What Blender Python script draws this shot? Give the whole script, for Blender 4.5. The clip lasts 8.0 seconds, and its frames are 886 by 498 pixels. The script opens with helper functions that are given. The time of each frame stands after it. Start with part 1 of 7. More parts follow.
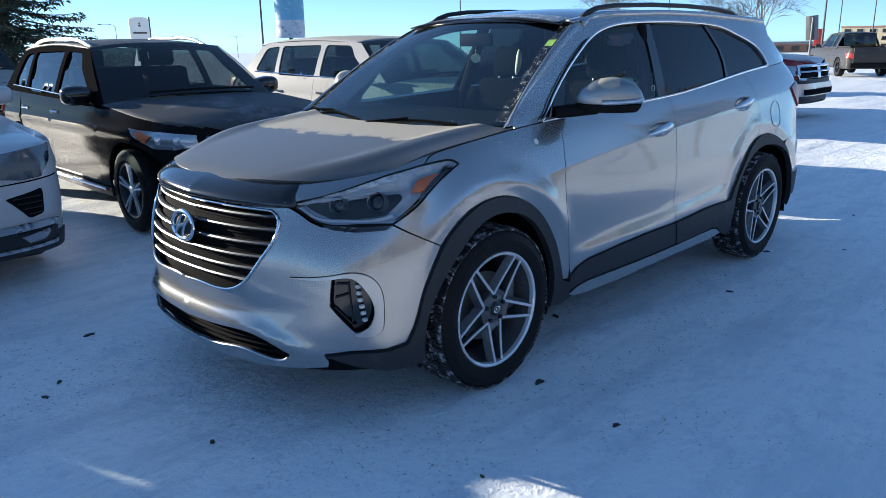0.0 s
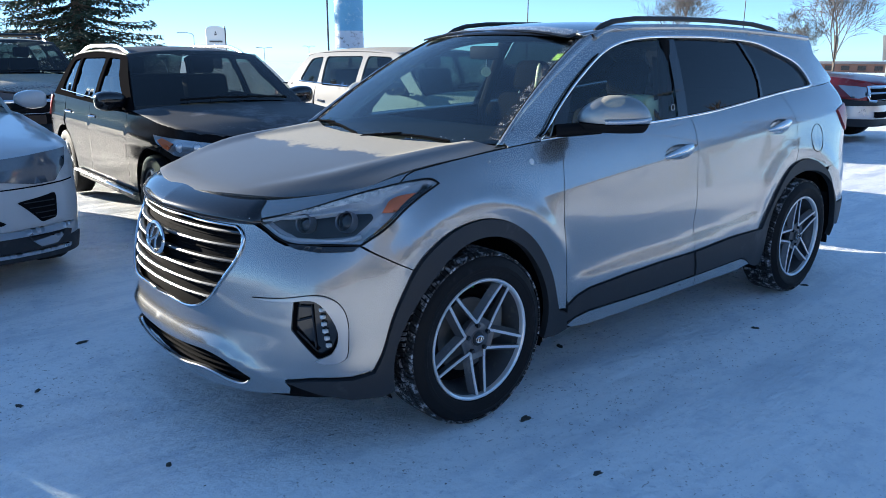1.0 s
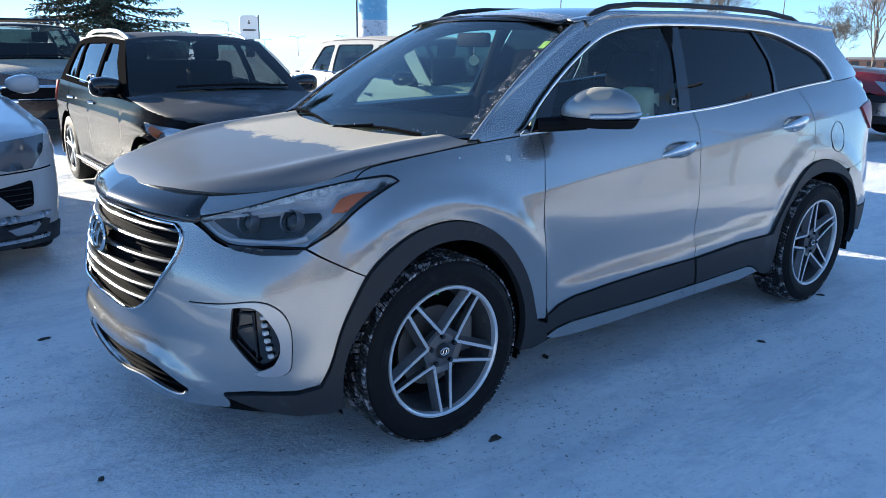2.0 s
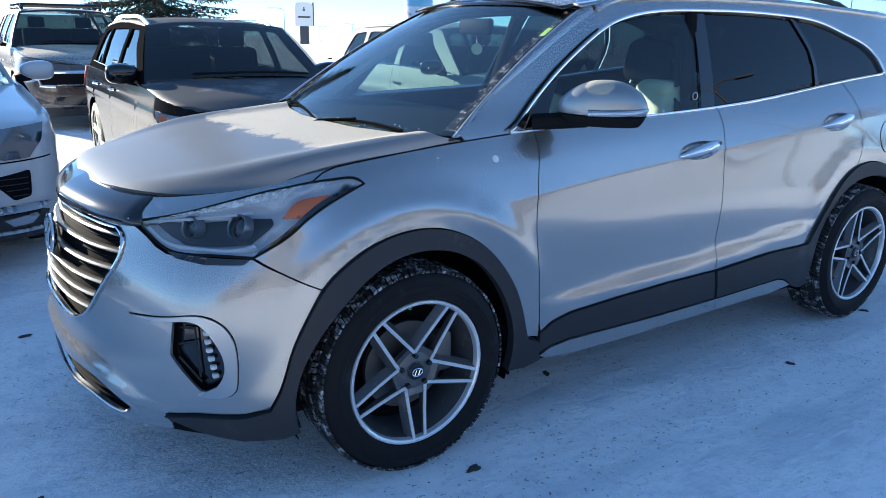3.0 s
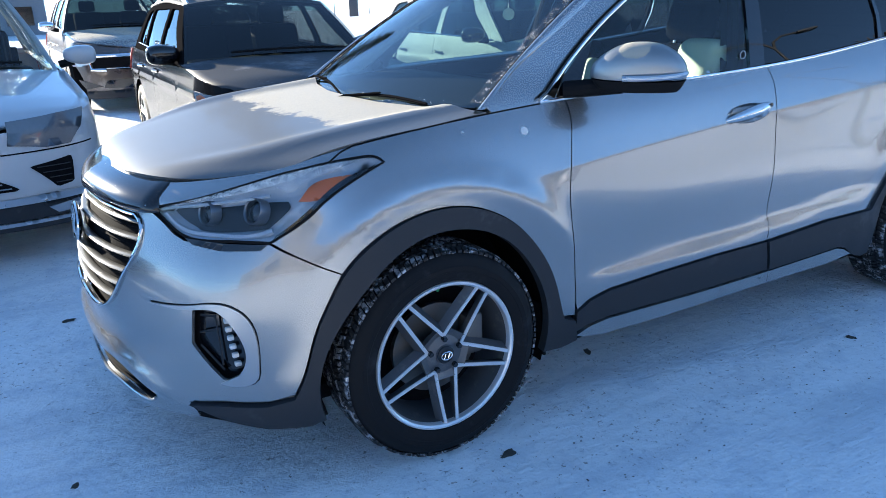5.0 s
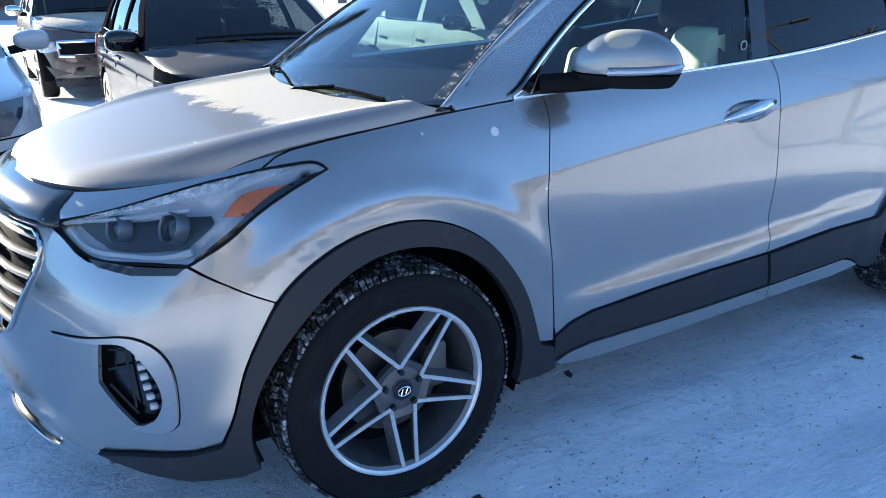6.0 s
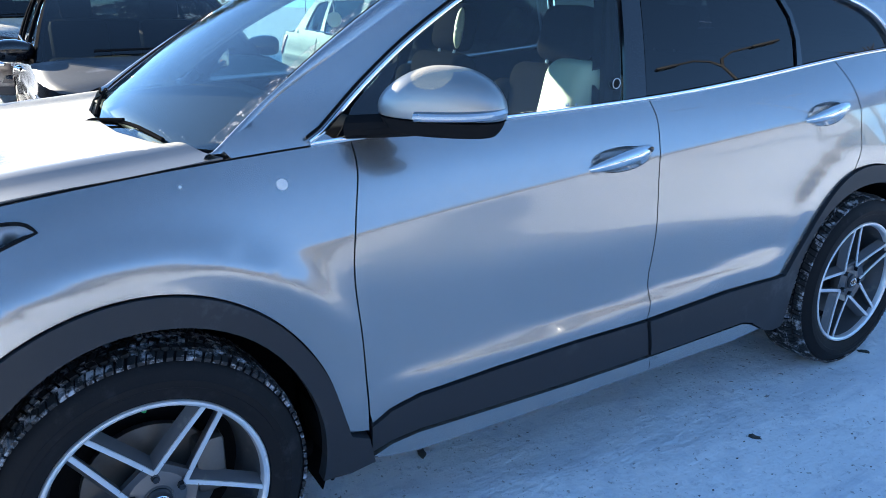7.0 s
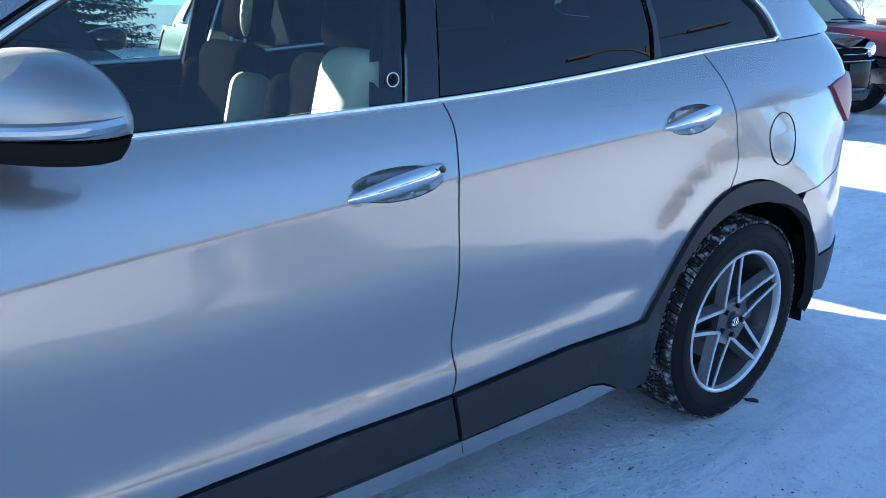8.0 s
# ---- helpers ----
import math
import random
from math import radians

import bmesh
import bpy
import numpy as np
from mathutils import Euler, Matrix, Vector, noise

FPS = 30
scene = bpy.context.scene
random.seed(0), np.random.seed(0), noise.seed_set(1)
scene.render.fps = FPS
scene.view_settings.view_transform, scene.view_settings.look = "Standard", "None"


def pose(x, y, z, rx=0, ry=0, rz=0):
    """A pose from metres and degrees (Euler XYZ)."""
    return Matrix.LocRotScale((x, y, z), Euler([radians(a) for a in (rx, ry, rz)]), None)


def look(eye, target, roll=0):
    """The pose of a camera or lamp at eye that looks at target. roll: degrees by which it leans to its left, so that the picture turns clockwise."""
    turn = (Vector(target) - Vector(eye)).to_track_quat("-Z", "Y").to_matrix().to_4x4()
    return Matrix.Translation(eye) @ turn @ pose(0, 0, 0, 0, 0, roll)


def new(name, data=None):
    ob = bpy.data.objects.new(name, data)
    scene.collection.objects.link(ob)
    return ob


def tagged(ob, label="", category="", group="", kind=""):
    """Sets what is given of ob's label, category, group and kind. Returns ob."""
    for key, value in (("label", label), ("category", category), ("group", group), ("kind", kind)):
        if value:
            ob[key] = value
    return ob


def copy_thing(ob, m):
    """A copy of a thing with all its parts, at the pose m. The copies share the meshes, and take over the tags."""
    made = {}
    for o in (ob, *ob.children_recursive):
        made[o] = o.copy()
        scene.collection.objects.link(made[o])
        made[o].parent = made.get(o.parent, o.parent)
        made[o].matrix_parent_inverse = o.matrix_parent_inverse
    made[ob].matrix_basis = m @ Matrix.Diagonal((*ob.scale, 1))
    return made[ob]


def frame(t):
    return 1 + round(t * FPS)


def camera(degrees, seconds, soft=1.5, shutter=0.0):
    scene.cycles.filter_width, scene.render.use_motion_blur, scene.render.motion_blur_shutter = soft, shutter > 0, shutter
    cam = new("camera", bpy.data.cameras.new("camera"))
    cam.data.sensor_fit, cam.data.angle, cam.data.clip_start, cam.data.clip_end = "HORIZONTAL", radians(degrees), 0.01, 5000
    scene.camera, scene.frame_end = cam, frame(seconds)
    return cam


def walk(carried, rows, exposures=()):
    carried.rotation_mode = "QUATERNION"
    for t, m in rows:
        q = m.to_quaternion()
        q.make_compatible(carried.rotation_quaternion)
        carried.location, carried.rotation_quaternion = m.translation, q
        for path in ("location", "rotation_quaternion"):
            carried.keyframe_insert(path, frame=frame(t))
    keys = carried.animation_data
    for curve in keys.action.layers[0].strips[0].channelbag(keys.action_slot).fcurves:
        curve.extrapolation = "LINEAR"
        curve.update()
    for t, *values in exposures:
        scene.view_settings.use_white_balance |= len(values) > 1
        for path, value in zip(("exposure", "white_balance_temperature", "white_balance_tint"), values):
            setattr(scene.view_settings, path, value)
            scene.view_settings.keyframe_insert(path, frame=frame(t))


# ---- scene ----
cam = camera(60.8, 8.0, 0.75)
PATH = [
    (0, (-2.383, -2.936, 1.508), (-1.014, -1.58, 0.972), -0.9),
    (0.5, (-2.216, -2.962, 1.499), (-0.894, -1.555, 0.978), -0.0),
    (1, (-2.005, -3.022, 1.502), (-0.75, -1.549, 0.998), 0.1),
    (1.5, (-1.843, -3.017, 1.483), (-0.615, -1.525, 0.968), 0.4),
    (3, (-1.257, -2.896, 1.482), (-0.178, -1.307, 0.925), 1.0),
    (3.5, (-1.191, -2.906, 1.482), (-0.166, -1.291, 0.9), 0.6),
    (4, (-1.202, -2.912, 1.478), (-0.233, -1.271, 0.872), -0.5),
    (4.5, (-1.173, -2.91, 1.483), (-0.235, -1.256, 0.863), -1.6),
    (6, (-0.866, -2.599, 1.453), (0.096, -0.974, 0.792), -1.2),
    (6.5, (-0.608, -2.523, 1.439), (0.369, -0.905, 0.784), -0.2),
    (7, (-0.236, -2.495, 1.469), (0.776, -0.889, 0.842), 0.5),
    (7.5, (0.16, -2.378, 1.457), (1.237, -0.813, 0.831), 1.2),
    (8, (0.537, -2.227, 1.398), (1.676, -0.706, 0.774), 1.1),
]
walk(cam, [(t, look(eye, target, roll)) for t, eye, target, roll in PATH],
     [(0, 1.25), (1.0, 1.52), (1.5, 1.54), (3.0, 1.85), (3.5, 1.86), (4.5, 1.97), (6.0, 2.1), (6.5, 2.14), (7.0, 2.24), (8.0, 2.17)])

# ---- sky, sun ----
SUN_AZ, SUN_EL = 20.0, 12.7   # degrees from +y towards -x, and above the horizon
world = bpy.data.worlds.new("world")
scene.world = world
world.use_nodes = True
wn = world.node_tree
sky = wn.nodes.new("ShaderNodeTexSky")
sky.sky_type, sky.sun_disc = "NISHITA", False
sky.sun_elevation, sky.sun_rotation = radians(SUN_EL), radians(-SUN_AZ)
sky.air_density, sky.dust_density, sky.ozone_density = 0.6, 0.0, 2.5
sky.altitude = 2500
soft, tint = wn.nodes.new("ShaderNodeGamma"), wn.nodes.new("ShaderNodeMix")   # dry winter air: an even, deeper blue
soft.inputs["Gamma"].default_value = 0.70
tint.data_type, tint.blend_type = "RGBA", "MULTIPLY"
tint.inputs[0].default_value, tint.inputs[7].default_value = 1.0, (0.715, 0.985, 1.20, 1)
tint.clamp_result = False
wn.links.new(sky.outputs[0], soft.inputs["Color"])
wn.links.new(soft.outputs[0], tint.inputs[6])
wn.links.new(tint.outputs[2], wn.nodes["Background"].inputs[0])
wn.nodes["Background"].inputs[1].default_value = 0.133
sun = new("sun", bpy.data.lights.new("sun", "SUN"))
sun.data.energy, sun.data.angle, sun.data.color = 5.0, radians(0.53), (1.0, 0.93, 0.80)
sa, se = radians(SUN_AZ), radians(SUN_EL)
sun_dir = Vector((-math.sin(sa) * math.cos(se), math.cos(sa) * math.cos(se), math.sin(se)))
sun.matrix_world = look(sun_dir * 60, (0, 0, 0))

# ---- materials ----
def material(name, color, rough=0.5, metal=0.0, vary=0.12, scale=6.0, fine=90.0, bump=0.0, coat=0.0, dirt=None, dirt_at=0.62, dirt_scale=3.0, rvar=0.1, trans=0.0, ior=1.45, per_object=0.0, coords="Object", coat_ior=1.5):
    """A procedural surface: two scales of colour and gloss variation, fine relief, and a second colour in patches."""
    m = bpy.data.materials.new(name)
    m.use_nodes = True
    nt = m.node_tree
    b = nt.nodes["Principled BSDF"]
    n, l = nt.nodes, nt.links
    tc = n.new("ShaderNodeTexCoord")
    big, small = n.new("ShaderNodeTexNoise"), n.new("ShaderNodeTexNoise")
    big.inputs["Scale"].default_value, big.inputs["Detail"].default_value = scale, 5
    small.inputs["Scale"].default_value, small.inputs["Detail"].default_value = fine, 4
    for q in (big, small):
        l.new(tc.outputs[coords], q.inputs["Vector"])
    mix = n.new("ShaderNodeMix")
    mix.data_type, mix.blend_type = "RGBA", "MIX"
    c = Vector(color)
    mix.inputs[6].default_value = (*(c * (1 - vary)), 1)
    mix.inputs[7].default_value = (*(c * (1 + vary)), 1)
    add = n.new("ShaderNodeMath")
    add.operation = "ADD"
    half = n.new("ShaderNodeMath")
    half.operation = "MULTIPLY"
    half.inputs[1].default_value = 0.5
    l.new(big.outputs[0], add.inputs[0])
    l.new(small.outputs[0], add.inputs[1])
    l.new(add.outputs[0], half.inputs[0])
    l.new(half.outputs[0], mix.inputs[0])
    out = mix.outputs[2]
    if per_object:
        info, hsv = n.new("ShaderNodeObjectInfo"), n.new("ShaderNodeHueSaturation")
        mr = n.new("ShaderNodeMapRange")
        mr.inputs[3].default_value, mr.inputs[4].default_value = 1 - per_object, 1 + per_object
        l.new(info.outputs["Random"], mr.inputs[0])
        l.new(mr.outputs[0], hsv.inputs["Value"])
        l.new(out, hsv.inputs["Color"])
        out = hsv.outputs[0]
    if dirt:
        dn, ramp, dm = n.new("ShaderNodeTexNoise"), n.new("ShaderNodeMapRange"), n.new("ShaderNodeMix")
        dn.inputs["Scale"].default_value, dn.inputs["Detail"].default_value, dn.inputs["Roughness"].default_value = dirt_scale, 9, 0.68
        l.new(tc.outputs[coords], dn.inputs["Vector"])
        ramp.inputs[1].default_value, ramp.inputs[2].default_value = dirt_at - 0.06, dirt_at + 0.06
        l.new(dn.outputs[0], ramp.inputs[0])
        dm.data_type = "RGBA"
        dm.inputs[7].default_value = (*dirt, 1)
        l.new(out, dm.inputs[6])
        l.new(ramp.outputs[0], dm.inputs[0])
        out = dm.outputs[2]
    l.new(out, b.inputs["Base Color"])
    rr = n.new("ShaderNodeMapRange")
    rr.inputs[3].default_value, rr.inputs[4].default_value = max(0.0, rough - rvar * rough), min(1.0, rough + rvar * rough)
    l.new(big.outputs[0], rr.inputs[0])
    l.new(rr.outputs[0], b.inputs["Roughness"])
    b.inputs["Metallic"].default_value = metal
    b.inputs["Coat Weight"].default_value = coat
    b.inputs["Coat Roughness"].default_value, b.inputs["Coat IOR"].default_value = 0.03, coat_ior
    b.inputs["Transmission Weight"].default_value = trans
    b.inputs["IOR"].default_value = ior
    if bump:
        bm_ = n.new("ShaderNodeBump")
        bm_.inputs["Strength"].default_value, bm_.inputs["Distance"].default_value = bump, 0.01
        l.new(small.outputs[0], bm_.inputs["Height"])
        l.new(bm_.outputs[0], b.inputs["Normal"])
    return m


def glass(name, tint, rough=0.0, base=0.08):
    """Thin pane: a mirror-like skin over a see-through tint, mixed by the angle of view."""
    m = bpy.data.materials.new(name)
    m.use_nodes = True
    n, l = m.node_tree.nodes, m.node_tree.links
    n.remove(n["Principled BSDF"])
    t, g, x = n.new("ShaderNodeBsdfTransparent"), n.new("ShaderNodeBsdfGlossy"), n.new("ShaderNodeMixShader")
    t.inputs[0].default_value = (*tint, 1)
    g.inputs["Roughness"].default_value = rough
    lw, pw, sc = n.new("ShaderNodeLayerWeight"), n.new("ShaderNodeMath"), n.new("ShaderNodeMapRange")
    lw.inputs[0].default_value = 0.5
    pw.operation = "POWER"
    pw.inputs[1].default_value = 5.0
    sc.inputs[3].default_value, sc.inputs[4].default_value = base, 1.0
    l.new(lw.outputs["Facing"], pw.inputs[0])
    l.new(pw.outputs[0], sc.inputs[0])
    l.new(sc.outputs[0], x.inputs[0])
    l.new(t.outputs[0], x.inputs[1])
    l.new(g.outputs[0], x.inputs[2])
    l.new(x.outputs[0], n["Material Output"].inputs[0])
    return m


SILVER = material("silver_paint", (0.345, 0.350, 0.352), 0.25, 0.76, 0.01, 1.5, 4.0, 0.0, 1.0, rvar=0.06, coat_ior=1.65)
SATIN_SILVER = material("dull_silver_paint", (0.33, 0.345, 0.347), 0.38, 0.85, 0.03, 3.0, 40.0, 0.0, 0.4, rvar=0.1)
WHITE_PAINT = material("white_paint", (0.50, 0.51, 0.52), 0.3, 0.0, 0.04, 2.0, 60.0, 0.0, 0.8, dirt=(0.40, 0.39, 0.37), dirt_at=0.66, dirt_scale=2.0)
DIRTY_WHITE = material("dull_white_paint", (0.325, 0.33, 0.34), 0.45, 0.0, 0.05, 2.0, 60.0, 0.0, 0.0, dirt=(0.26, 0.26, 0.26), dirt_at=0.6, dirt_scale=2.0, ior=1.08)
TRIM_METAL = material("grey_trim_metal", (0.125, 0.13, 0.135), 0.40, 1.0, 0.05, 8.0, 200.0)
BLACK_PAINT = material("black_paint", (0.008, 0.008, 0.009), 0.10, 0.0, 0.2, 2.0, 60.0, 0.0, 0.0, dirt=(0.020, 0.020, 0.022), dirt_at=0.62, dirt_scale=1.6, ior=1.09)
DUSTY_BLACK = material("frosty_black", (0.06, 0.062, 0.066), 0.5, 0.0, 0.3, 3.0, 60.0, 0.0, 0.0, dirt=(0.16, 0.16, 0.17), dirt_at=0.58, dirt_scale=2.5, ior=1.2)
MATTE_BLACK = material("matte_black", (0.010, 0.010, 0.011), 0.8, 0.0, 0.2, 5.0, 60.0, 0.0, 0.0, ior=1.005)
DARK_PAINT = material("brown_paint", (0.06, 0.045, 0.04), 0.28, 0.3, 0.15, 2.0, 60.0, 0.0, 1.0, dirt=(0.16, 0.14, 0.13), dirt_at=0.6, dirt_scale=2.0)
MAROON = material("maroon_paint", (0.26, 0.022, 0.028), 0.3, 0.2, 0.1, 2.0, 60.0, 0.0, 0.5, dirt=(0.28, 0.16, 0.16), dirt_at=0.66, dirt_scale=1.5)
RED_PAINT = material("red_paint", (0.45, 0.015, 0.02), 0.28, 0.0, 0.1, 2.0, 60.0, 0.0, 1.0)
GREY_PAINT = material("grey_paint", (0.055, 0.052, 0.052), 0.35, 0.0, 0.12, 2.0, 60.0, 0.0, 0.15, dirt=(0.10, 0.09, 0.085), dirt_at=0.62, ior=1.25)
SATIN_PAINT = material("pale_silver_paint", (0.45, 0.46, 0.47), 0.25, 0.7, 0.05, 2.0, 60.0, 0.0, 0.8, dirt=(0.32, 0.31, 0.30), dirt_at=0.62, dirt_scale=2.0)
BLUE_PAINT = material("dark_blue_paint", (0.015, 0.03, 0.08), 0.25, 0.2, 0.1, 2.0, 60.0, 0.0, 0.8, dirt=(0.12, 0.12, 0.13), dirt_at=0.62, dirt_scale=2.0)
PLASTIC = material("grey_plastic", (0.030, 0.032, 0.036), 0.5, 0.0, 0.12, 5.0, 400.0, 0.05, dirt=(0.07, 0.071, 0.074), dirt_at=0.66, dirt_scale=4.0, ior=1.33)
GLOSS_BLACK = material("gloss_black", (0.008, 0.008, 0.010), 0.12, 0.0, 0.1, 4.0, 60.0, 0.0, 0.6)
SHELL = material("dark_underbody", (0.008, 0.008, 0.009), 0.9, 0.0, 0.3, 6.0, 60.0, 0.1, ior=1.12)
CHROME = material("chrome", (0.80, 0.81, 0.82), 0.08, 1.0, 0.03, 8.0, 200.0, rvar=0.3)
FOG_METAL = material("fog_trim_metal", (0.45, 0.465, 0.48), 0.30, 1.0, 0.04, 8.0, 200.0)
SATIN = material("satin_chrome", (0.55, 0.56, 0.58), 0.28, 1.0, 0.05, 8.0, 200.0)
ALLOY = material("machined_alloy", (0.76, 0.77, 0.78), 0.30, 0.6, 0.05, 12.0, 300.0, dirt=(0.30, 0.30, 0.30), dirt_at=0.70, dirt_scale=12.0)
ALLOY_DARK = material("grey_alloy", (0.13, 0.134, 0.142), 0.42, 0.6, 0.12, 10.0, 300.0, dirt=(0.22, 0.21, 0.20), dirt_at=0.64, dirt_scale=14.0)
BRAKE = material("brake_iron", (0.16, 0.15, 0.14), 0.5, 0.8, 0.2, 8.0, 120.0)
RUBBER = material("tyre_rubber", (0.010, 0.010, 0.011), 0.62, 0.0, 0.2, 8.0, 200.0, 0.08, dirt=(0.024, 0.024, 0.026), dirt_at=0.62, dirt_scale=10.0, ior=1.25)
TREAD = material("snowy_tread", (0.020, 0.020, 0.021), 0.75, 0.0, 0.25, 20.0, 200.0, 0.2, dirt=(0.46, 0.47, 0.50), dirt_at=0.57, dirt_scale=26.0)
CABIN_GLASS = glass("green_glass", (0.50, 0.66, 0.64), base=0.07)
SCREEN_GLASS = glass("windscreen_glass", (0.56, 0.74, 0.70), base=0.14)
DARK_GLASS = glass("privacy_glass", (0.030, 0.036, 0.042), base=0.07)
BG_GLASS = glass("tinted_glass", (0.30, 0.34, 0.33))
LENS = glass("lamp_lens", (0.86, 0.88, 0.90), base=0.04)
CLEAR_GLASS = glass("clear_glass", (0.80, 0.86, 0.84))
LAMP_DARK = material("lamp_bezel", (0.022, 0.025, 0.030), 0.35, 0.3, 0.2, 20.0, 100.0)
SATIN_DARK = material("dark_satin_metal", (0.20, 0.21, 0.23), 0.3, 0.9, 0.08, 12.0, 100.0)
LAMP_GREY = material("lamp_reflector", (0.52, 0.545, 0.575), 0.45, 0.2, 0.12, 20.0, 100.0)
BG_LAMP = material("lamp_cover", (0.36, 0.38, 0.41), 0.15, 0.5, 0.2, 14.0, 60.0, 0.0, 1.0)
LAMP_SMOKE = material("smoked_lamp_cover", (0.10, 0.115, 0.135), 0.12, 0.1, 0.2, 14.0, 60.0, 0.0, 0.5)
GREEN_CLIP = material("green_plastic", (0.03, 0.35, 0.10), 0.5, 0.0, 0.1, 30.0, 100.0)
AMBER = material("amber_reflector", (0.70, 0.15, 0.035), 0.35, 0.0, 0.12, 40.0, 200.0, 0.0, 0.5)
RED_LENS = material("red_lens", (0.42, 0.05, 0.05), 0.3, 0.0, 0.15, 30.0, 200.0, 0.0, 0.3, ior=1.3)
CREAM = material("cream_leather", (0.80, 0.77, 0.58), 0.5, 0.0, 0.06, 8.0, 220.0, 0.06)
BLACK_TRIM = material("black_trim", (0.014, 0.014, 0.015), 0.6, 0.0, 0.2, 8.0, 220.0, 0.06, ior=1.06)
SEAT_BLACK = material("black_leather", (0.010, 0.010, 0.0105), 0.7, 0.0, 0.2, 8.0, 220.0, 0.05, ior=1.01)
WHITE_MARK = material("white_label", (0.70, 0.71, 0.70), 0.6, 0.0, 0.05, 20.0, 100.0)
FROST = material("frost", (0.82, 0.83, 0.85), 0.8, 0.0, 0.05, 40.0, 200.0)
LIME = material("lime_label", (0.42, 0.62, 0.10), 0.6, 0.0, 0.08, 20.0, 100.0)


def frosted(name, base, mask):
    """A copy of a paint with white frost over it where the mask nodes say so."""
    m = base.copy()
    m.name = name
    n, l = m.node_tree.nodes, m.node_tree.links
    out, paint = n["Material Output"], n["Principled BSDF"]
    frost, mix, tc = n.new("ShaderNodeBsdfPrincipled"), n.new("ShaderNodeMixShader"), n.new("ShaderNodeTexCoord")
    frost.inputs["Base Color"].default_value, frost.inputs["Roughness"].default_value = (0.42, 0.385, 0.315, 1), 0.8
    grain, bump = n.new("ShaderNodeTexNoise"), n.new("ShaderNodeBump")
    grain.inputs["Scale"].default_value, grain.inputs["Detail"].default_value = 260, 4
    bump.inputs["Strength"].default_value, bump.inputs["Distance"].default_value = 0.6, 0.002
    l.new(tc.outputs["Object"], grain.inputs["Vector"])
    l.new(grain.outputs[0], bump.inputs["Height"])
    l.new(bump.outputs[0], frost.inputs["Normal"])
    l.new(mask(n, l, tc), mix.inputs[0])
    l.new(paint.outputs[0], mix.inputs[1])
    l.new(frost.outputs[0], mix.inputs[2])
    l.new(mix.outputs[0], out.inputs[0])
    return m


def calc(n, l, op, a, b=None):
    q = n.new("ShaderNodeMath")
    q.operation = op
    for i, v in enumerate((a, b)):
        if v is None:
            continue
        if isinstance(v, (int, float)):
            q.inputs[i].default_value = v
        else:
            l.new(v, q.inputs[i])
    return q.outputs[0]


def noise_node(n, l, tc, scale, detail=6, rough=0.6):
    q = n.new("ShaderNodeTexNoise")
    q.inputs["Scale"].default_value, q.inputs["Detail"].default_value, q.inputs["Roughness"].default_value = scale, detail, rough
    l.new(tc.outputs["Object"], q.inputs["Vector"])
    return q.outputs[0]


def bonnet_mask(n, l, tc):
    """Frost towards the windscreen with a ragged edge, a thin breath of it everywhere."""
    sep = n.new("ShaderNodeSeparateXYZ")
    l.new(tc.outputs["Object"], sep.inputs[0])
    x, y = sep.outputs[0], sep.outputs[1]
    edge = calc(n, l, "ADD", calc(n, l, "MULTIPLY", x, 2.2), calc(n, l, "MULTIPLY", y, 0.15))
    a = calc(n, l, "ADD", edge, calc(n, l, "MULTIPLY", noise_node(n, l, tc, 6.0, 9, 0.75), 1.1))
    side = calc(n, l, "MULTIPLY", calc(n, l, "SUBTRACT", calc(n, l, "ABSOLUTE", y), 0.55), 9.0)
    a = calc(n, l, "SUBTRACT", a, calc(n, l, "MAXIMUM", side, 0.0))
    r = n.new("ShaderNodeMapRange")
    r.inputs[1].default_value, r.inputs[2].default_value, r.inputs[3].default_value, r.inputs[4].default_value = 0.07, 0.13, 0.08, 0.88
    l.new(a, r.inputs[0])
    g = n.new("ShaderNodeMapRange")
    g.inputs[1].default_value, g.inputs[2].default_value, g.inputs[3].default_value, g.inputs[4].default_value = 0.35, 0.6, 0.75, 1.0
    l.new(noise_node(n, l, tc, 120.0), g.inputs[0])
    return calc(n, l, "MULTIPLY", r.outputs[0], g.outputs[0])


def top_mask(n, l, tc, lo=1.14):
    geo, sep = n.new("ShaderNodeNewGeometry"), n.new("ShaderNodeSeparateXYZ")
    l.new(geo.outputs["Normal"], sep.inputs[0])
    a = calc(n, l, "ADD", sep.outputs[2], calc(n, l, "MULTIPLY", noise_node(n, l, tc, 30.0, 8, 0.7), 0.5))
    r = n.new("ShaderNodeMapRange")
    r.inputs[1].default_value, r.inputs[2].default_value, r.inputs[3].default_value, r.inputs[4].default_value = lo, lo + 0.08, 0.0, 0.85
    l.new(a, r.inputs[0])
    return r.outputs[0]


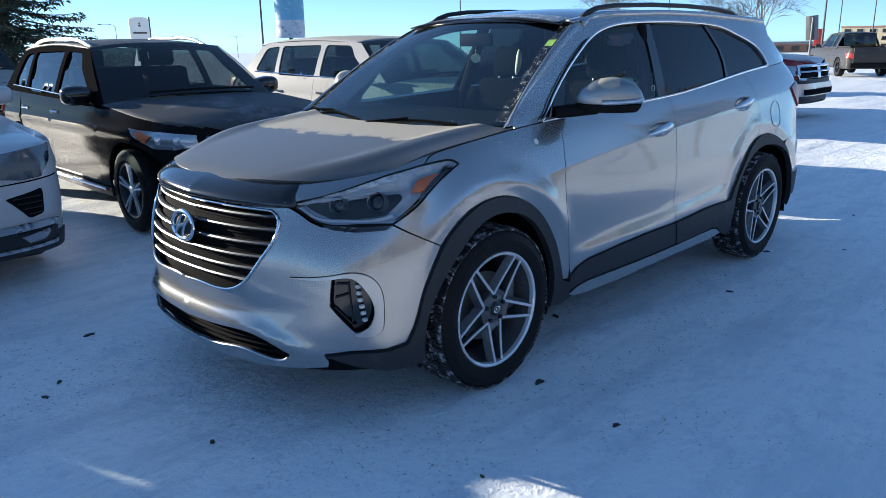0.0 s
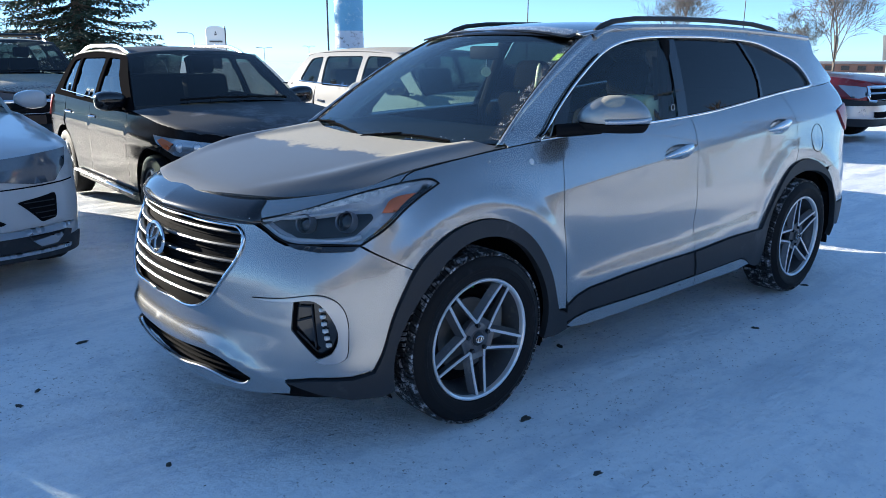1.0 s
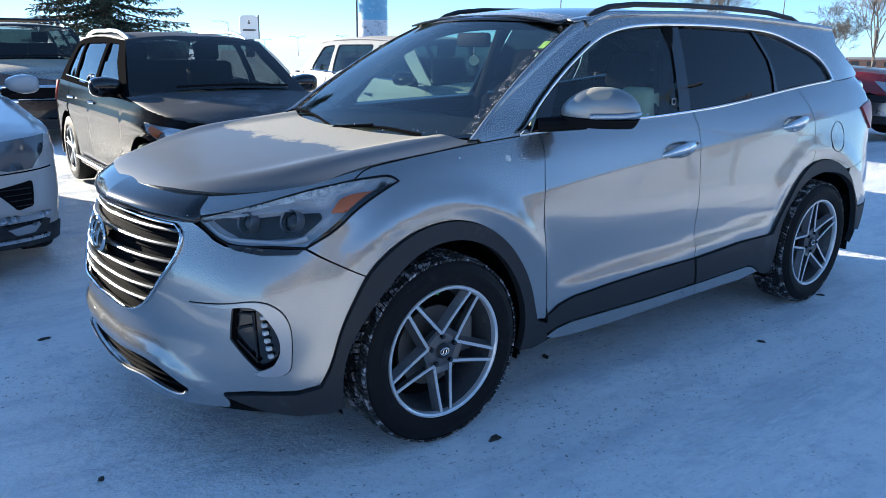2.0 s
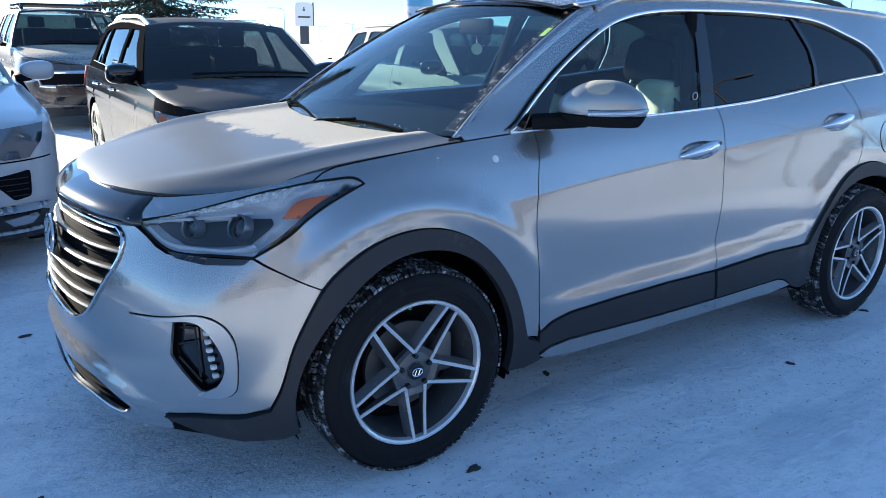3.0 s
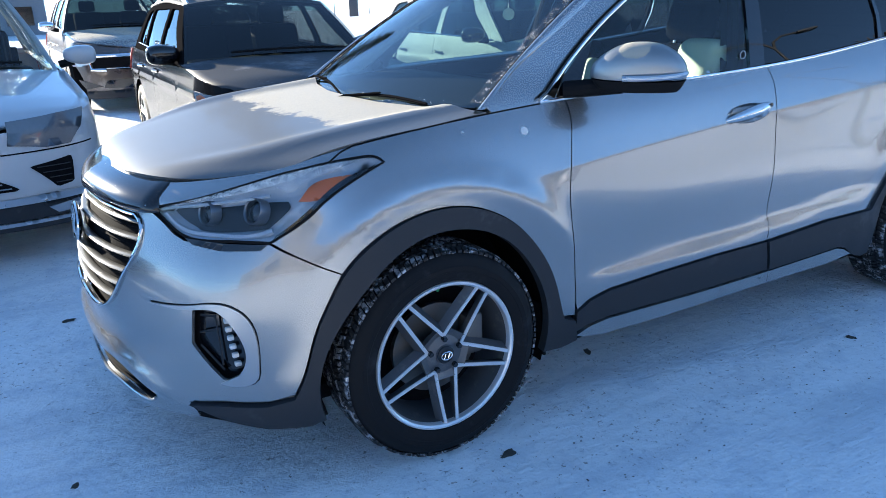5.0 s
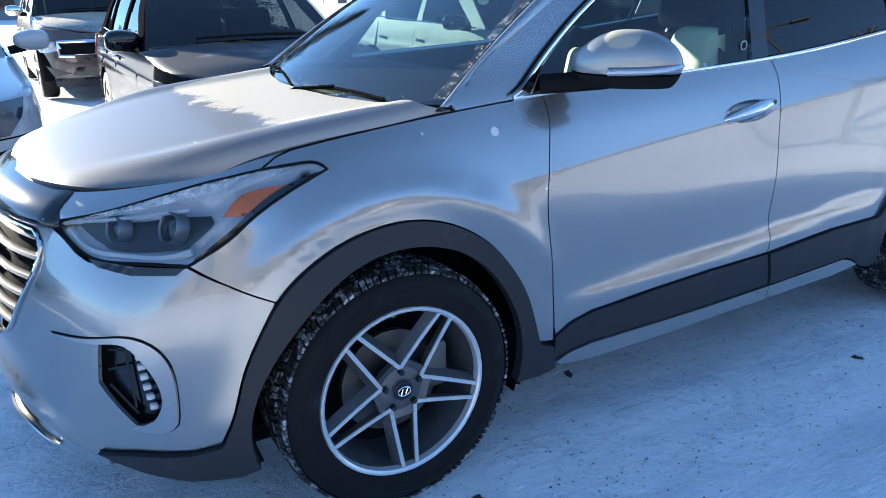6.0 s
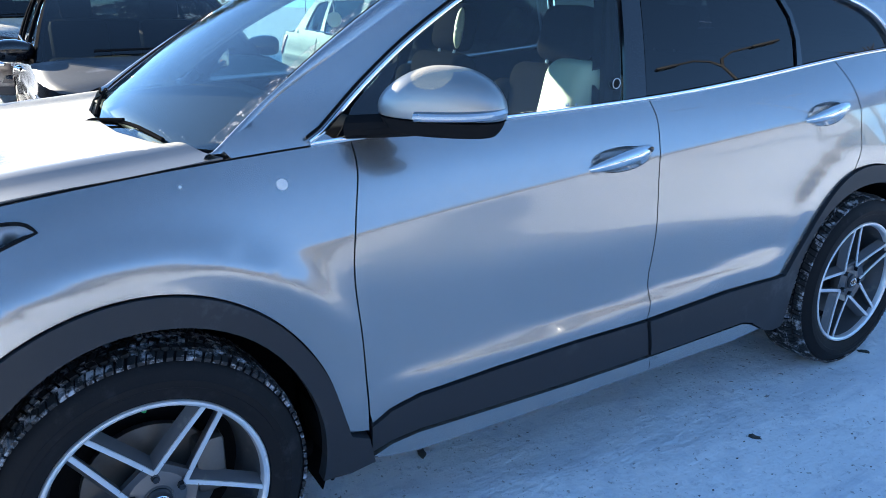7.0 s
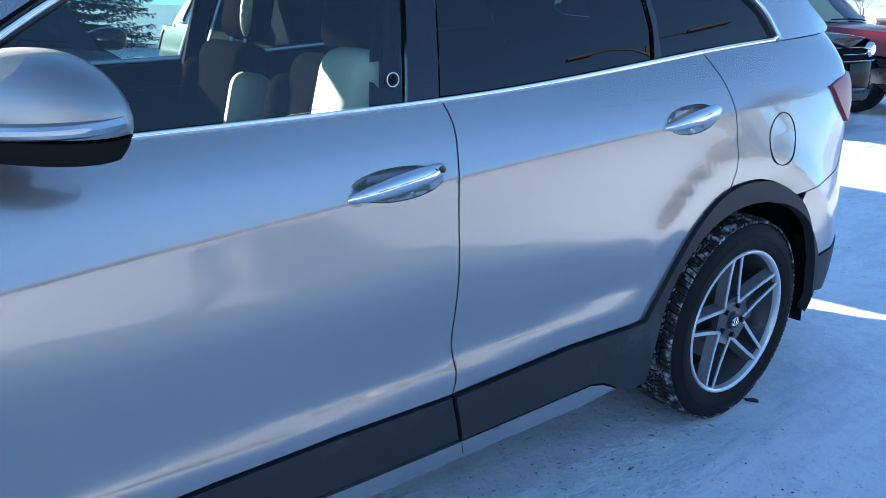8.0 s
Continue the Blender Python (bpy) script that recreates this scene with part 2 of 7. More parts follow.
def cap_mask(n, l, tc):
    """One ragged patch of frost on the front of the mirror cap, thinning out along its top."""
    sep = n.new("ShaderNodeSeparateXYZ")
    l.new(tc.outputs["Object"], sep.inputs[0])
    gap = lambda v, at, size: calc(n, l, "POWER", calc(n, l, "ABSOLUTE", calc(n, l, "DIVIDE", calc(n, l, "SUBTRACT", v, at), size)), 2.0)
    x, y, z = sep.outputs
    front = calc(n, l, "ADD", calc(n, l, "ADD", gap(x, -0.012, 0.052), gap(y, 0.058, 0.05)), gap(z, 0.075, 0.036))
    ridge = calc(n, l, "ADD", gap(x, 0.02, 0.10), gap(z, 0.094, 0.016))
    near = calc(n, l, "ADD", calc(n, l, "MINIMUM", front, ridge), calc(n, l, "MULTIPLY", noise_node(n, l, tc, 35.0, 8, 0.7), 0.8))
    r = n.new("ShaderNodeMapRange")
    r.inputs[1].default_value, r.inputs[2].default_value, r.inputs[3].default_value, r.inputs[4].default_value = 1.3, 1.45, 0.92, 0.0
    l.new(near, r.inputs[0])
    return r.outputs[0]


# the body's silver with its colour darkened to offset sun glare on the bonnet
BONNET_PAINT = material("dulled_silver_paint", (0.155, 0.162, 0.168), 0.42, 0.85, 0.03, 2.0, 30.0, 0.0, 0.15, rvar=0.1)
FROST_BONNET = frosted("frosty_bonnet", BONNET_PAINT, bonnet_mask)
FROST_SILVER = frosted("frosty_silver", SATIN_SILVER, cap_mask)
FROST_WHITE = frosted("frosty_white", DIRTY_WHITE, top_mask)
FROST_DARK = frosted("frosty_dark", BLACK_PAINT, top_mask)
FROST_BROWN = frosted("frosty_brown", DARK_PAINT, top_mask)


def frost_film(name, at, scale, colour=(0.80, 0.81, 0.82), most=0.9, soft=0.04):
    """A broken film of frost: white crumbs where the noise is high, see-through elsewhere."""
    m = bpy.data.materials.new(name)
    m.use_nodes = True
    n, l = m.node_tree.nodes, m.node_tree.links
    b = n["Principled BSDF"]
    b.inputs["Base Color"].default_value, b.inputs["Roughness"].default_value = (*colour, 1), 0.75
    tc, mix, t, r = n.new("ShaderNodeTexCoord"), n.new("ShaderNodeMixShader"), n.new("ShaderNodeBsdfTransparent"), n.new("ShaderNodeMapRange")
    v = calc(n, l, "ADD", calc(n, l, "MULTIPLY", noise_node(n, l, tc, scale, 8, 0.7), 0.55), calc(n, l, "MULTIPLY", noise_node(n, l, tc, scale * 9, 4, 0.6), 0.45))
    r.inputs[1].default_value, r.inputs[2].default_value, r.inputs[3].default_value, r.inputs[4].default_value = at - soft, at + soft, 0.0, most
    l.new(v, r.inputs[0])
    bump = n.new("ShaderNodeBump")
    bump.inputs["Strength"].default_value, bump.inputs["Distance"].default_value = 0.5, 0.002
    l.new(v, bump.inputs["Height"])
    l.new(bump.outputs[0], b.inputs["Normal"])
    l.new(r.outputs[0], mix.inputs[0])
    l.new(t.outputs[0], mix.inputs[1])
    l.new(b.outputs[0], mix.inputs[2])
    l.new(mix.outputs[0], n["Material Output"].inputs[0])
    return m


FILM_THIN = frost_film("thin_frost", 0.52, 16.0, most=0.42, soft=0.14)
FILM_THICK = frost_film("thick_frost", 0.48, 20.0, (0.82, 0.80, 0.76), most=0.7, soft=0.10)
FILM_GRIT = frost_film("gritty_frost", 0.56, 34.0, (0.42, 0.42, 0.42), 0.6)
# ---- body surfaces of the silver car: front axle at x=0, nose to -x, near side to -y ----
def spline(xs, ys):
    """Natural cubic spline through (xs, ys), ys may hold several columns."""
    xs, ys = np.asarray(xs, float), np.asarray(ys, float)
    n, h = len(xs), np.diff(xs)
    a, r = np.eye(n), np.zeros_like(ys)
    for i in range(1, n - 1):
        a[i, i - 1:i + 2] = h[i - 1], 2 * (h[i - 1] + h[i]), h[i]
        r[i] = 6 * ((ys[i + 1] - ys[i]) / h[i] - (ys[i] - ys[i - 1]) / h[i - 1])
    m = np.linalg.solve(a, r)

    def f(x):
        x = np.clip(np.asarray(x, float), xs[0] - 0.3, xs[-1] + 0.3)
        i = np.clip(np.searchsorted(xs, x) - 1, 0, n - 2)
        hh, u, w = h[i], xs[i + 1] - x, x - xs[i]
        if ys.ndim > 1:
            hh, u, w = hh[..., None], u[..., None], w[..., None]
        return (m[i] * u ** 3 + m[i + 1] * w ** 3) / (6 * hh) + (ys[i] / hh - m[i] * hh / 6) * u + (ys[i + 1] / hh - m[i + 1] * hh / 6) * w
    return f


def ease(a, b, x):
    t = np.clip((np.asarray(x, float) - a) / (b - a), 0, 1)
    return t * t * (3 - 2 * t)


# one plan section a height: nose x at y = 0, .35, .62, .80; half widths at x = -.4, 0, .8, 1.8, 2.8, 3.4; tail x at y = .76, .45, 0
SECTIONS = (
    (0.20, -0.91, -0.885, -0.775, -0.60, 0.850, 0.86, 0.850, 0.850, 0.86, 0.84, 3.50, 3.70, 3.75),
    (0.32, -0.975, -0.945, -0.83, -0.66, 0.900, 0.90, 0.888, 0.888, 0.90, 0.88, 3.58, 3.82, 3.88),
    (0.45, -0.975, -0.945, -0.83, -0.67, 0.915, 0.915, 0.899, 0.899, 0.915, 0.90, 3.63, 3.88, 3.95),
    (0.60, -0.975, -0.935, -0.81, -0.66, 0.912, 0.915, 0.890, 0.892, 0.915, 0.90, 3.63, 3.88, 3.95),
    (0.75, -0.960, -0.910, -0.78, -0.62, 0.900, 0.908, 0.884, 0.889, 0.908, 0.885, 3.61, 3.85, 3.92),
    (0.88, -0.910, -0.860, -0.725, -0.55, 0.875, 0.885, 0.868, 0.874, 0.885, 0.865, 3.59, 3.82, 3.89),
)
BOTTOM, SHOULDER, TOP = 0.20, 1.0, 1.12
STATION = (-1.43, -1.08, -0.80, -0.60, -0.40, 0.0, 0.8, 1.8, 2.8, 3.4, 3.68, 4.05, 4.50)


def plan(row):
    xs = list(row[1:5]) + [-0.4, 0.0, 0.8, 1.8, 2.8, 3.4] + list(row[11:14])
    ys = [0, -0.35, -0.62, -0.80] + [-w for w in row[5:11]] + [-0.76, -0.45, 0]
    return xs, ys


LEVELS, NET = [], []
for row in SECTIONS:
    xs, ys = plan(row)
    LEVELS.append(row[0])
    NET.append([(x, y, row[0]) for x, y in zip(xs, ys)])
# shoulder row, then the row that meets bonnet and side windows
SH_Z = (0.925, 0.927, 0.935, 0.95, 0.97, 1.01, 1.04, 1.065, 1.11, 1.14, 1.15, 1.15, 1.15)
SH = plan((0, -0.885, -0.835, -0.70, -0.49, 0.845, 0.832, 0.836, 0.842, 0.845, 0.82, 3.55, 3.76, 3.83))
TP_Z = (0.965, 0.968, 0.98, 1.015, 1.04, 1.090, 1.145, 1.186, 1.275, 1.315, 1.33, 1.33, 1.33)
TP = ([-0.845, -0.80, -0.66, -0.46, -0.36, 0.0, 0.8, 1.8, 2.8, 3.4, 3.54, 3.68, 3.74],
      [0, -0.33, -0.57, -0.72, -0.755, -0.77, -0.79, -0.793, -0.765, -0.72, -0.62, -0.4, 0])
for lev, zz, (xs, ys) in ((SHOULDER, SH_Z, SH), (TOP, TP_Z, TP)):
    LEVELS.append(lev)
    NET.append(list(zip(xs, ys, zz)))
ROWS_OF_S = [spline(STATION, r) for r in NET]
HUBS, HUB_Z, TYRE_R = (0.0, 2.8), 0.36, 0.375


def crease_z(x):
    return 0.865 + 0.098 * x - 0.006 * x * x


def skin(s, v):
    """Point of the lower body at s along the flank (s = x there) and nominal height v. Arrays in, (n, 3) out."""
    s, v = np.broadcast_arrays(np.asarray(s, float), np.asarray(v, float))
    rows = np.stack([f(s.ravel()) for f in ROWS_OF_S])
    lv = np.asarray(LEVELS)
    vv = np.clip(v.ravel(), lv[0] - 0.05, lv[-1] + 0.03)
    i = np.clip(np.searchsorted(lv, vv) - 1, 0, len(lv) - 2)
    out = level_mix(rows, lv, vv, i)
    x, y, z = out[:, 0], out[:, 1], out[:, 2]
    # lip along the foot of the bumper
    front = ease(-0.45, -0.70, x)
    x -= front * (0.015 * np.exp(-((z - 0.425 + 0.10 * ease(0.35, 0.75, -y)) / 0.032) ** 2) * ease(0.80, 0.55, -y) - 0.005 * np.exp(-((z - 0.50) / 0.04) ** 2) * ease(0.75, 0.5, -y))
    side = ease(-0.55, -0.2, x) * (1 - ease(3.45, 3.75, x))
    t = z - crease_z(x)
    amp = 0.0085 * ease(0.25, 0.58, x) * (1 - ease(3.2, 3.6, x))
    y -= amp * np.where(t > 0, np.exp(-(np.sqrt(t * t + 1e-5) - 0.00316) / 0.08), np.exp(-(np.sqrt(t * t + 1e-5) - 0.00316) / 0.09)) * side
    low = 0.512 + 0.02 * (x - 0.6) + 0.018 * (x - 0.6) ** 2
    y -= 0.011 * ease(0.03, -0.04, z - low) * ease(0.45, 0.75, x) * (1 - ease(2.15, 2.4, x))
    for hx in HUBS:
        r = np.hypot(x - hx, z - HUB_Z)
        y -= (0.015 if hx < 1 else 0.008) * np.exp(-((r - 0.575) / 0.05) ** 2) * (0.3 + 0.7 * ease(0.45, 0.75, z)) * ease(0.25, 0.4, z) * side
    return out


def level_mix(rows, lv, vv, i):
    n = len(lv)
    h = np.diff(lv)
    a, r = np.eye(n), np.zeros_like(rows)
    for k in range(1, n - 1):
        a[k, k - 1:k + 2] = h[k - 1], 2 * (h[k - 1] + h[k]), h[k]
        r[k] = 6 * ((rows[k + 1] - rows[k]) / h[k] - (rows[k] - rows[k - 1]) / h[k - 1])
    m = np.linalg.solve(a, r.reshape(n, -1)).reshape(rows.shape)
    j = np.arange(rows.shape[1])
    hh, u, w = h[i][:, None], (lv[i + 1] - vv)[:, None], (vv - lv[i])[:, None]
    m0, m1, y0, y1 = m[i, j], m[i + 1, j], rows[i, j], rows[i + 1, j]
    return (m0 * u ** 3 + m1 * w ** 3) / (6 * hh) + (y0 / hh - m0 * hh / 6) * u + (y1 / hh - m1 * hh / 6) * w


def glass_side(x, z):
    """Point of the cabin's near flank at x and height z above the belt line."""
    x, z = np.broadcast_arrays(np.asarray(x, float), np.asarray(z, float))
    b = ROWS_OF_S[-1](x.ravel())
    t = z.ravel() - b[:, 2]
    y = b[:, 1] + 0.37 * t + 0.22 * t * t + 0.02 * ease(1.2, 0.2, x.ravel()) * ease(0.0, 0.12, t)
    return np.stack([x.ravel(), y, z.ravel()], 1)


def belt(x):
    return float(ROWS_OF_S[-1](np.array([float(x)]))[0, 2])


def windscreen(y, t):
    """Point of the windscreen: y across (-1..1 of the half width), t from the cowl (0) to the header (1)."""
    y, t = np.broadcast_arrays(np.asarray(y, float), np.asarray(t, float))
    y, t = y.ravel(), t.ravel()
    half = 0.745 * (1 - t) + 0.575 * t
    x = (0.10 + 0.155 * y ** 2) * (1 - t) + (0.89 + 0.11 * y ** 2) * t
    z = (1.10 + 0.03 * y ** 2) * (1 - t) + (1.612 - 0.027 * y ** 2) * t + 0.035 * t * (1 - t) * 4
    return np.stack([x, y * half, z], 1)


def bonnet(x, y):
    """Top of the bonnet."""
    x, y = np.broadcast_arrays(np.asarray(x, float), np.asarray(y, float))
    x, ys = x.ravel(), y.ravel()
    y = np.abs(ys)
    mid = BONNET_MID(x)
    edge = BONNET_EDGE(x)
    half = BONNET_HALF(x)
    q = np.clip(y / half, 0, 1.2)
    rib = 0.016 * np.exp(-((q - 0.80) / 0.085) ** 2) * ease(-0.85, -0.3, x)
    return np.stack([x, ys, mid + (edge - mid) * (0.12 * q ** 2 + 0.88 * q ** 7) + rib], 1)


BONNET_MID = spline((-0.90, -0.845, -0.7, -0.4, 0.0, 0.25), (0.925, 0.965, 1.015, 1.065, 1.105, 1.125))
BONNET_EDGE = spline((-0.9, -0.80, -0.66, -0.46, -0.36, 0.0, 0.25), (0.95, 0.968, 0.98, 1.012, 1.04, 1.092, 1.121))
BONNET_HALF = spline((-0.9, -0.80, -0.66, -0.46, -0.36, 0.0, 0.25), (0.2, 0.42, 0.58, 0.72, 0.755, 0.77, 0.775))


def roof(x, y):
    x, y = np.broadcast_arrays(np.asarray(x, float), np.asarray(y, float))
    x, y = x.ravel(), y.ravel()
    q = np.abs(y) / 0.58
    return np.stack([x, y, ROOF_MID(x) - 0.045 * q ** 2.6], 1)


ROOF_MID = spline((0.88, 1.1, 1.6, 2.2, 2.8, 3.3), (1.612, 1.645, 1.672, 1.675, 1.655, 1.60))

# ---- mesh tools ----
def mesh_object(name, verts, faces, mat, parent=None, label="", smooth=True, normals=None):
    me = bpy.data.meshes.new(name)
    me.from_pydata([tuple(map(float, p)) for p in verts], [], [tuple(int(i) for i in f) for f in faces])
    me.materials.append(mat)
    if smooth:
        me.polygons.foreach_set("use_smooth", [True] * len(me.polygons))
    me.update()
    if normals is not None:
        me.normals_split_custom_set([tuple(map(float, q)) for q in normals])
    ob = new(name, me)
    ob.parent = parent
    return tagged(ob, label)


def part(name, bm, mat, parent=None, label="", smooth=30):
    """Links a bmesh as one mesh object; smooth: the angle above which edges stay sharp."""
    bmesh.ops.recalc_face_normals(bm, faces=bm.faces)
    for f in bm.faces:
        f.smooth = smooth > 0
    for e in bm.edges:
        if len(e.link_faces) == 2 and e.calc_face_angle(0) > radians(max(smooth, 1)):
            e.smooth = False
    me = bpy.data.meshes.new(name)
    bm.to_mesh(me)
    bm.free()
    me.materials.append(mat)
    ob = new(name, me)
    ob.parent = parent
    return tagged(ob, label)


def thing(name, label, category, group="", m=None, kind=""):
    ob = tagged(new(name), label, category, group, kind)
    if m is not None:
        ob.matrix_world = m
    return ob


def box(size, at=(0, 0, 0), bevel=0.0, bm=None, rot=None, seg=2):
    bm = bm or bmesh.new()
    m = Matrix.Translation(at) @ (rot or Matrix()) @ Matrix.Diagonal((*size, 1))
    r = bmesh.ops.create_cube(bm, size=1, matrix=m)
    if bevel:
        es = list({e for v in r["verts"] for e in v.link_edges})
        bmesh.ops.bevel(bm, geom=es, offset=bevel, segments=seg, affect="EDGES", profile=0.5)
    return bm


def lathe(profile, n=64, bm=None, at=(0, 0, 0), a0=0.0, a1=2 * math.pi):
    """Turns (radius, y) pairs round the y axis."""
    bm = bm or bmesh.new()
    full = a1 - a0 > 6.28
    rings = []
    for k in range(n if full else n + 1):
        a = a0 + (a1 - a0) * k / n
        rings.append([bm.verts.new((at[0] + r * math.cos(a), at[1] + y, at[2] + r * math.sin(a))) for r, y in profile])
    for k in range(n):
        p, q = rings[k], rings[(k + 1) % len(rings)]
        for i in range(len(profile) - 1):
            bm.faces.new((p[i], p[i + 1], q[i + 1], q[i]))
    return bm


def tube(path, radius, bm=None, n=8, flat=1.0, up=(0, 0, 1), taper=None):
    """Sweeps an ellipse along a path of points."""
    bm = bm or bmesh.new()
    pts = [Vector(p) for p in path]
    rings = []
    for i, p in enumerate(pts):
        d = (pts[min(i + 1, len(pts) - 1)] - pts[max(i - 1, 0)]).normalized()
        a = d.cross(Vector(up))
        a = a.normalized() if a.length > 1e-4 else d.orthogonal().normalized()
        b = a.cross(d)
        k = radius * (taper(i / max(1, len(pts) - 1)) if taper else 1)
        rings.append([bm.verts.new(p + a * (k * math.cos(2 * math.pi * j / n)) + b * (k * flat * math.sin(2 * math.pi * j / n))) for j in range(n)])
    for r, q in zip(rings, rings[1:]):
        for j in range(n):
            bm.faces.new((r[j], r[(j + 1) % n], q[(j + 1) % n], q[j]))
    bm.faces.new(rings[0][::-1])
    bm.faces.new(rings[-1])
    return bm


def grid_mesh(name, fn, us, vs, mat, parent=None, label="", thick=0.0):
    """A sheet fn(u, v) over the product of us and vs, thickened downwards along its normals."""
    U, V = np.meshgrid(us, vs, indexing="ij")
    P = fn(U, V).reshape(-1, 3)
    nu, nv = len(us), len(vs)
    faces = [(i * nv + j, (i + 1) * nv + j, (i + 1) * nv + j + 1, i * nv + j + 1) for i in range(nu - 1) for j in range(nv - 1)]
    ob = mesh_object(name, P, faces, mat, parent, label)
    if thick:
        mod = ob.modifiers.new("thick", "SOLIDIFY")
        mod.thickness, mod.offset = thick, -1
    return ob


def curve_through(points, step=0.02, closed=False):
    """Points spread evenly along a smooth line through the given ones."""
    p = np.asarray(points, float)
    if closed:
        p = np.vstack([p, p[:1]])
    t = np.concatenate([[0], np.cumsum(np.linalg.norm(np.diff(p, axis=0), axis=1))])
    n = max(2, int(t[-1] / step))
    f = spline(t, p)
    return f(np.linspace(0, t[-1], n + (0 if closed else 1) + (1 if closed else 0)))[: n if closed else None]


def inside(poly, pts):
    poly, pts = np.asarray(poly), np.asarray(pts)
    x, y = pts[:, 0], pts[:, 1]
    r = np.zeros(len(pts), bool)
    j = len(poly) - 1
    for i in range(len(poly)):
        (xi, yi), (xj, yj) = poly[i], poly[j]
        c = ((yi > y) != (yj > y)) & (x < (xj - xi) * (y - yi) / (yj - yi + 1e-12) + xi)
        r ^= c
        j = i
    return r


def dense(poly, step):
    out = []
    for a, b in zip(poly, list(poly[1:]) + [poly[0]]):
        a, b = np.asarray(a, float), np.asarray(b, float)
        n = max(1, int(np.linalg.norm(b - a) / step + 0.5))
        out += [a + (b - a) * k / n for k in range(n)]
    return np.array(out)


def rounded(corners, step=0.015):
    """A closed outline of smooth runs; a corner is a point given with a third value."""
    idx = [i for i, c in enumerate(corners) if len(c) > 2] or [0]
    out = []
    n = len(corners)
    for a, b in zip(idx, idx[1:] + [idx[0] + n]):
        run = [corners[k % n][:2] for k in range(a, b + 1)]
        if len(run) == 2:
            out += list(dense(run, step)[: max(1, int(np.linalg.norm(np.subtract(run[1], run[0])) / step + 0.5))])
        else:
            out += list(curve_through(run, step)[:-1])
    return [tuple(p) for p in out]


def inset(poly, d):
    p = np.asarray(poly, float)
    area = 0.5 * np.sum(p[:, 0] * np.roll(p[:, 1], -1) - np.roll(p[:, 0], -1) * p[:, 1])
    if area < 0:
        p = p[::-1]
    e = np.roll(p, -1, 0) - np.roll(p, 1, 0)
    nrm = np.stack([-e[:, 1], e[:, 0]], 1)
    nrm /= np.linalg.norm(nrm, axis=1)[:, None] + 1e-12
    return p + nrm * d


def normals_of(fn, uv, e=2e-3):
    a = fn(uv[:, 0] + e, uv[:, 1]) - fn(uv[:, 0] - e, uv[:, 1])
    b = fn(uv[:, 0], uv[:, 1] + e) - fn(uv[:, 0], uv[:, 1] - e)
    n = np.cross(a, b)
    return n / (np.linalg.norm(n, axis=1)[:, None] + 1e-12)


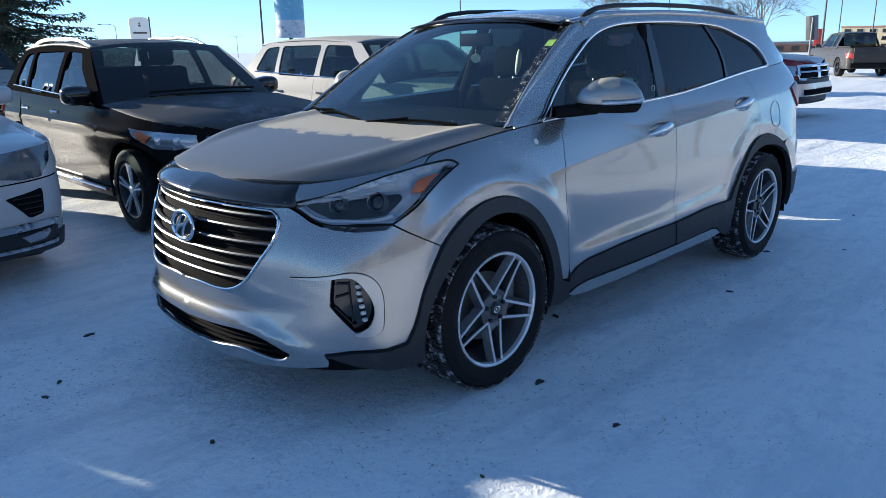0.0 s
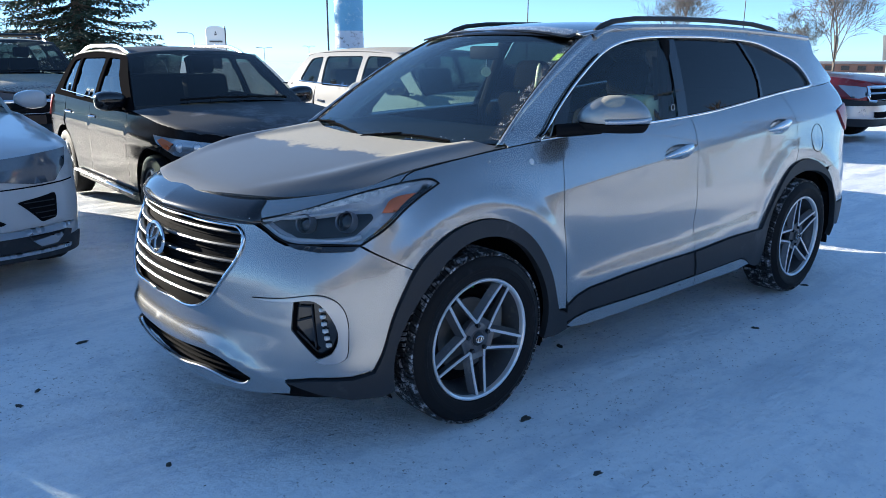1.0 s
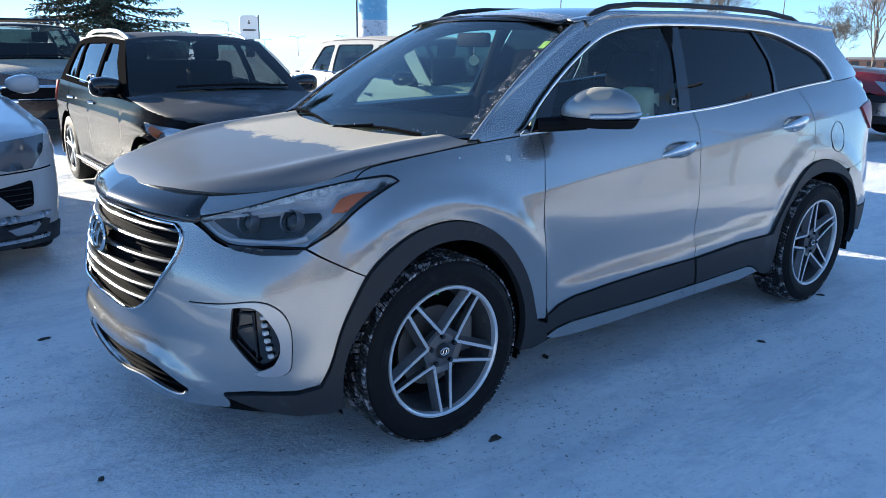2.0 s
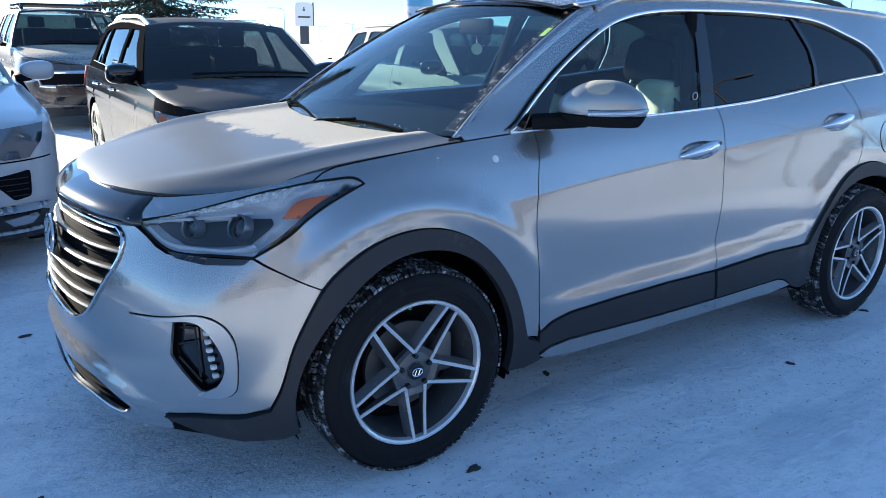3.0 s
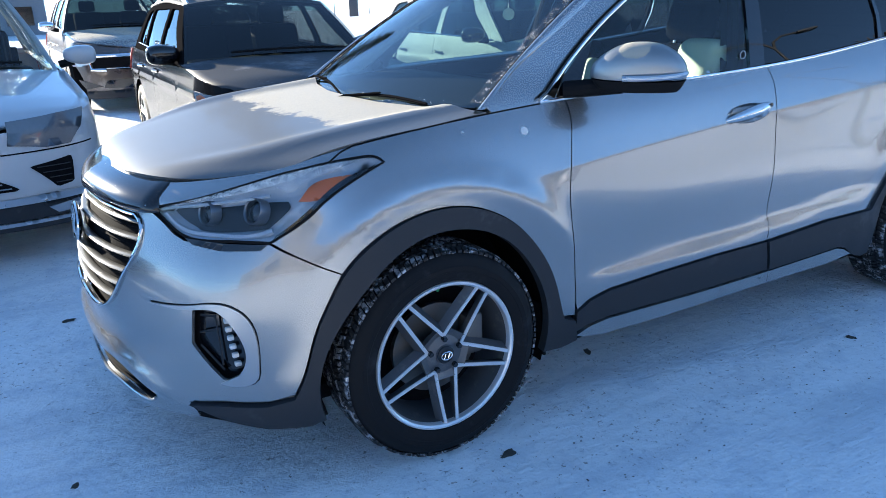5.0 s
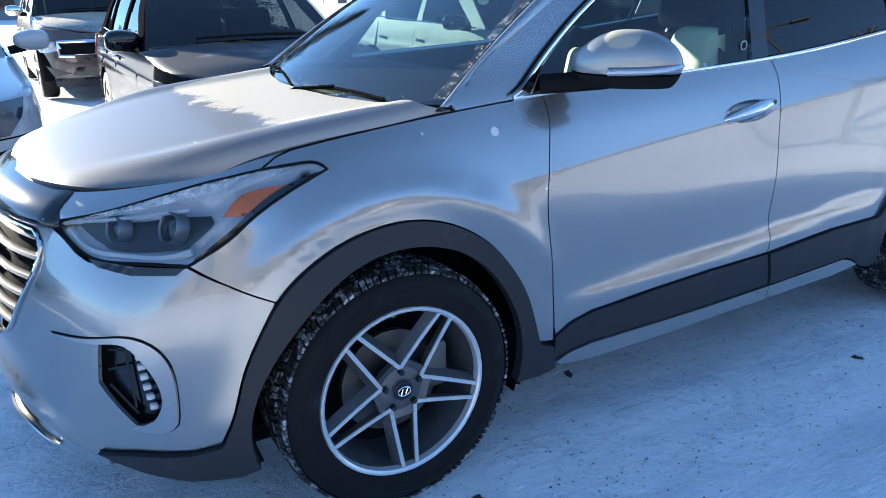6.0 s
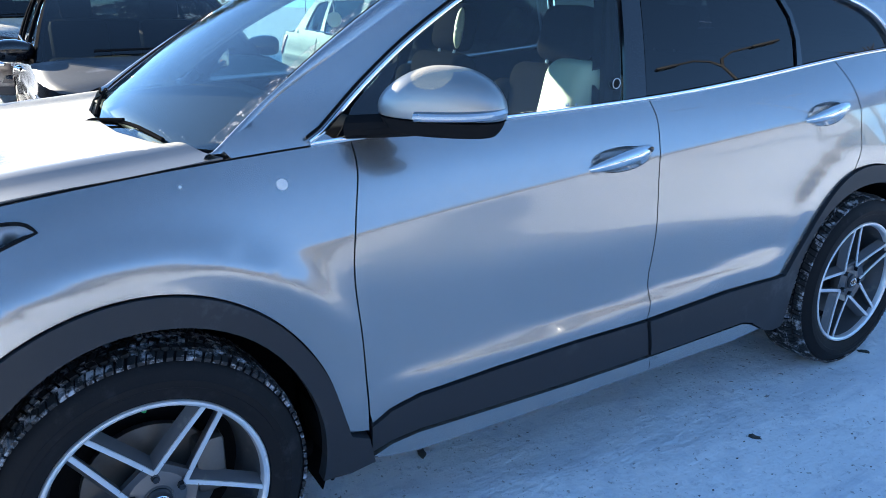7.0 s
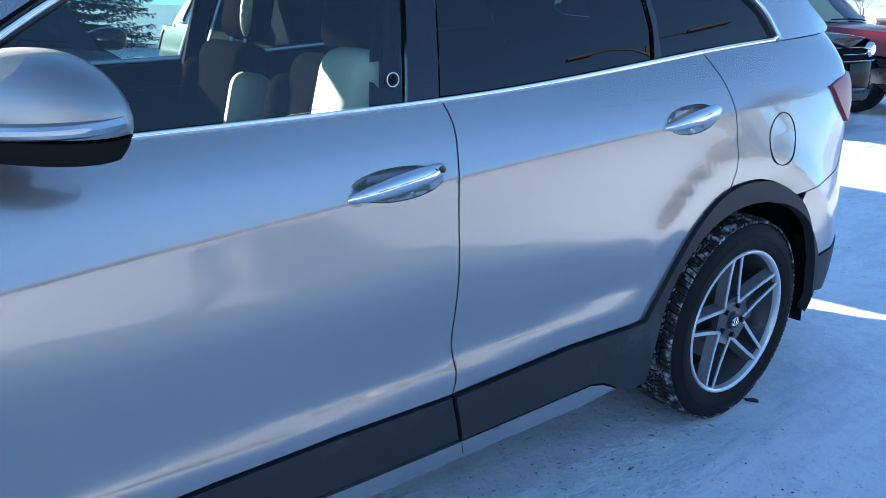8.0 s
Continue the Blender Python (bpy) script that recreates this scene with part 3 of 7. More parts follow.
def sheet(fn, poly, holes=(), lines=(), step=0.03, gap=0.0022, lift=0.0, thick=0.012, side=1, bulge=0.0, seams=()):
    """Vertices, faces and loop normals of a plate cut from fn's surface along an outline. side -1 mirrors it across y."""
    from mathutils.geometry import delaunay_2d_cdt
    raw = dense(poly, step / 2)
    if np.sum(raw[:, 0] * np.roll(raw[:, 1], -1) - np.roll(raw[:, 0], -1) * raw[:, 1]) < 0:
        raw = raw[::-1]
    cut = inset(raw, gap)
    for ax, val in seams:
        on = np.abs(raw[:, ax] - val) < 1e-6
        cut[on, ax] = val
    rim = dense(cut, step / 2)
    rims = [dense(inset(dense(h, step / 2), -gap), step / 2) for h in holes]
    lo, hi = rim.min(0), rim.max(0)
    gx, gy = np.meshgrid(np.arange(lo[0], hi[0], step), np.arange(lo[1], hi[1], step), indexing="ij")
    pts = np.stack([gx.ravel(), gy.ravel()], 1)
    pts = pts[inside(rim, pts)]
    for r in rims:
        pts = pts[~inside(r, pts)]
    allrim = np.vstack([rim] + rims)
    for ln in lines:
        ln = np.asarray(ln)
        d = np.min(np.linalg.norm(pts[:, None] - ln[None], axis=2), axis=1)
        pts = pts[d > step * 0.6]
        k = inside(rim, ln)
        for r in rims:
            k &= ~inside(r, ln)
        pts = np.vstack([pts, ln[k]])
    if len(pts):
        d = np.min(np.linalg.norm(pts[:, None] - allrim[None], axis=2), axis=1)
        pts = pts[d > step * 0.3]
    edges, o = [], 0
    for r in [rim] + rims:
        edges += [(o + i, o + (i + 1) % len(r)) for i in range(len(r))]
        o += len(r)
    V = np.vstack([allrim, pts])
    res = delaunay_2d_cdt([Vector(p) for p in V], edges, [], 0, 1e-6)
    uv = np.array([tuple(p) for p in res[0]])
    tri = np.array([f for f in res[2] if len(f) == 3])
    c = uv[tri].mean(1)
    keep = inside(rim, c)
    for r in rims:
        keep &= ~inside(r, c)
    tri = tri[keep]
    N = normals_of(fn, uv)
    P = fn(uv[:, 0], uv[:, 1])
    out = np.sign(np.mean(N[:, 1] * P[:, 1] + N[:, 2] * 0.05 + N[:, 0] * (P[:, 0] - 1.2) * 0.2))
    N = N * (out or 1)
    d = lift
    if bulge:
        far = np.min(np.linalg.norm(uv[:, None] - allrim[None], axis=2), axis=1)
        d = lift + bulge * np.sqrt(np.clip(far / (2 * step), 0, 1))
    P = P + N * (d[:, None] if bulge else d)
    if side < 0:
        P, N = P * (1, -1, 1), N * (1, -1, 1)
    a, b, cc = P[tri[:, 0]], P[tri[:, 1]], P[tri[:, 2]]
    fl = np.einsum("ij,ij->i", np.cross(b - a, cc - a), N[tri[:, 0]]) < 0
    tri[fl] = tri[fl][:, ::-1]
    count = {}
    for t in tri:
        for i in range(3):
            k = (t[i], t[(i + 1) % 3])
            count[k] = 1
    bound = [k for k in count if (k[1], k[0]) not in count]
    verts, faces, loops = list(P), [tuple(t) for t in tri], [N[i] for t in tri for i in t]
    low = {}
    for i in {i for k in bound for i in k}:
        low[i] = len(verts)
        verts.append(P[i] - N[i] * thick)
    for ax, val in seams:
        bound = [(i, j) for i, j in bound if abs(uv[i, ax] - val) > 1e-5 or abs(uv[j, ax] - val) > 1e-5]
    for i, j in bound:
        faces.append((j, i, low[i], low[j]))
        q = np.cross(P[i] - P[j], N[i])
        q = -q / (np.linalg.norm(q) + 1e-12)
        loops += [q] * 4
    return verts, faces, loops


def plate(name, fn, poly, mat, parent, label="", both=False, **kw):
    if both:
        kw.setdefault("seams", ((0, -1.43), (0, 4.50), (0, -0.9)))
    v, f, l = sheet(fn, poly, **kw)
    if both:
        v2, f2, l2 = sheet(fn, poly, **{**kw, "side": -1})
        f = f + [tuple(i + len(v) for i in q) for q in f2]
        v, l = v + v2, l + l2
    return mesh_object(name, v, f, mat, parent, label, True, l)


def arc(cx, cz, r, a0, a1, n=24):
    return [(cx + r * math.cos(radians(a0 + (a1 - a0) * k / n)), cz + r * math.sin(radians(a0 + (a1 - a0) * k / n))) for k in range(n + 1)]


# ---- the silver car ----
car = thing("silver_suv", "silver mid-size SUV with frost on its bonnet, parked on packed snow", "car")

ARCH_F = [(-0.483, 0.353), (-0.463, 0.411), (-0.434, 0.540), (-0.390, 0.660), (-0.352, 0.724), (-0.254, 0.797), (-0.124, 0.846), (0.020, 0.861),
          (0.147, 0.838), (0.266, 0.777), (0.371, 0.680), (0.447, 0.561), (0.487, 0.43), (0.503, 0.376)]
ARCH_R = [(2.305, 0.489), (2.393, 0.595), (2.492, 0.721), (2.638, 0.836), (2.800, 0.864), (2.947, 0.838), (3.056, 0.755), (3.138, 0.619), (3.172, 0.535)]
DOOR_A = [(0.557, 0.36), (0.550, 0.5), (0.533, 0.707), (0.521, 0.90), (0.536, 0.97), (0.551, 1.024), (0.560, 1.12)]
DOOR_B = [(1.555, 0.472), (1.570, 0.524), (1.563, 0.593), (1.571, 0.658), (1.594, 0.862), (1.604, 0.97), (1.612, 1.051), (1.595, 1.12)]
DOOR_C = [(2.638, 0.836), (2.676, 0.846), (2.708, 0.885), (2.715, 0.960), (2.690, 1.029), (2.630, 1.12)]


def split_curve(points, at, step=0.02):
    c = curve_through(points, step)
    k = [int(np.argmin(np.linalg.norm(c - np.asarray(points[i]), axis=1))) for i in at]
    k = [0] + k + [len(c) - 1]
    return [[tuple(p) for p in c[i:j + 1]] for i, j in zip(k, k[1:])]


ARCH_F_LOW, ARCH_F_UP = split_curve(ARCH_F, [4])
ARCH_R_DOOR, ARCH_R_QUARTER, ARCH_R_BUMPER = split_curve(ARCH_R, [3, 6])
DOOR_A, DOOR_B, DOOR_C = ([tuple(p) for p in curve_through(d, 0.03)] for d in (DOOR_A, DOOR_B, DOOR_C))
LAMP = rounded([(-0.90, 0.928, 1), (-0.80, 1.00), (-0.70, 1.066), (-0.61, 1.094), (-0.45, 1.092), (-0.30, 1.079), (-0.20, 1.066), (-0.15, 1.050), (-0.130, 1.022, 1), (-0.20, 0.998), (-0.346, 0.944), (-0.541, 0.826, 1), (-0.66, 0.828), (-0.77, 0.832), (-0.81, 0.85)])
FOG = rounded([(-0.70, 0.632, 1), (-0.63, 0.637), (-0.603, 0.61), (-0.568, 0.46), (-0.58, 0.432), (-0.622, 0.425, 1), (-0.70, 0.53, 1)])
GRILLE = rounded([(-1.43, 0.885, 1), (-1.12, 0.882), (-0.963, 0.879, 1), (-0.93, 0.85), (-0.920, 0.805), (-0.97, 0.70), (-1.055, 0.59), (-1.09, 0.571), (-1.28, 0.560), (-1.43, 0.556, 1)])
INTAKE = rounded([(-1.43, 0.386, 1), (-1.20, 0.396), (-0.94, 0.378), (-0.85, 0.325, 1), (-0.86, 0.312), (-1.035, 0.318), (-1.20, 0.308), (-1.43, 0.295, 1)])
hood_run = [(s, 1.12) for s in np.linspace(-0.215, 0.24, 8)]

BUMPER = ([(-1.43, 0.935), (-1.1, 0.935), (-0.97, 0.93)] + [(-0.905, 0.905)] + [(-0.81, 0.838), (-0.77, 0.822), (-0.66, 0.818), (-0.543, 0.824)]
          + [(-0.451, 0.778), (-0.357, 0.724)] + ARCH_F_LOW[-2::-1] + [(-0.537, 0.341), (-0.64, 0.347), (-0.72, 0.335), (-0.715, 0.30), (-0.729, 0.272), (-0.84, 0.258), (-1.08, 0.242), (-1.43, 0.232)])
plate("front_bumper", skin, BUMPER, SILVER, car, both=True, holes=[GRILLE, INTAKE, FOG], step=0.028)
FENDER = ([(-0.130, 1.022), (-0.20, 0.999), (-0.346, 0.945), (-0.541, 0.826), (-0.451, 0.778), (-0.357, 0.724)] + ARCH_F_UP
          + [(0.555, 0.37)] + DOOR_A[2:] + hood_run[::-1] + [(-0.262, 1.108), (-0.302, 1.080), (-0.20, 1.067), (-0.15, 1.051)])
DOOR1 = DOOR_A[2:] + [(x, 1.12) for x in np.linspace(0.6, 1.55, 20)] + DOOR_B[::-1] + [(1.234, 0.471), (0.950, 0.461), (0.70, 0.445), (0.61, 0.421), (0.562, 0.389)]
DOOR2 = DOOR_B + [(x, 1.12) for x in np.linspace(1.66, 2.6, 20)] + DOOR_C[::-1] + ARCH_R_DOOR[-2::-1] + [(1.962, 0.492)]
QUARTER = DOOR_C[2:] + [(x, 1.12) for x in np.linspace(2.7, 3.68, 16)] + [(3.68, 0.90), (3.55, 0.91), (3.488, 0.905), (3.355, 0.845), (3.09, 0.796), (3.03, 0.79)] + ARCH_R_QUARTER[-2:2:-1]
TAILGATE = [(3.68, 1.12), (4.50, 1.12), (4.50, 0.90), (3.68, 0.90)]
R_BUMPER = [(3.09, 0.796), (3.355, 0.845), (3.488, 0.905), (3.55, 0.91), (4.50, 0.90), (4.50, 0.55), (3.46, 0.55)] + ARCH_R_BUMPER[::-1]
R_CLAD = [(3.175, 0.53), (3.46, 0.55), (4.50, 0.55), (4.50, 0.33), (3.5, 0.335), (3.27, 0.375), (3.20, 0.43)]
F_CLAD = ([(-0.72, 0.333), (-0.64, 0.343), (-0.537, 0.337)] + ARCH_F_LOW + ARCH_F_UP[1:] + [(0.553, 0.357), (0.572, 0.268), (0.50, 0.25)] + arc(0, HUB_Z, 0.43, -14, 194, 40) + [(-0.46, 0.240), (-0.56, 0.250), (-0.64, 0.285), (-0.70, 0.324)])
D1_CLAD = [(0.560, 0.297), (0.558, 0.385), (0.61, 0.418), (0.70, 0.442), (0.95, 0.458), (1.234, 0.468), (1.552, 0.469), (1.552, 0.455), (1.580, 0.336), (1.2, 0.333), (0.85, 0.335), (0.70, 0.334), (0.615, 0.320)]
D1_SILL = [(0.562, 0.287), (0.615, 0.315), (0.70, 0.330), (0.85, 0.331), (1.2, 0.329), (1.587, 0.332), (1.605, 0.268), (1.0, 0.258), (0.70, 0.260), (0.60, 0.270)]
D2_SILL = [(1.584, 0.332), (2.08, 0.341), (2.14, 0.326), (2.22, 0.288), (2.05, 0.270), (1.605, 0.268)]
R_ARCH = [(1.558, 0.469), (1.962, 0.489), (2.295, 0.487)] + ARCH_R_DOOR + ARCH_R_QUARTER[1:] + ARCH_R_BUMPER[1:] + [(3.20, 0.43), (3.225, 0.375)] + arc(2.8, HUB_Z, 0.43, -8, 194, 40) + [(2.33, 0.25), (2.26, 0.268), (2.14, 0.330), (2.08, 0.345), (1.584, 0.336), (1.558, 0.455)]
# rows of vertices that follow the crease along the flank
cx = np.arange(0.2, 3.4, 0.012)
cv = np.full_like(cx, 0.95)
for _ in range(40):
    z = skin(cx, cv)[:, 2]
    cv = cv - (z - crease_z(cx)) * 0.6
CREASE = [np.stack([cx, cv + o], 1) for o in (-0.010, -0.004, 0.0, 0.004, 0.010)]
CREASE = [np.vstack(CREASE)]
LAMP_TOP = sorted(p for p in LAMP if p[1] > 0.93 and p[0] < -0.31 and (p[0] > -0.62 and p[1] > 1.07 or p[0] <= -0.62 and p[1] > 0.93))
BONNET_LIP = [(-1.43, 0.937), (-1.1, 0.937), (-0.97, 0.934), (-0.912, 0.924)] + LAMP_TOP + [(-0.302, 1.080), (-0.262, 1.108), (-0.22, 1.12)] + [(s_, 1.12) for s_ in np.linspace(-0.26, -1.43, 30)]
plate("bonnet_edge", skin, BONNET_LIP, SILVER, car, both=True, step=0.03)


def ellipse(cs, cv_, a, b, n=28):
    return [(cs + a * math.cos(t), cv_ + b * math.sin(t)) for t in np.linspace(0, 2 * math.pi, n + 1)[:-1]]


CUPS = [(1.438, 0.969, 0.118, 0.0235), (2.498, 0.990, 0.118, 0.0225)]
for side in (1, -1):
    plate("front_fender", skin, FENDER, SILVER, car, side=side, lines=CREASE)
    d1 = plate("front_door", skin, DOOR1, SILVER, car, side=side, lines=CREASE, holes=[ellipse(*CUPS[0])])
    d2 = plate("rear_door", skin, DOOR2, SILVER, car, side=side, lines=CREASE, holes=[ellipse(*CUPS[1])])
    q1 = plate("rear_quarter", skin, QUARTER, SILVER, car, side=side, lines=CREASE)
    plate("wheel_arch_cladding", skin, F_CLAD, PLASTIC, car, "dark grey textured plastic", side=side, lift=0.016, thick=0.035)
    plate("wheel_arch_cladding", skin, R_ARCH, PLASTIC, car, "dark grey textured plastic", side=side, lift=0.014, thick=0.035)
    plate("door_cladding", skin, D1_CLAD, PLASTIC, car, "dark grey textured plastic", side=side, lift=0.008, thick=0.03)
    plate("sill", skin, D1_SILL, SILVER, car, side=side, lift=0.012, thick=0.04)
    plate("sill", skin, D2_SILL, SILVER, car, side=side, lift=0.012, thick=0.04)
plate("rear_bumper", skin, R_BUMPER, SILVER, car, both=True)
plate("rear_cladding", skin, R_CLAD, PLASTIC, car, "dark grey plastic", both=True, lift=0.004)
plate("tailgate", skin, TAILGATE, SILVER, car, both=True)


# dark shell behind the panel gaps, with open wheel arches
def shell_fn(s, v):
    p = skin(s, v)
    return np.stack([p[:, 0] + 0.03 * np.sign(1.5 - p[:, 0]) * (np.abs(p[:, 0] - 1.5) > 1.9), p[:, 1] * 0.972, p[:, 2]], 1)


shell_out = ([(-1.43, 0.24), (-0.43, 0.24)] + arc(0, HUB_Z, 0.445, 195, -15, 30) + arc(2.8, HUB_Z, 0.445, 195, -15, 30) + [(4.50, 0.24), (4.50, 1.11), (-1.43, 1.10)])
plate("inner_shell", shell_fn, shell_out, SHELL, car, both=True, holes=[LAMP, FOG], step=0.06, thick=0.004, gap=0.0)
part("underbody", box((4.2, 1.5, 0.06), (1.45, 0, 0.27), 0.02), SHELL, car)
for hx in HUBS:
    for sd in (-1, 1):
        bm = lathe([(0.445, -0.86), (0.45, -0.60), (0.0, -0.58)] if sd < 0 else [(0.445, 0.86), (0.45, 0.60), (0.0, 0.58)], 40, at=(hx, 0, HUB_Z), a0=radians(-20), a1=radians(200))
        part("arch_liner", bm, SHELL, car)

# bonnet, black deflector on its leading edge
edge = ROWS_OF_S[-1](np.linspace(-1.43, 0.24, 60))
BONNET_OUT = [(float(x), float(y)) for x, y, z in edge] + [(0.16, -0.5), (0.11, -0.25), (0.10, 0.0)]


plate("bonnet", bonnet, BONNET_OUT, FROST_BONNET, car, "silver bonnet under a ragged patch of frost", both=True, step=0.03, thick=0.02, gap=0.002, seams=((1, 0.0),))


# ---- cabin of the silver car ----
WINDOW_TOP = [(0.495, 1.156), (0.60, 1.235), (0.74, 1.335), (0.90, 1.43), (1.08, 1.515), (1.30, 1.564), (1.61, 1.582), (2.04, 1.584), (2.30, 1.575), (2.576, 1.545), (2.76, 1.492), (2.90, 1.445), (3.00, 1.375), (3.045, 1.305)]
top_run = [tuple(p) for p in curve_through(WINDOW_TOP, 0.03)]
belt_run = [(x, belt(x) + 0.006) for x in np.linspace(2.98, 0.52, 60)]
WINDOWS = top_run + [(3.03, 1.298)] + belt_run
FRAME_OUT = ([tuple(p) for p in curve_through([(0.25, 1.140), (0.40, 1.243), (0.58, 1.345), (0.82, 1.475), (1.0, 1.560), (1.12, 1.605), (1.3, 1.623), (1.8, 1.636), (2.35, 1.632), (2.95, 1.607), (3.22, 1.592)], 0.03)]
             + [(3.24, 1.56), (3.22, 1.50), (3.35, 1.40), (3.50, belt(3.5) + 0.01)] + [(x, belt(x) + 0.001) for x in np.linspace(3.45, 0.27, 60)])
FRONT_GLASS = [(0.60, 1.178)] + [p for p in top_run if 0.62 < p[0] < 1.53] + [(1.595, 1.572), (1.497, belt(1.497) + 0.012)] + [(x, belt(x) + 0.012) for x in np.linspace(1.44, 0.66, 20)]
REAR_GLASS = [(1.602, belt(1.6) + 0.014), (1.69, 1.572)] + [p for p in top_run if 1.75 < p[0] < 2.28] + [(2.32, 1.562), (2.40, 1.42), (2.405, 1.34), (2.385, belt(2.385) + 0.012)] + [(x, belt(x) + 0.012) for x in np.linspace(2.33, 1.65, 20)]
QUARTER_GLASS = [(2.435, belt(2.435) + 0.012), (2.45, 1.36), (2.435, 1.44), (2.365, 1.562)] + [p for p in top_run if 2.42 < p[0] < 3.03] + [(3.03, 1.306)] + [(x, belt(x) + 0.012) for x in np.linspace(2.95, 2.5, 14)]
B_PILLAR = [(1.503, belt(1.503) + 0.010), (1.601, 1.574), (1.684, 1.576), (1.596, belt(1.596) + 0.010)]
C_STRIP = [(2.392, belt(2.392) + 0.010), (2.412, 1.34), (2.407, 1.42), (2.326, 1.566), (2.358, 1.564), (2.428, 1.44), (2.443, 1.36), (2.428, belt(2.428) + 0.010)]
SAIL = [(0.53, belt(0.53) + 0.010), (0.60, 1.222), (0.69, 1.29), (0.76, 1.33), (0.66, 1.19), (0.655, belt(0.655) + 0.010)]
for side in (1, -1):
    plate("cabin_frame", glass_side, FRAME_OUT, SILVER, car, side=side, holes=[WINDOWS], step=0.03, thick=0.03, gap=-0.003)
    fg = plate("front_side_window", glass_side, FRONT_GLASS, CABIN_GLASS, car, "green-tinted clear glass", side=side, lift=-0.012, thick=0.004, step=0.05)
    fg.visible_shadow = False
    plate("rear_side_window", glass_side, REAR_GLASS, DARK_GLASS, car, "dark privacy glass", side=side, lift=-0.012, thick=0.004, step=0.05)
    plate("quarter_window", glass_side, QUARTER_GLASS, DARK_GLASS, car, "dark privacy glass", side=side, lift=-0.012, thick=0.004, step=0.05)
    plate("door_pillar", glass_side, B_PILLAR, GLOSS_BLACK, car, "gloss black pillar cover", side=side, lift=-0.004, step=0.05)
    plate("window_divider", glass_side, C_STRIP, GLOSS_BLACK, car, "gloss black divider", side=side, lift=-0.004, step=0.05)
    plate("mirror_sail", glass_side, SAIL, GLOSS_BLACK, car, "black corner trim", side=side, lift=-0.004, step=0.04)
    up = [glass_side(*p)[0] + (0, -0.006, 0.003) for p in list(curve_through(WINDOW_TOP, 0.03)) + [(3.046, 1.292), (3.034, belt(3.03) + 0.012), (3.01, belt(3.01) + 0.004)]]
    lo = [glass_side(x, belt(x) + 0.004)[0] + (0, -0.004, 0) for x in np.linspace(0.458, 3.02, 70)]
    up = [lo[0] + (0, -0.001, 0.006), (lo[0] + up[0]) / 2 + (0, -0.002, 0.004)] + up
    for path in (up, lo):
        part("chrome_trim", tube([(p[0], p[1] * side, p[2]) for p in path], 0.0066, n=10, flat=0.5, up=(0, 1, 0)), CHROME, car, "bright chrome strip")
    part("pillar_gap", tube([(p[0] - 0.009, p[1] * side, p[2] + 0.012) for p in up if p[0] < 1.0], 0.004, n=6), SHELL, car)

top_pts = np.array(FRAME_OUT[:FRAME_OUT.index((3.24, 1.56))])
FRAME_TOP = lambda x: np.interp(x, top_pts[:, 0], top_pts[:, 1])
grid_mesh("windscreen", windscreen, np.linspace(1, -1, 40), np.linspace(0, 1, 24), SCREEN_GLASS, car, "clear green-tinted windscreen, frosted along its edge").visible_shadow = False
# black border and seals of the windscreen
for side in (-1, 1):
    grid_mesh("windscreen_border", lambda u, v: windscreen(u, v) + (0.0, 0, 0.003), np.array([side * 0.985, side * 1.0]), np.linspace(0, 1, 24), GLOSS_BLACK, car, thick=0.002)
    def pillar(u, v, side=side):
        u, v = u.ravel(), v.ravel()
        p = windscreen(np.full_like(u, side * 0.985), u) + (0, 0, 0.007)
        q = glass_side(p[:, 0] + 0.02, FRAME_TOP(p[:, 0] + 0.02) - 0.012)
        q[:, 1] = side * (np.abs(q[:, 1]) - 0.003)
        k = v[:, None]
        return p * (1 - k) + q * k + np.stack([-np.ones_like(u) * 0.3, side * np.ones_like(u) * 0.6, np.ones_like(u)], 1) * (0.012 * np.sin(math.pi * v))[:, None]
    grid_mesh("windscreen_pillar", pillar, np.linspace(-0.06, 1.0, 42), np.linspace(0, 1, 8) if side < 0 else np.linspace(1, 0, 8), SILVER, car)
    part("windscreen_seal", tube([windscreen(side * 0.983, t)[0] + (0, 0, 0.004) for t in np.linspace(0.02, 1, 20)], 0.004), BLACK_TRIM, car)
grid_mesh("windscreen_border", lambda u, v: windscreen(u, v) + (0.0, 0, 0.003), np.linspace(-1, 1, 40), np.array([0.94, 1.0]), GLOSS_BLACK, car, thick=0.002)
grid_mesh("sunroof_glass", lambda u, v: roof(u, v) + (0, 0, 0.002), np.linspace(0.885, 1.62, 20), np.linspace(-0.55, 0.55, 30), GLOSS_BLACK, car, "black glass roof panel", thick=0.01)
grid_mesh("roof", roof, np.linspace(1.60, 3.26, 30), np.linspace(-0.585, 0.585, 31), SILVER, car, thick=0.02)
grid_mesh("roof_lining", lambda u, v: roof(u, v) - (0, 0, 0.05), np.linspace(0.95, 3.2, 12), np.linspace(-0.56, 0.56, 13), BLACK_TRIM, car, thick=0.01)
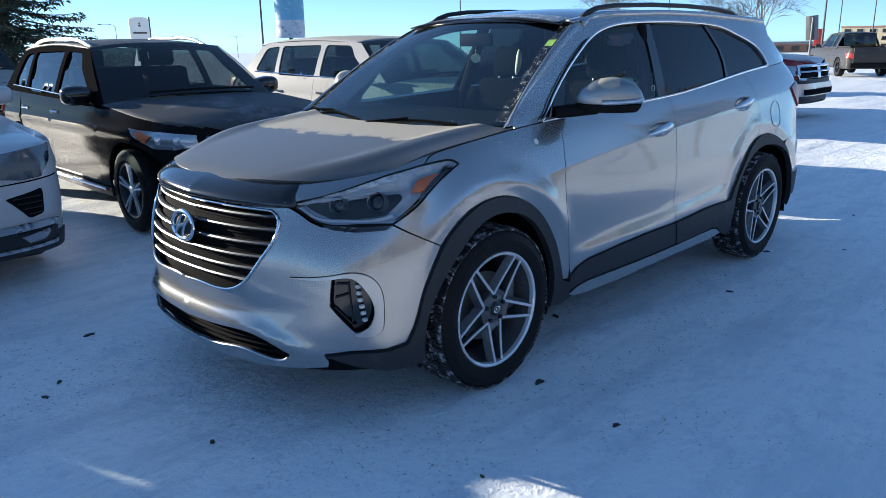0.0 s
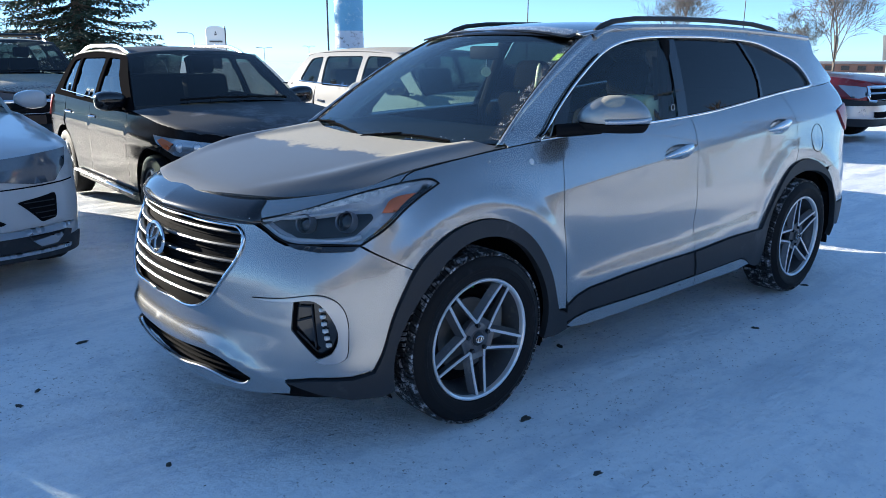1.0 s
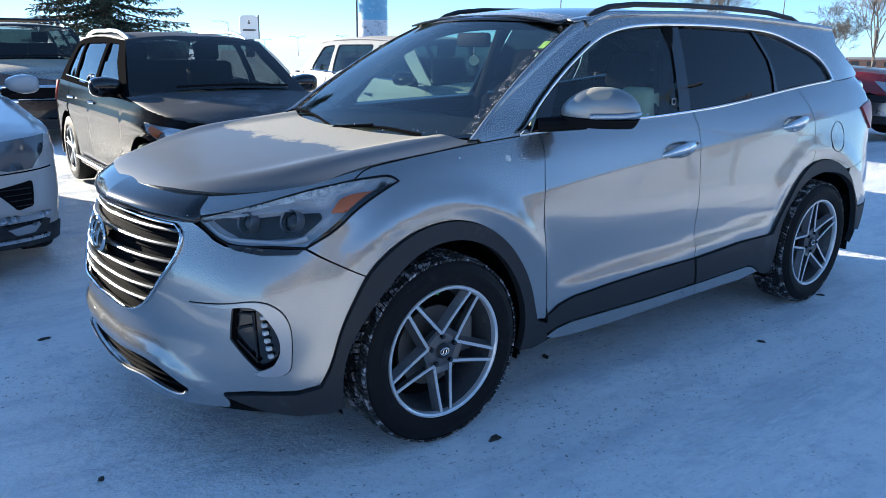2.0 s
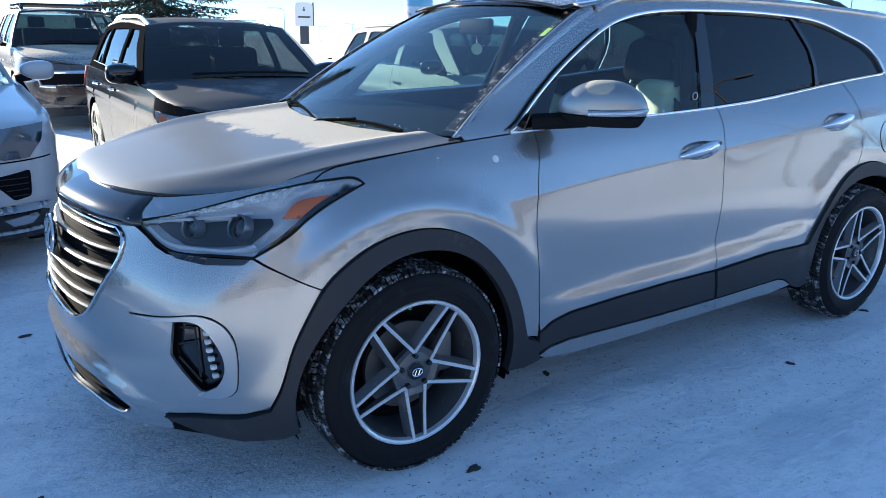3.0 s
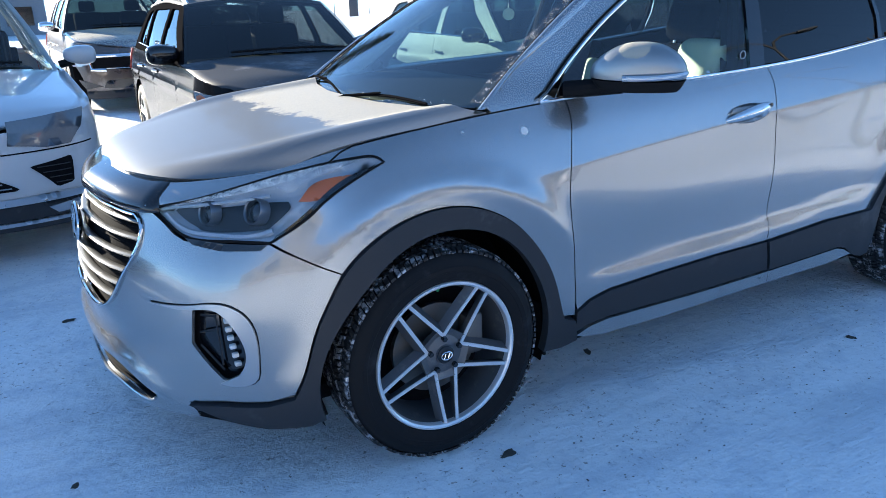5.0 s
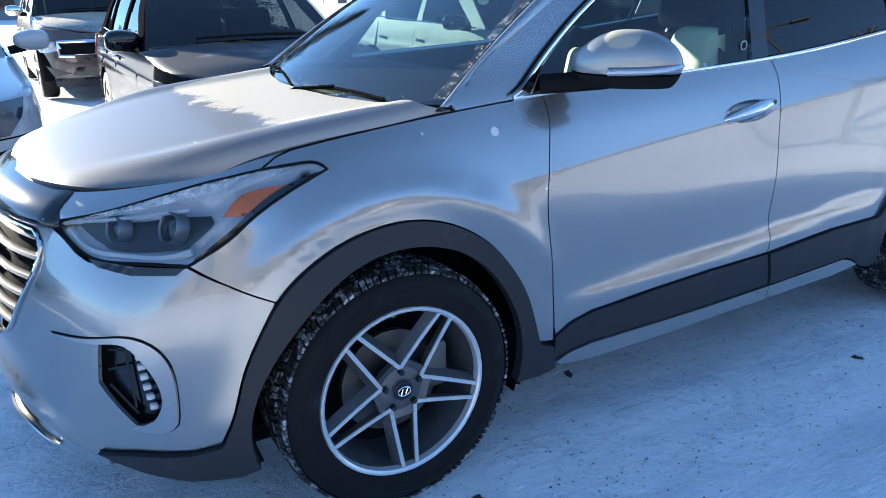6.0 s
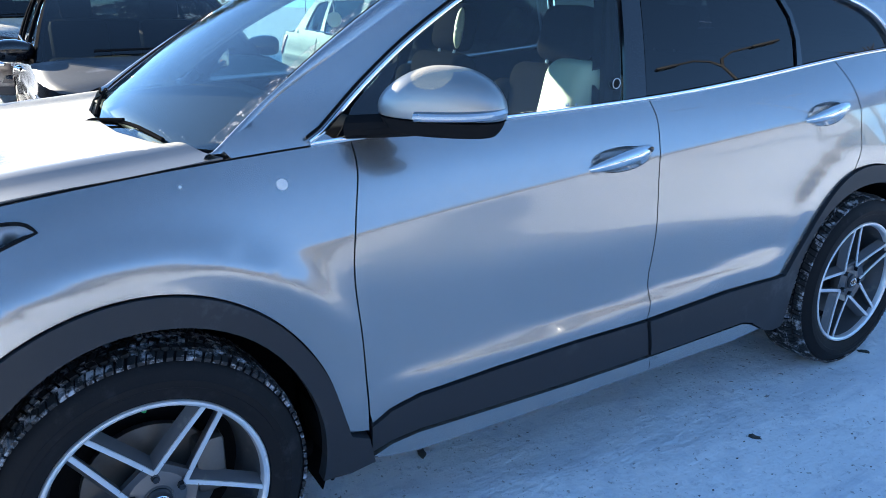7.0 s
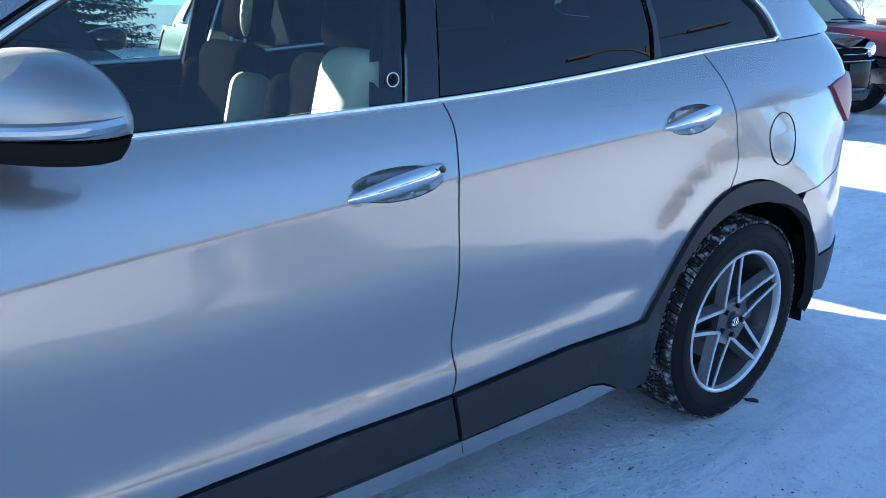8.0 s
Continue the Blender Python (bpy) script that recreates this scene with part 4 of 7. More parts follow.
for side in (-1, 1):
    grid_mesh("roof_side", lambda u, v: roof(u, v), np.linspace(0.95, 1.62, 16), np.array([side * 0.548, side * 0.57, side * 0.592]), SILVER, car, thick=0.01)
    part("roof_rail", tube([(x, side * 0.555, float(ROOF_MID(np.array([x]))[0]) - 0.04 + dz) for x, dz in
                            ((1.08, 0.0), (1.13, 0.022), (1.22, 0.038), (1.4, 0.045), (1.8, 0.048), (2.2, 0.048), (2.6, 0.046), (2.85, 0.038), (2.95, 0.02), (3.0, 0.0))], 0.017, n=10, flat=0.8), PLASTIC, car, "dark roof rail")
    grid_mesh("windscreen_frost", lambda u, v: windscreen(u, v) + (-0.001, 0, 0.0025), np.linspace(side * 0.915, side * 0.985, 5), np.linspace(0.02, 0.97, 24), FILM_GRIT, car, "gritty frost along the glass edge")
grid_mesh("roof_frost", lambda u, v: roof(u, v) + (0, 0, 0.004), np.linspace(0.89, 1.02, 6), np.linspace(-0.53, 0.53, 30), FILM_THIN, car, "thin frost on the glass roof")
part("rear_screen", box((0.02, 1.05, 0.36), (3.42, 0, 1.47), 0.005, rot=pose(0, 0, 0, 0, -32, 0)), DARK_GLASS, car, "dark rear screen")
for side in (-1, 1):
    line = [glass_side(x, FRAME_TOP(x) + 0.002)[0] for x in np.linspace(1.02, 3.2, 60)]
    part("roof_edge_strip", tube([(p[0], -p[1] * side, p[2]) for p in line], 0.016, n=10), SILVER, car)
    seam = [skin(s_, v_)[0] for s_, v_ in [(-0.302, 1.082), (-0.262, 1.108), (-0.22, 1.119)] + [(q, 1.1195) for q in np.linspace(-0.18, 0.45, 36)]]
    part("bonnet_gap", tube([(p[0], -p[1] * side, p[2]) for p in seam], 0.0026, n=6), SHELL, car)
part("roof_spoiler", box((0.22, 1.10, 0.04), (3.22, 0, 1.595), 0.015), SILVER, car)

# scuttle panel, wipers
grid_mesh("scuttle", lambda u, v: np.stack([0.10 + 0.155 * (u.ravel() / 0.745) ** 2 + v.ravel() * 0.10 - 0.04, u.ravel(), 1.084 + 0.03 * (u.ravel() / 0.745) ** 2 + 0.0 * v.ravel()], 1), np.linspace(-0.62, 0.62, 30), np.linspace(0, 1, 4), MATTE_BLACK, car, thick=0.01)
for y0, y1 in ((-0.50, 0.02), (0.12, 0.66)):
    pts = [windscreen(y / 0.74, 0.010 + 0.028 * math.sin(math.pi * k / 9))[0] + (-0.002, 0, 0.005) for k, y in enumerate(np.linspace(y0, y1, 10))]
    wip = part("wiper_blade", tube(pts, 0.0055, n=6), MATTE_BLACK, car, "black wiper with frost on it")
    part("wiper_arm", tube([pts[-1] + (-0.05, 0.03, -0.012), pts[-1] + (-0.02, 0.0, 0.004), pts[5] + (-0.004, 0, 0.010)], 0.0045, n=6), MATTE_BLACK, wip)

# interior
part("dashboard", box((0.42, 1.36, 0.16), (0.52, 0, 1.0), 0.05), BLACK_TRIM, car)
grid_mesh("dashboard_top", lambda u, v: np.stack([v.ravel(), u.ravel(), 1.085 - 0.05 * ease(0.25, 0.7, v.ravel()) * 0 + 0.02 * ease(0.2, 0.6, v.ravel())], 1), np.linspace(-0.68, 0.68, 12), np.linspace(0.16, 0.74, 8), BLACK_TRIM, car, thick=0.03)
part("steering_wheel", lathe([(0.185 + 0.016 * math.cos(a), 0.016 * math.sin(a)) for a in np.linspace(0, 2 * math.pi, 9)], 32), BLACK_TRIM, car).matrix_world = pose(0.86, -0.37, 1.02, 0, 0, -90) @ pose(0, 0, 0, 62, 0, 0)
part("cabin_floor", box((2.9, 1.5, 0.05), (1.9, 0, 0.42), 0.02), BLACK_TRIM, car)
for side in (-1, 1):
    part("door_lining", box((2.0, 0.05, 0.54), (1.6, side * 0.755, 0.80), 0.02), BLACK_TRIM, car)
part("rear_lining", box((0.05, 1.4, 0.7), (3.3, 0, 0.9), 0.02), BLACK_TRIM, car)


def seat(x, y, wide, light, tag):
    lean = pose(0, 0, 0, 0, 14, 0)
    base = part(tag, box((0.50, wide, 0.18), (x, y, 0.66), 0.06, seg=4), SEAT_BLACK, car, "black leather seat with cream side bolsters" if light is CREAM else "black leather seat")
    part("backrest", box((0.13, wide * 0.80, 0.60), (x + 0.30, y, 0.96), 0.055, rot=lean, seg=4), SEAT_BLACK, base)
    for k in (-1, 1):
        near = k < 0 and light is CREAM
        big = near and tag == "driver_seat"
        part("side_bolster", box((0.22, 0.24, 0.60) if big else (0.14, 0.08, 0.48) if near else (0.17, 0.12, 0.52), (x + (0.305 if big else 0.285), y + k * wide * (0.33 if big else 0.41), 0.98 if big else 0.93), 0.065 if big else 0.05, rot=lean, seg=4), light if near else SEAT_BLACK, base, "cream leather bolster" if near else "")
    part("head_restraint", box((0.11, 0.24, 0.20), (x + 0.42, y, 1.355), 0.05, rot=lean, seg=4), SEAT_BLACK, base, "black leather head restraint")
    for k in (-1, 1):
        part("headrest_post", tube([(x + 0.36, y + k * 0.06, 1.20), (x + 0.40, y + k * 0.06, 1.32)], 0.006), SATIN, base)
    if tag == "passenger_seat":
        part("headrest_piping", tube(curve_through([(x + 0.368, y - 0.095, 1.275), (x + 0.368, y - 0.112, 1.355), (x + 0.395, y - 0.095, 1.435)], 0.02), 0.02, n=12, taper=lambda t: 0.3 + 0.7 * math.sin(math.pi * t) ** 0.5), light, base, "cream strip")
    return base


seat(1.20, -0.37, 0.50, CREAM, "driver_seat")
seat(1.20, 0.37, 0.50, CREAM, "passenger_seat")
seat(2.15, 0.0, 1.25, SEAT_BLACK, "rear_bench")
for side in (-1, 1):
    part("pillar_lining", tube([(1.53, side * 0.72, 0.75), (1.52, side * 0.705, 1.15), (1.60, side * 0.60, 1.56)], 0.035, n=8), BLACK_TRIM, car)
    part("seat_belt", tube([(1.50, side * 0.67, 0.75), (1.50, side * 0.665, 1.15), (1.56, side * 0.58, 1.48)], 0.022, n=6, flat=0.1, up=(0, 1, 0)), BLACK_TRIM, car)
p0 = glass_side(1.478, 1.228)[0]
part("round_sticker", lathe([(0.0, -0.001), (0.010, -0.001), (0.010, 0.0)], 20), BLACK_TRIM, car).location = p0 + (0, 0.004, 0)
part("round_sticker_ring", lathe([(0.0145, -0.001), (0.0165, -0.001), (0.0165, 0.001), (0.0145, 0.001)], 24), WHITE_MARK, car).location = p0 + (0, 0.003, 0)
ws = windscreen(-0.93, 0.735)[0]
part("windscreen_label", box((0.05, 0.075, 0.002), (0, 0, 0)), LIME, car, "lime green paper label").matrix_world = pose(*(ws + (0.02, 0.0, -0.012)), 0, -36, 0)
mir = part("interior_mirror", box((0.03, 0.24, 0.07), (0.87, 0.0, 1.50), 0.014), BLACK_TRIM, car)
part("hang_tag", lathe([(0.0, -0.002), (0.026, -0.002), (0.026, 0.002), (0, 0.002)], 20), CREAM, mir, "round cream paper tag").matrix_world = pose(0.90, 0.03, 1.40, 0, 0, -40)
part("tag_string", tube([(0.89, 0.02, 1.47), (0.90, 0.03, 1.425)], 0.0015, n=4), WHITE_MARK, mir)
part("seat_label", box((0.05, 0.004, 0.024), (1.50, -0.653, 1.13), rot=pose(0, 0, 0, 0, 14, 0)), BLACK_TRIM, car, "small dark woven label")

# ---- front end ----
# bonnet deflector
def deflector(s, k):
    s, k = s.ravel(), k.ravel()
    p0, p1 = skin(s, 0.905), ROWS_OF_S[-1](s)
    mid = 0.5 * (p0 + p1)
    n = np.stack([-np.ones_like(s), 0.5 * (s + 1.43) / -0.57, np.zeros_like(s)], 1)
    n /= np.linalg.norm(n, axis=1)[:, None]
    fade = ease(-0.865, -0.91, s)[:, None]
    back = p1 - n * 0.055
    back[:, 2] += 0.012
    a, b, c, d = p0 + n * 0.016 * fade, p0 + (0, 0, 0.022) + n * (0.012 + 0.022 * fade), p1 + n * (0.004 + 0.022 * fade) + (0, 0, 0.006), back + (0, 0, 0.006)
    t = k[:, None]
    q = a * (1 - t) ** 3 + 3 * b * t * (1 - t) ** 2 + 3 * c * t * t * (1 - t) + d * t ** 3
    return q


defl_s = np.linspace(-1.43, -0.87, 40)
U, V = np.meshgrid(defl_s, np.linspace(0, 1, 10), indexing="ij")
dp = deflector(U, V).reshape(40, 10, 3)
dp = np.concatenate([dp[:0:-1] * (1, -1, 1), dp]).reshape(-1, 3)
q4 = [(i * 10 + j, i * 10 + j + 1, (i + 1) * 10 + j + 1, (i + 1) * 10 + j) for i in range(78) for j in range(9)]
defl = mesh_object("bonnet_deflector", dp, q4, GLOSS_BLACK, car, "gloss black bonnet deflector with droplets of ice")
mod = defl.modifiers.new("thick", "SOLIDIFY")
mod.thickness, mod.offset = 0.004, 0
rng = random.Random(4)
bm = bmesh.new()
for _ in range(200):
    s, k = rng.uniform(-1.43, -0.88), rng.uniform(0.2, 0.8)
    p = deflector(np.array([s]), np.array([k]))[0]
    if rng.random() < 0.5:
        p[1] *= -1
    bmesh.ops.create_icosphere(bm, subdivisions=1, radius=rng.uniform(0.0007, 0.0022), matrix=Matrix.Translation(p))
part("ice_droplet", bm, WHITE_MARK, defl, "small frozen droplets")["kind"] = "stuff"


def skin_in(s, v, d):
    """Point at depth d (inwards positive) under the body surface."""
    uv = np.stack([np.atleast_1d(s), np.atleast_1d(v)], 1).astype(float)
    n = normals_of(skin, uv)
    p = skin(uv[:, 0], uv[:, 1])
    n *= np.where(n[:, :1] * (p[:, :1] - 1.2) + n[:, 1:2] * p[:, 1:2] > 0, 1, -1)
    return p - n * d


def span(poly, v):
    """The outermost s at which an outline on the nose crosses height v."""
    hits = []
    for (a, b), (c, d) in zip(poly, poly[1:] + poly[:1]):
        if (b - v) * (d - v) < 0:
            hits.append(a + (v - b) / (d - b) * (c - a))
    return max(hits)


grille = thing("grille", "", "")
for k in ("label", "category"):
    if k in grille:
        del grille[k]
grille.parent = car
plate("grille_backing", lambda s, v: skin_in(s, v, 0.07), [(-1.43, 0.90), (-0.95, 0.90), (-0.91, 0.80), (-1.05, 0.56), (-1.43, 0.54)], SHELL, grille, both=True, step=0.05, thick=0.004, gap=0)


def both_sides(pts):
    return [(p[0], -p[1], p[2]) for p in pts[:0:-1]] + [tuple(p) for p in pts]


def bar(v, d, thick, flat, drop=0.0):
    s1 = span(GRILLE, v) - 0.004
    ss = np.linspace(-1.43, s1, 22)
    pts = skin_in(ss, np.full(22, v), d)
    return both_sides(pts)


for k, v in enumerate((0.855, 0.806, 0.757, 0.708, 0.659, 0.610)):
    bm = tube(bar(v, 0.014, 0, 0), 0.0135, n=8, flat=0.62)
    b = part("grille_bar", bm, TRIM_METAL, grille, "chrome bar")
    # shade under the bar, modelled as a dark tube; not a grille part
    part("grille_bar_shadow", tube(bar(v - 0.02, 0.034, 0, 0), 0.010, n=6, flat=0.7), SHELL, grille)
for k in range(-16, 17):
    s = -1.43 + abs(k) * 0.030
    if s < -0.95:
        v1, v0 = 0.875, 0.565 if s < -1.07 else 0.565 + (s + 1.07) * 1.9
        if v1 - v0 > 0.04:
            pts = skin_in(np.full(6, s), np.linspace(v0, v1, 6), 0.045)
            part("grille_vane", tube([(p[0], p[1] * (1 if k > 0 else -1), p[2]) for p in pts], 0.004, n=5), SATIN_DARK, grille)
ring = [tuple(skin_in(s, v, -0.004)[0]) for s, v in GRILLE if not (abs(s + 1.43) < 1e-6)]
part("grille_surround", tube(both_sides([tuple(skin_in(-1.43, 0.885, -0.004)[0])] + ring), 0.0075, n=8, flat=0.7), CHROME, grille, "chrome surround")
badge = thing("badge", "", "")
for k in ("label", "category"):
    if k in badge:
        del badge[k]
badge.parent = car
nose = skin_in(-1.43, 0.775, -0.012)[0]
el = [(0.088 * math.cos(a), 0.0, 0.058 * math.sin(a)) for a in np.linspace(0, 2 * math.pi, 41)]
m = pose(nose[0], 0, 0.775, 0, 6, 0) @ pose(0, 0, 0, 0, 0, 90)
part("badge_ring", tube(el, 0.0105, n=8, flat=0.8, up=(0, 1, 0)), CHROME, badge, "chrome oval ring").matrix_world = m
bm = bmesh.new()
bmesh.ops.create_uvsphere(bm, u_segments=28, v_segments=10, radius=1, matrix=Matrix.Diagonal((0.082, 0.010, 0.052, 1)))
part("badge_plate", bm, LAMP_DARK, badge).matrix_world = m @ Matrix.Translation((0, -0.008, 0))
for sgn in (-1, 1):
    part("badge_bar", tube([(sgn * 0.030 + 0.024, 0.004, -0.043), (sgn * 0.027, 0.008, 0.0), (sgn * 0.030 - 0.024, 0.004, 0.043)], 0.0065, n=8, flat=0.7, up=(0, 1, 0)), CHROME, badge).matrix_world = m
part("badge_bar", tube([(0.030, 0.009, -0.012), (-0.030, 0.009, 0.012)], 0.0065, n=8, flat=0.7, up=(0, 1, 0)), CHROME, badge).matrix_world = m

plate("intake_backing", lambda s, v: skin_in(s, v, 0.06), [(-1.43, 0.41), (-0.9, 0.41), (-0.83, 0.31), (-1.43, 0.28)], SHELL, car, both=True, step=0.05, thick=0.004, gap=0)
for v in (0.318, 0.345, 0.368):
    ss = np.linspace(-1.43, span(INTAKE, v) - 0.01, 20)
    part("intake_bar", tube(both_sides(skin_in(ss, np.full(20, v), 0.02)), 0.006, n=6), SHELL, car)
low = [p for p in INTAKE if p[1] < 0.3225 and p[0] > -1.425]
part("intake_trim", tube(both_sides([tuple(skin_in(-1.43, 0.296, -0.003)[0])] + [tuple(skin_in(s, v, -0.003)[0]) for s, v in sorted(low)]), 0.0045, n=6), SATIN, car, "thin bright trim")

def lamp_bowl(s, v):
    """Back of the headlamp: deep in the middle, rising to the lens at its rim."""
    d = np.min(np.hypot(s[:, None] - LAMP_RIM[None, :, 0], v[:, None] - LAMP_RIM[None, :, 1]), axis=1)
    return skin_in(s, v, (0.004 + 0.046 * np.clip(d / 0.035, 0, 1) ** 0.7)[:, None])


LAMP_RIM = dense(LAMP, 0.008)
SURROUND_OUT = rounded([(-0.85, 0.635, 1), (-0.70, 0.650), (-0.612, 0.656), (-0.591, 0.646), (-0.545, 0.455), (-0.554, 0.416), (-0.60, 0.403), (-0.628, 0.412, 1), (-0.585, 0.440, 1), (-0.574, 0.465), (-0.606, 0.61), (-0.635, 0.638), (-0.70, 0.636)])
for side in (1, -1):
    fog = plate("fog_lamp", lambda s, v: skin_in(s, v, 0.035), FOG, GLOSS_BLACK, car, "black fog lamp pocket with a strip of small lights", side=side, step=0.03, thick=0.03, gap=0)
    plate("fog_lamp_trim", skin, SURROUND_OUT, FOG_METAL, fog, "satin metal trim", side=side, lift=0.007, thick=0.010, step=0.03, gap=0)
    edge_ = [skin_in(s, v, -0.001)[0] for s, v in curve_through([(-0.85, 0.637), (-0.70, 0.652), (-0.611, 0.658), (-0.589, 0.647), (-0.543, 0.455), (-0.552, 0.414), (-0.60, 0.401)], 0.02)]
    part("fog_lamp_gap", tube([(p[0], p[1] * side, p[2]) for p in edge_], 0.0016, n=6), SHELL, fog)
    for t in np.linspace(0.06, 0.94, 6):
        s, v = -0.617 + t * 0.026, 0.612 - t * 0.155
        p = skin_in(s, v, 0.022)[0]
        part("running_light", box((0.019, 0.016, 0.014), (p[0], p[1] * side, p[2]), 0.003), WHITE_MARK, fog, "small white light")
    for (s0, v0, s1, v1) in ((-0.69, 0.615, -0.645, 0.615), (-0.69, 0.56, -0.64, 0.575), (-0.688, 0.52, -0.625, 0.445), (-0.648, 0.62, -0.628, 0.46)):
        a, b = skin_in(s0, v0, 0.022)[0], skin_in(s1, v1, 0.022)[0]
        part("fog_lamp_rib", tube([(a[0], a[1] * side, a[2]), (b[0], b[1] * side, b[2])], 0.0035, n=6), LAMP_DARK, fog)
    # headlamp: bowl, projectors, reflectors, amber side marker, lens
    lamp = plate("headlamp", lamp_bowl, LAMP, LAMP_GREY, car, "clear headlamp with twin projectors and amber marker", side=side, step=0.03, thick=0.004, gap=0.0)
    plate("lamp_lens", skin, LAMP, LENS, lamp, "clear lens, hazed by frost", side=side, step=0.03, thick=0.002, lift=0.001, gap=0.004)
    plate("lamp_pocket", lambda s, v: skin_in(s, v, 0.040), rounded([(-0.875, 0.925, 1), (-0.78, 0.975), (-0.66, 1.018), (-0.575, 1.012, 1), (-0.545, 0.93), (-0.575, 0.868, 1), (-0.68, 0.857), (-0.79, 0.862)]), LAMP_DARK, lamp, "dark pocket round the projectors", side=side, step=0.03, thick=0.003, gap=0)
    plate("lamp_bezel", lambda s, v: skin_in(s, v, 0.012), rounded([(-0.140, 1.020, 1), (-0.20, 1.018), (-0.36, 0.958), (-0.47, 0.893), (-0.535, 0.845, 1), (-0.538, 0.833, 1), (-0.346, 0.949), (-0.20, 1.003)]), GLOSS_BLACK, lamp, "black lower bezel", side=side, step=0.02, thick=0.004, gap=0)
    rim_pts = [skin_in(s, v, 0.002)[0] for s, v in LAMP + LAMP[:1]]
    part("lamp_seal", tube([(p[0], p[1] * side, p[2]) for p in rim_pts], 0.0045, n=5), BLACK_TRIM, lamp)
    plate("lamp_frost", skin, rounded([(-0.86, 0.945, 1), (-0.78, 1.006), (-0.70, 1.056), (-0.61, 1.085), (-0.45, 1.083), (-0.30, 1.071), (-0.19, 1.056, 1), (-0.32, 1.035), (-0.46, 1.03), (-0.55, 1.015), (-0.60, 1.04), (-0.70, 1.02), (-0.80, 0.972)]), FILM_THIN, lamp, "thin crumbly frost", side=side, step=0.02, thick=0.0005, lift=0.003, gap=0)
    plate("lamp_frost", skin, rounded([(-0.80, 0.992, 1), (-0.70, 1.056), (-0.61, 1.085), (-0.45, 1.083), (-0.34, 1.073, 1), (-0.45, 1.058), (-0.60, 1.055), (-0.70, 1.025)]), FILM_THICK, lamp, "white frost", side=side, step=0.02, thick=0.0005, lift=0.0045, gap=0)
    plate("amber_marker", lambda s, v: skin_in(s, v, 0.014), rounded([(-0.488, 0.974, 1), (-0.412, 1.018), (-0.220, 1.014, 1), (-0.25, 0.994), (-0.327, 0.960)]), AMBER, lamp, "amber reflector", side=side, step=0.02, thick=0.008, gap=0)
    for s, v, r in ((-0.745, 0.925, 0.036), (-0.640, 0.945, 0.040)):
        c = skin_in(s, v, 0.036)[0]
        n = (skin_in(s, v, 0.0)[0] - c)
        n = Vector((n[0] - 0.02, n[1] * side * 0.6, n[2])).normalized()
        mm = Matrix.Translation((c[0], c[1] * side, c[2])) @ n.to_track_quat("-Y", "Z").to_matrix().to_4x4()
        part("projector_ring", lathe([(r * 0.84, 0.01), (r * 0.86, -0.022), (r * 0.95, -0.026), (r, -0.018), (r, 0.01)], 28), SATIN_DARK, lamp, "grey bezel").matrix_world = mm
        bm = bmesh.new()
        bmesh.ops.create_uvsphere(bm, u_segments=24, v_segments=12, radius=r * 0.85, matrix=Matrix.Diagonal((1, 0.6, 1, 1)))
        part("projector_lens", bm, GLOSS_BLACK, lamp).matrix_world = mm
    strip = [skin_in(s, v, 0.02)[0] for s, v in curve_through([(-0.86, 0.90), (-0.80, 0.853), (-0.70, 0.843), (-0.60, 0.845), (-0.55, 0.86)], 0.03)]
    part("light_guide", tube([(p[0], p[1] * side, p[2]) for p in strip], 0.010, n=6), LAMP_GREY, lamp, "pale light strip")
    strip = [skin_in(s, v, 0.010)[0] for s, v in curve_through([(-0.87, 0.93), (-0.78, 0.975), (-0.70, 1.005), (-0.62, 1.02)], 0.03)]
    part("light_guide", tube([(p[0], p[1] * side, p[2]) for p in strip], 0.005, n=6), LAMP_GREY, lamp, "pale light strip")
    plate("lamp_underline", skin, [(-0.77, 0.828), (-0.66, 0.822), (-0.545, 0.822), (-0.56, 0.806), (-0.66, 0.802), (-0.74, 0.812)], GLOSS_BLACK, car, side=side, lift=0.003, step=0.03, gap=0)
    # tail lamp, fuel flap, reflector
    plate("tail_lamp", skin, rounded([(3.272, 1.000, 1), (3.36, 1.008), (3.50, 1.012), (3.68, 1.012, 1), (3.68, 0.955, 1), (3.58, 0.94), (3.50, 0.932, 1), (3.37, 0.960)]), RED_LENS, car, "dark red tail lamp", side=side, lift=0.010, thick=0.02, step=0.03, bulge=0.006)
flap = [(2.953 + 0.073 * math.cos(a), 0.930 + 0.0425 * math.sin(a)) for a in np.linspace(0, 2 * math.pi, 33)[:-1]]
part("fuel_flap_gap", tube([tuple(skin(s, v)[0] + (0, -0.0005, 0)) for s, v in flap + flap[:1]], 0.0018, n=6), SHELL, q1)
for s, v, r in ((0.347, 1.022, 0.014), (0.127, 1.062, 0.004)):
    p = skin(s, v)[0]
    nn = normals_of(skin, np.array([[s, v]]))[0]
    nn = nn if nn[1] < 0 else -nn
    ob = part("ice_spot", lathe([(0, -0.0012), (r * 0.8, -0.001), (r, 0.0)], 16), WHITE_MARK, car, "small round spot of ice")
    ob.matrix_world = Matrix.Translation(p + nn * 0.0006) @ Vector(nn).to_track_quat("-Y", "Z").to_matrix().to_4x4()


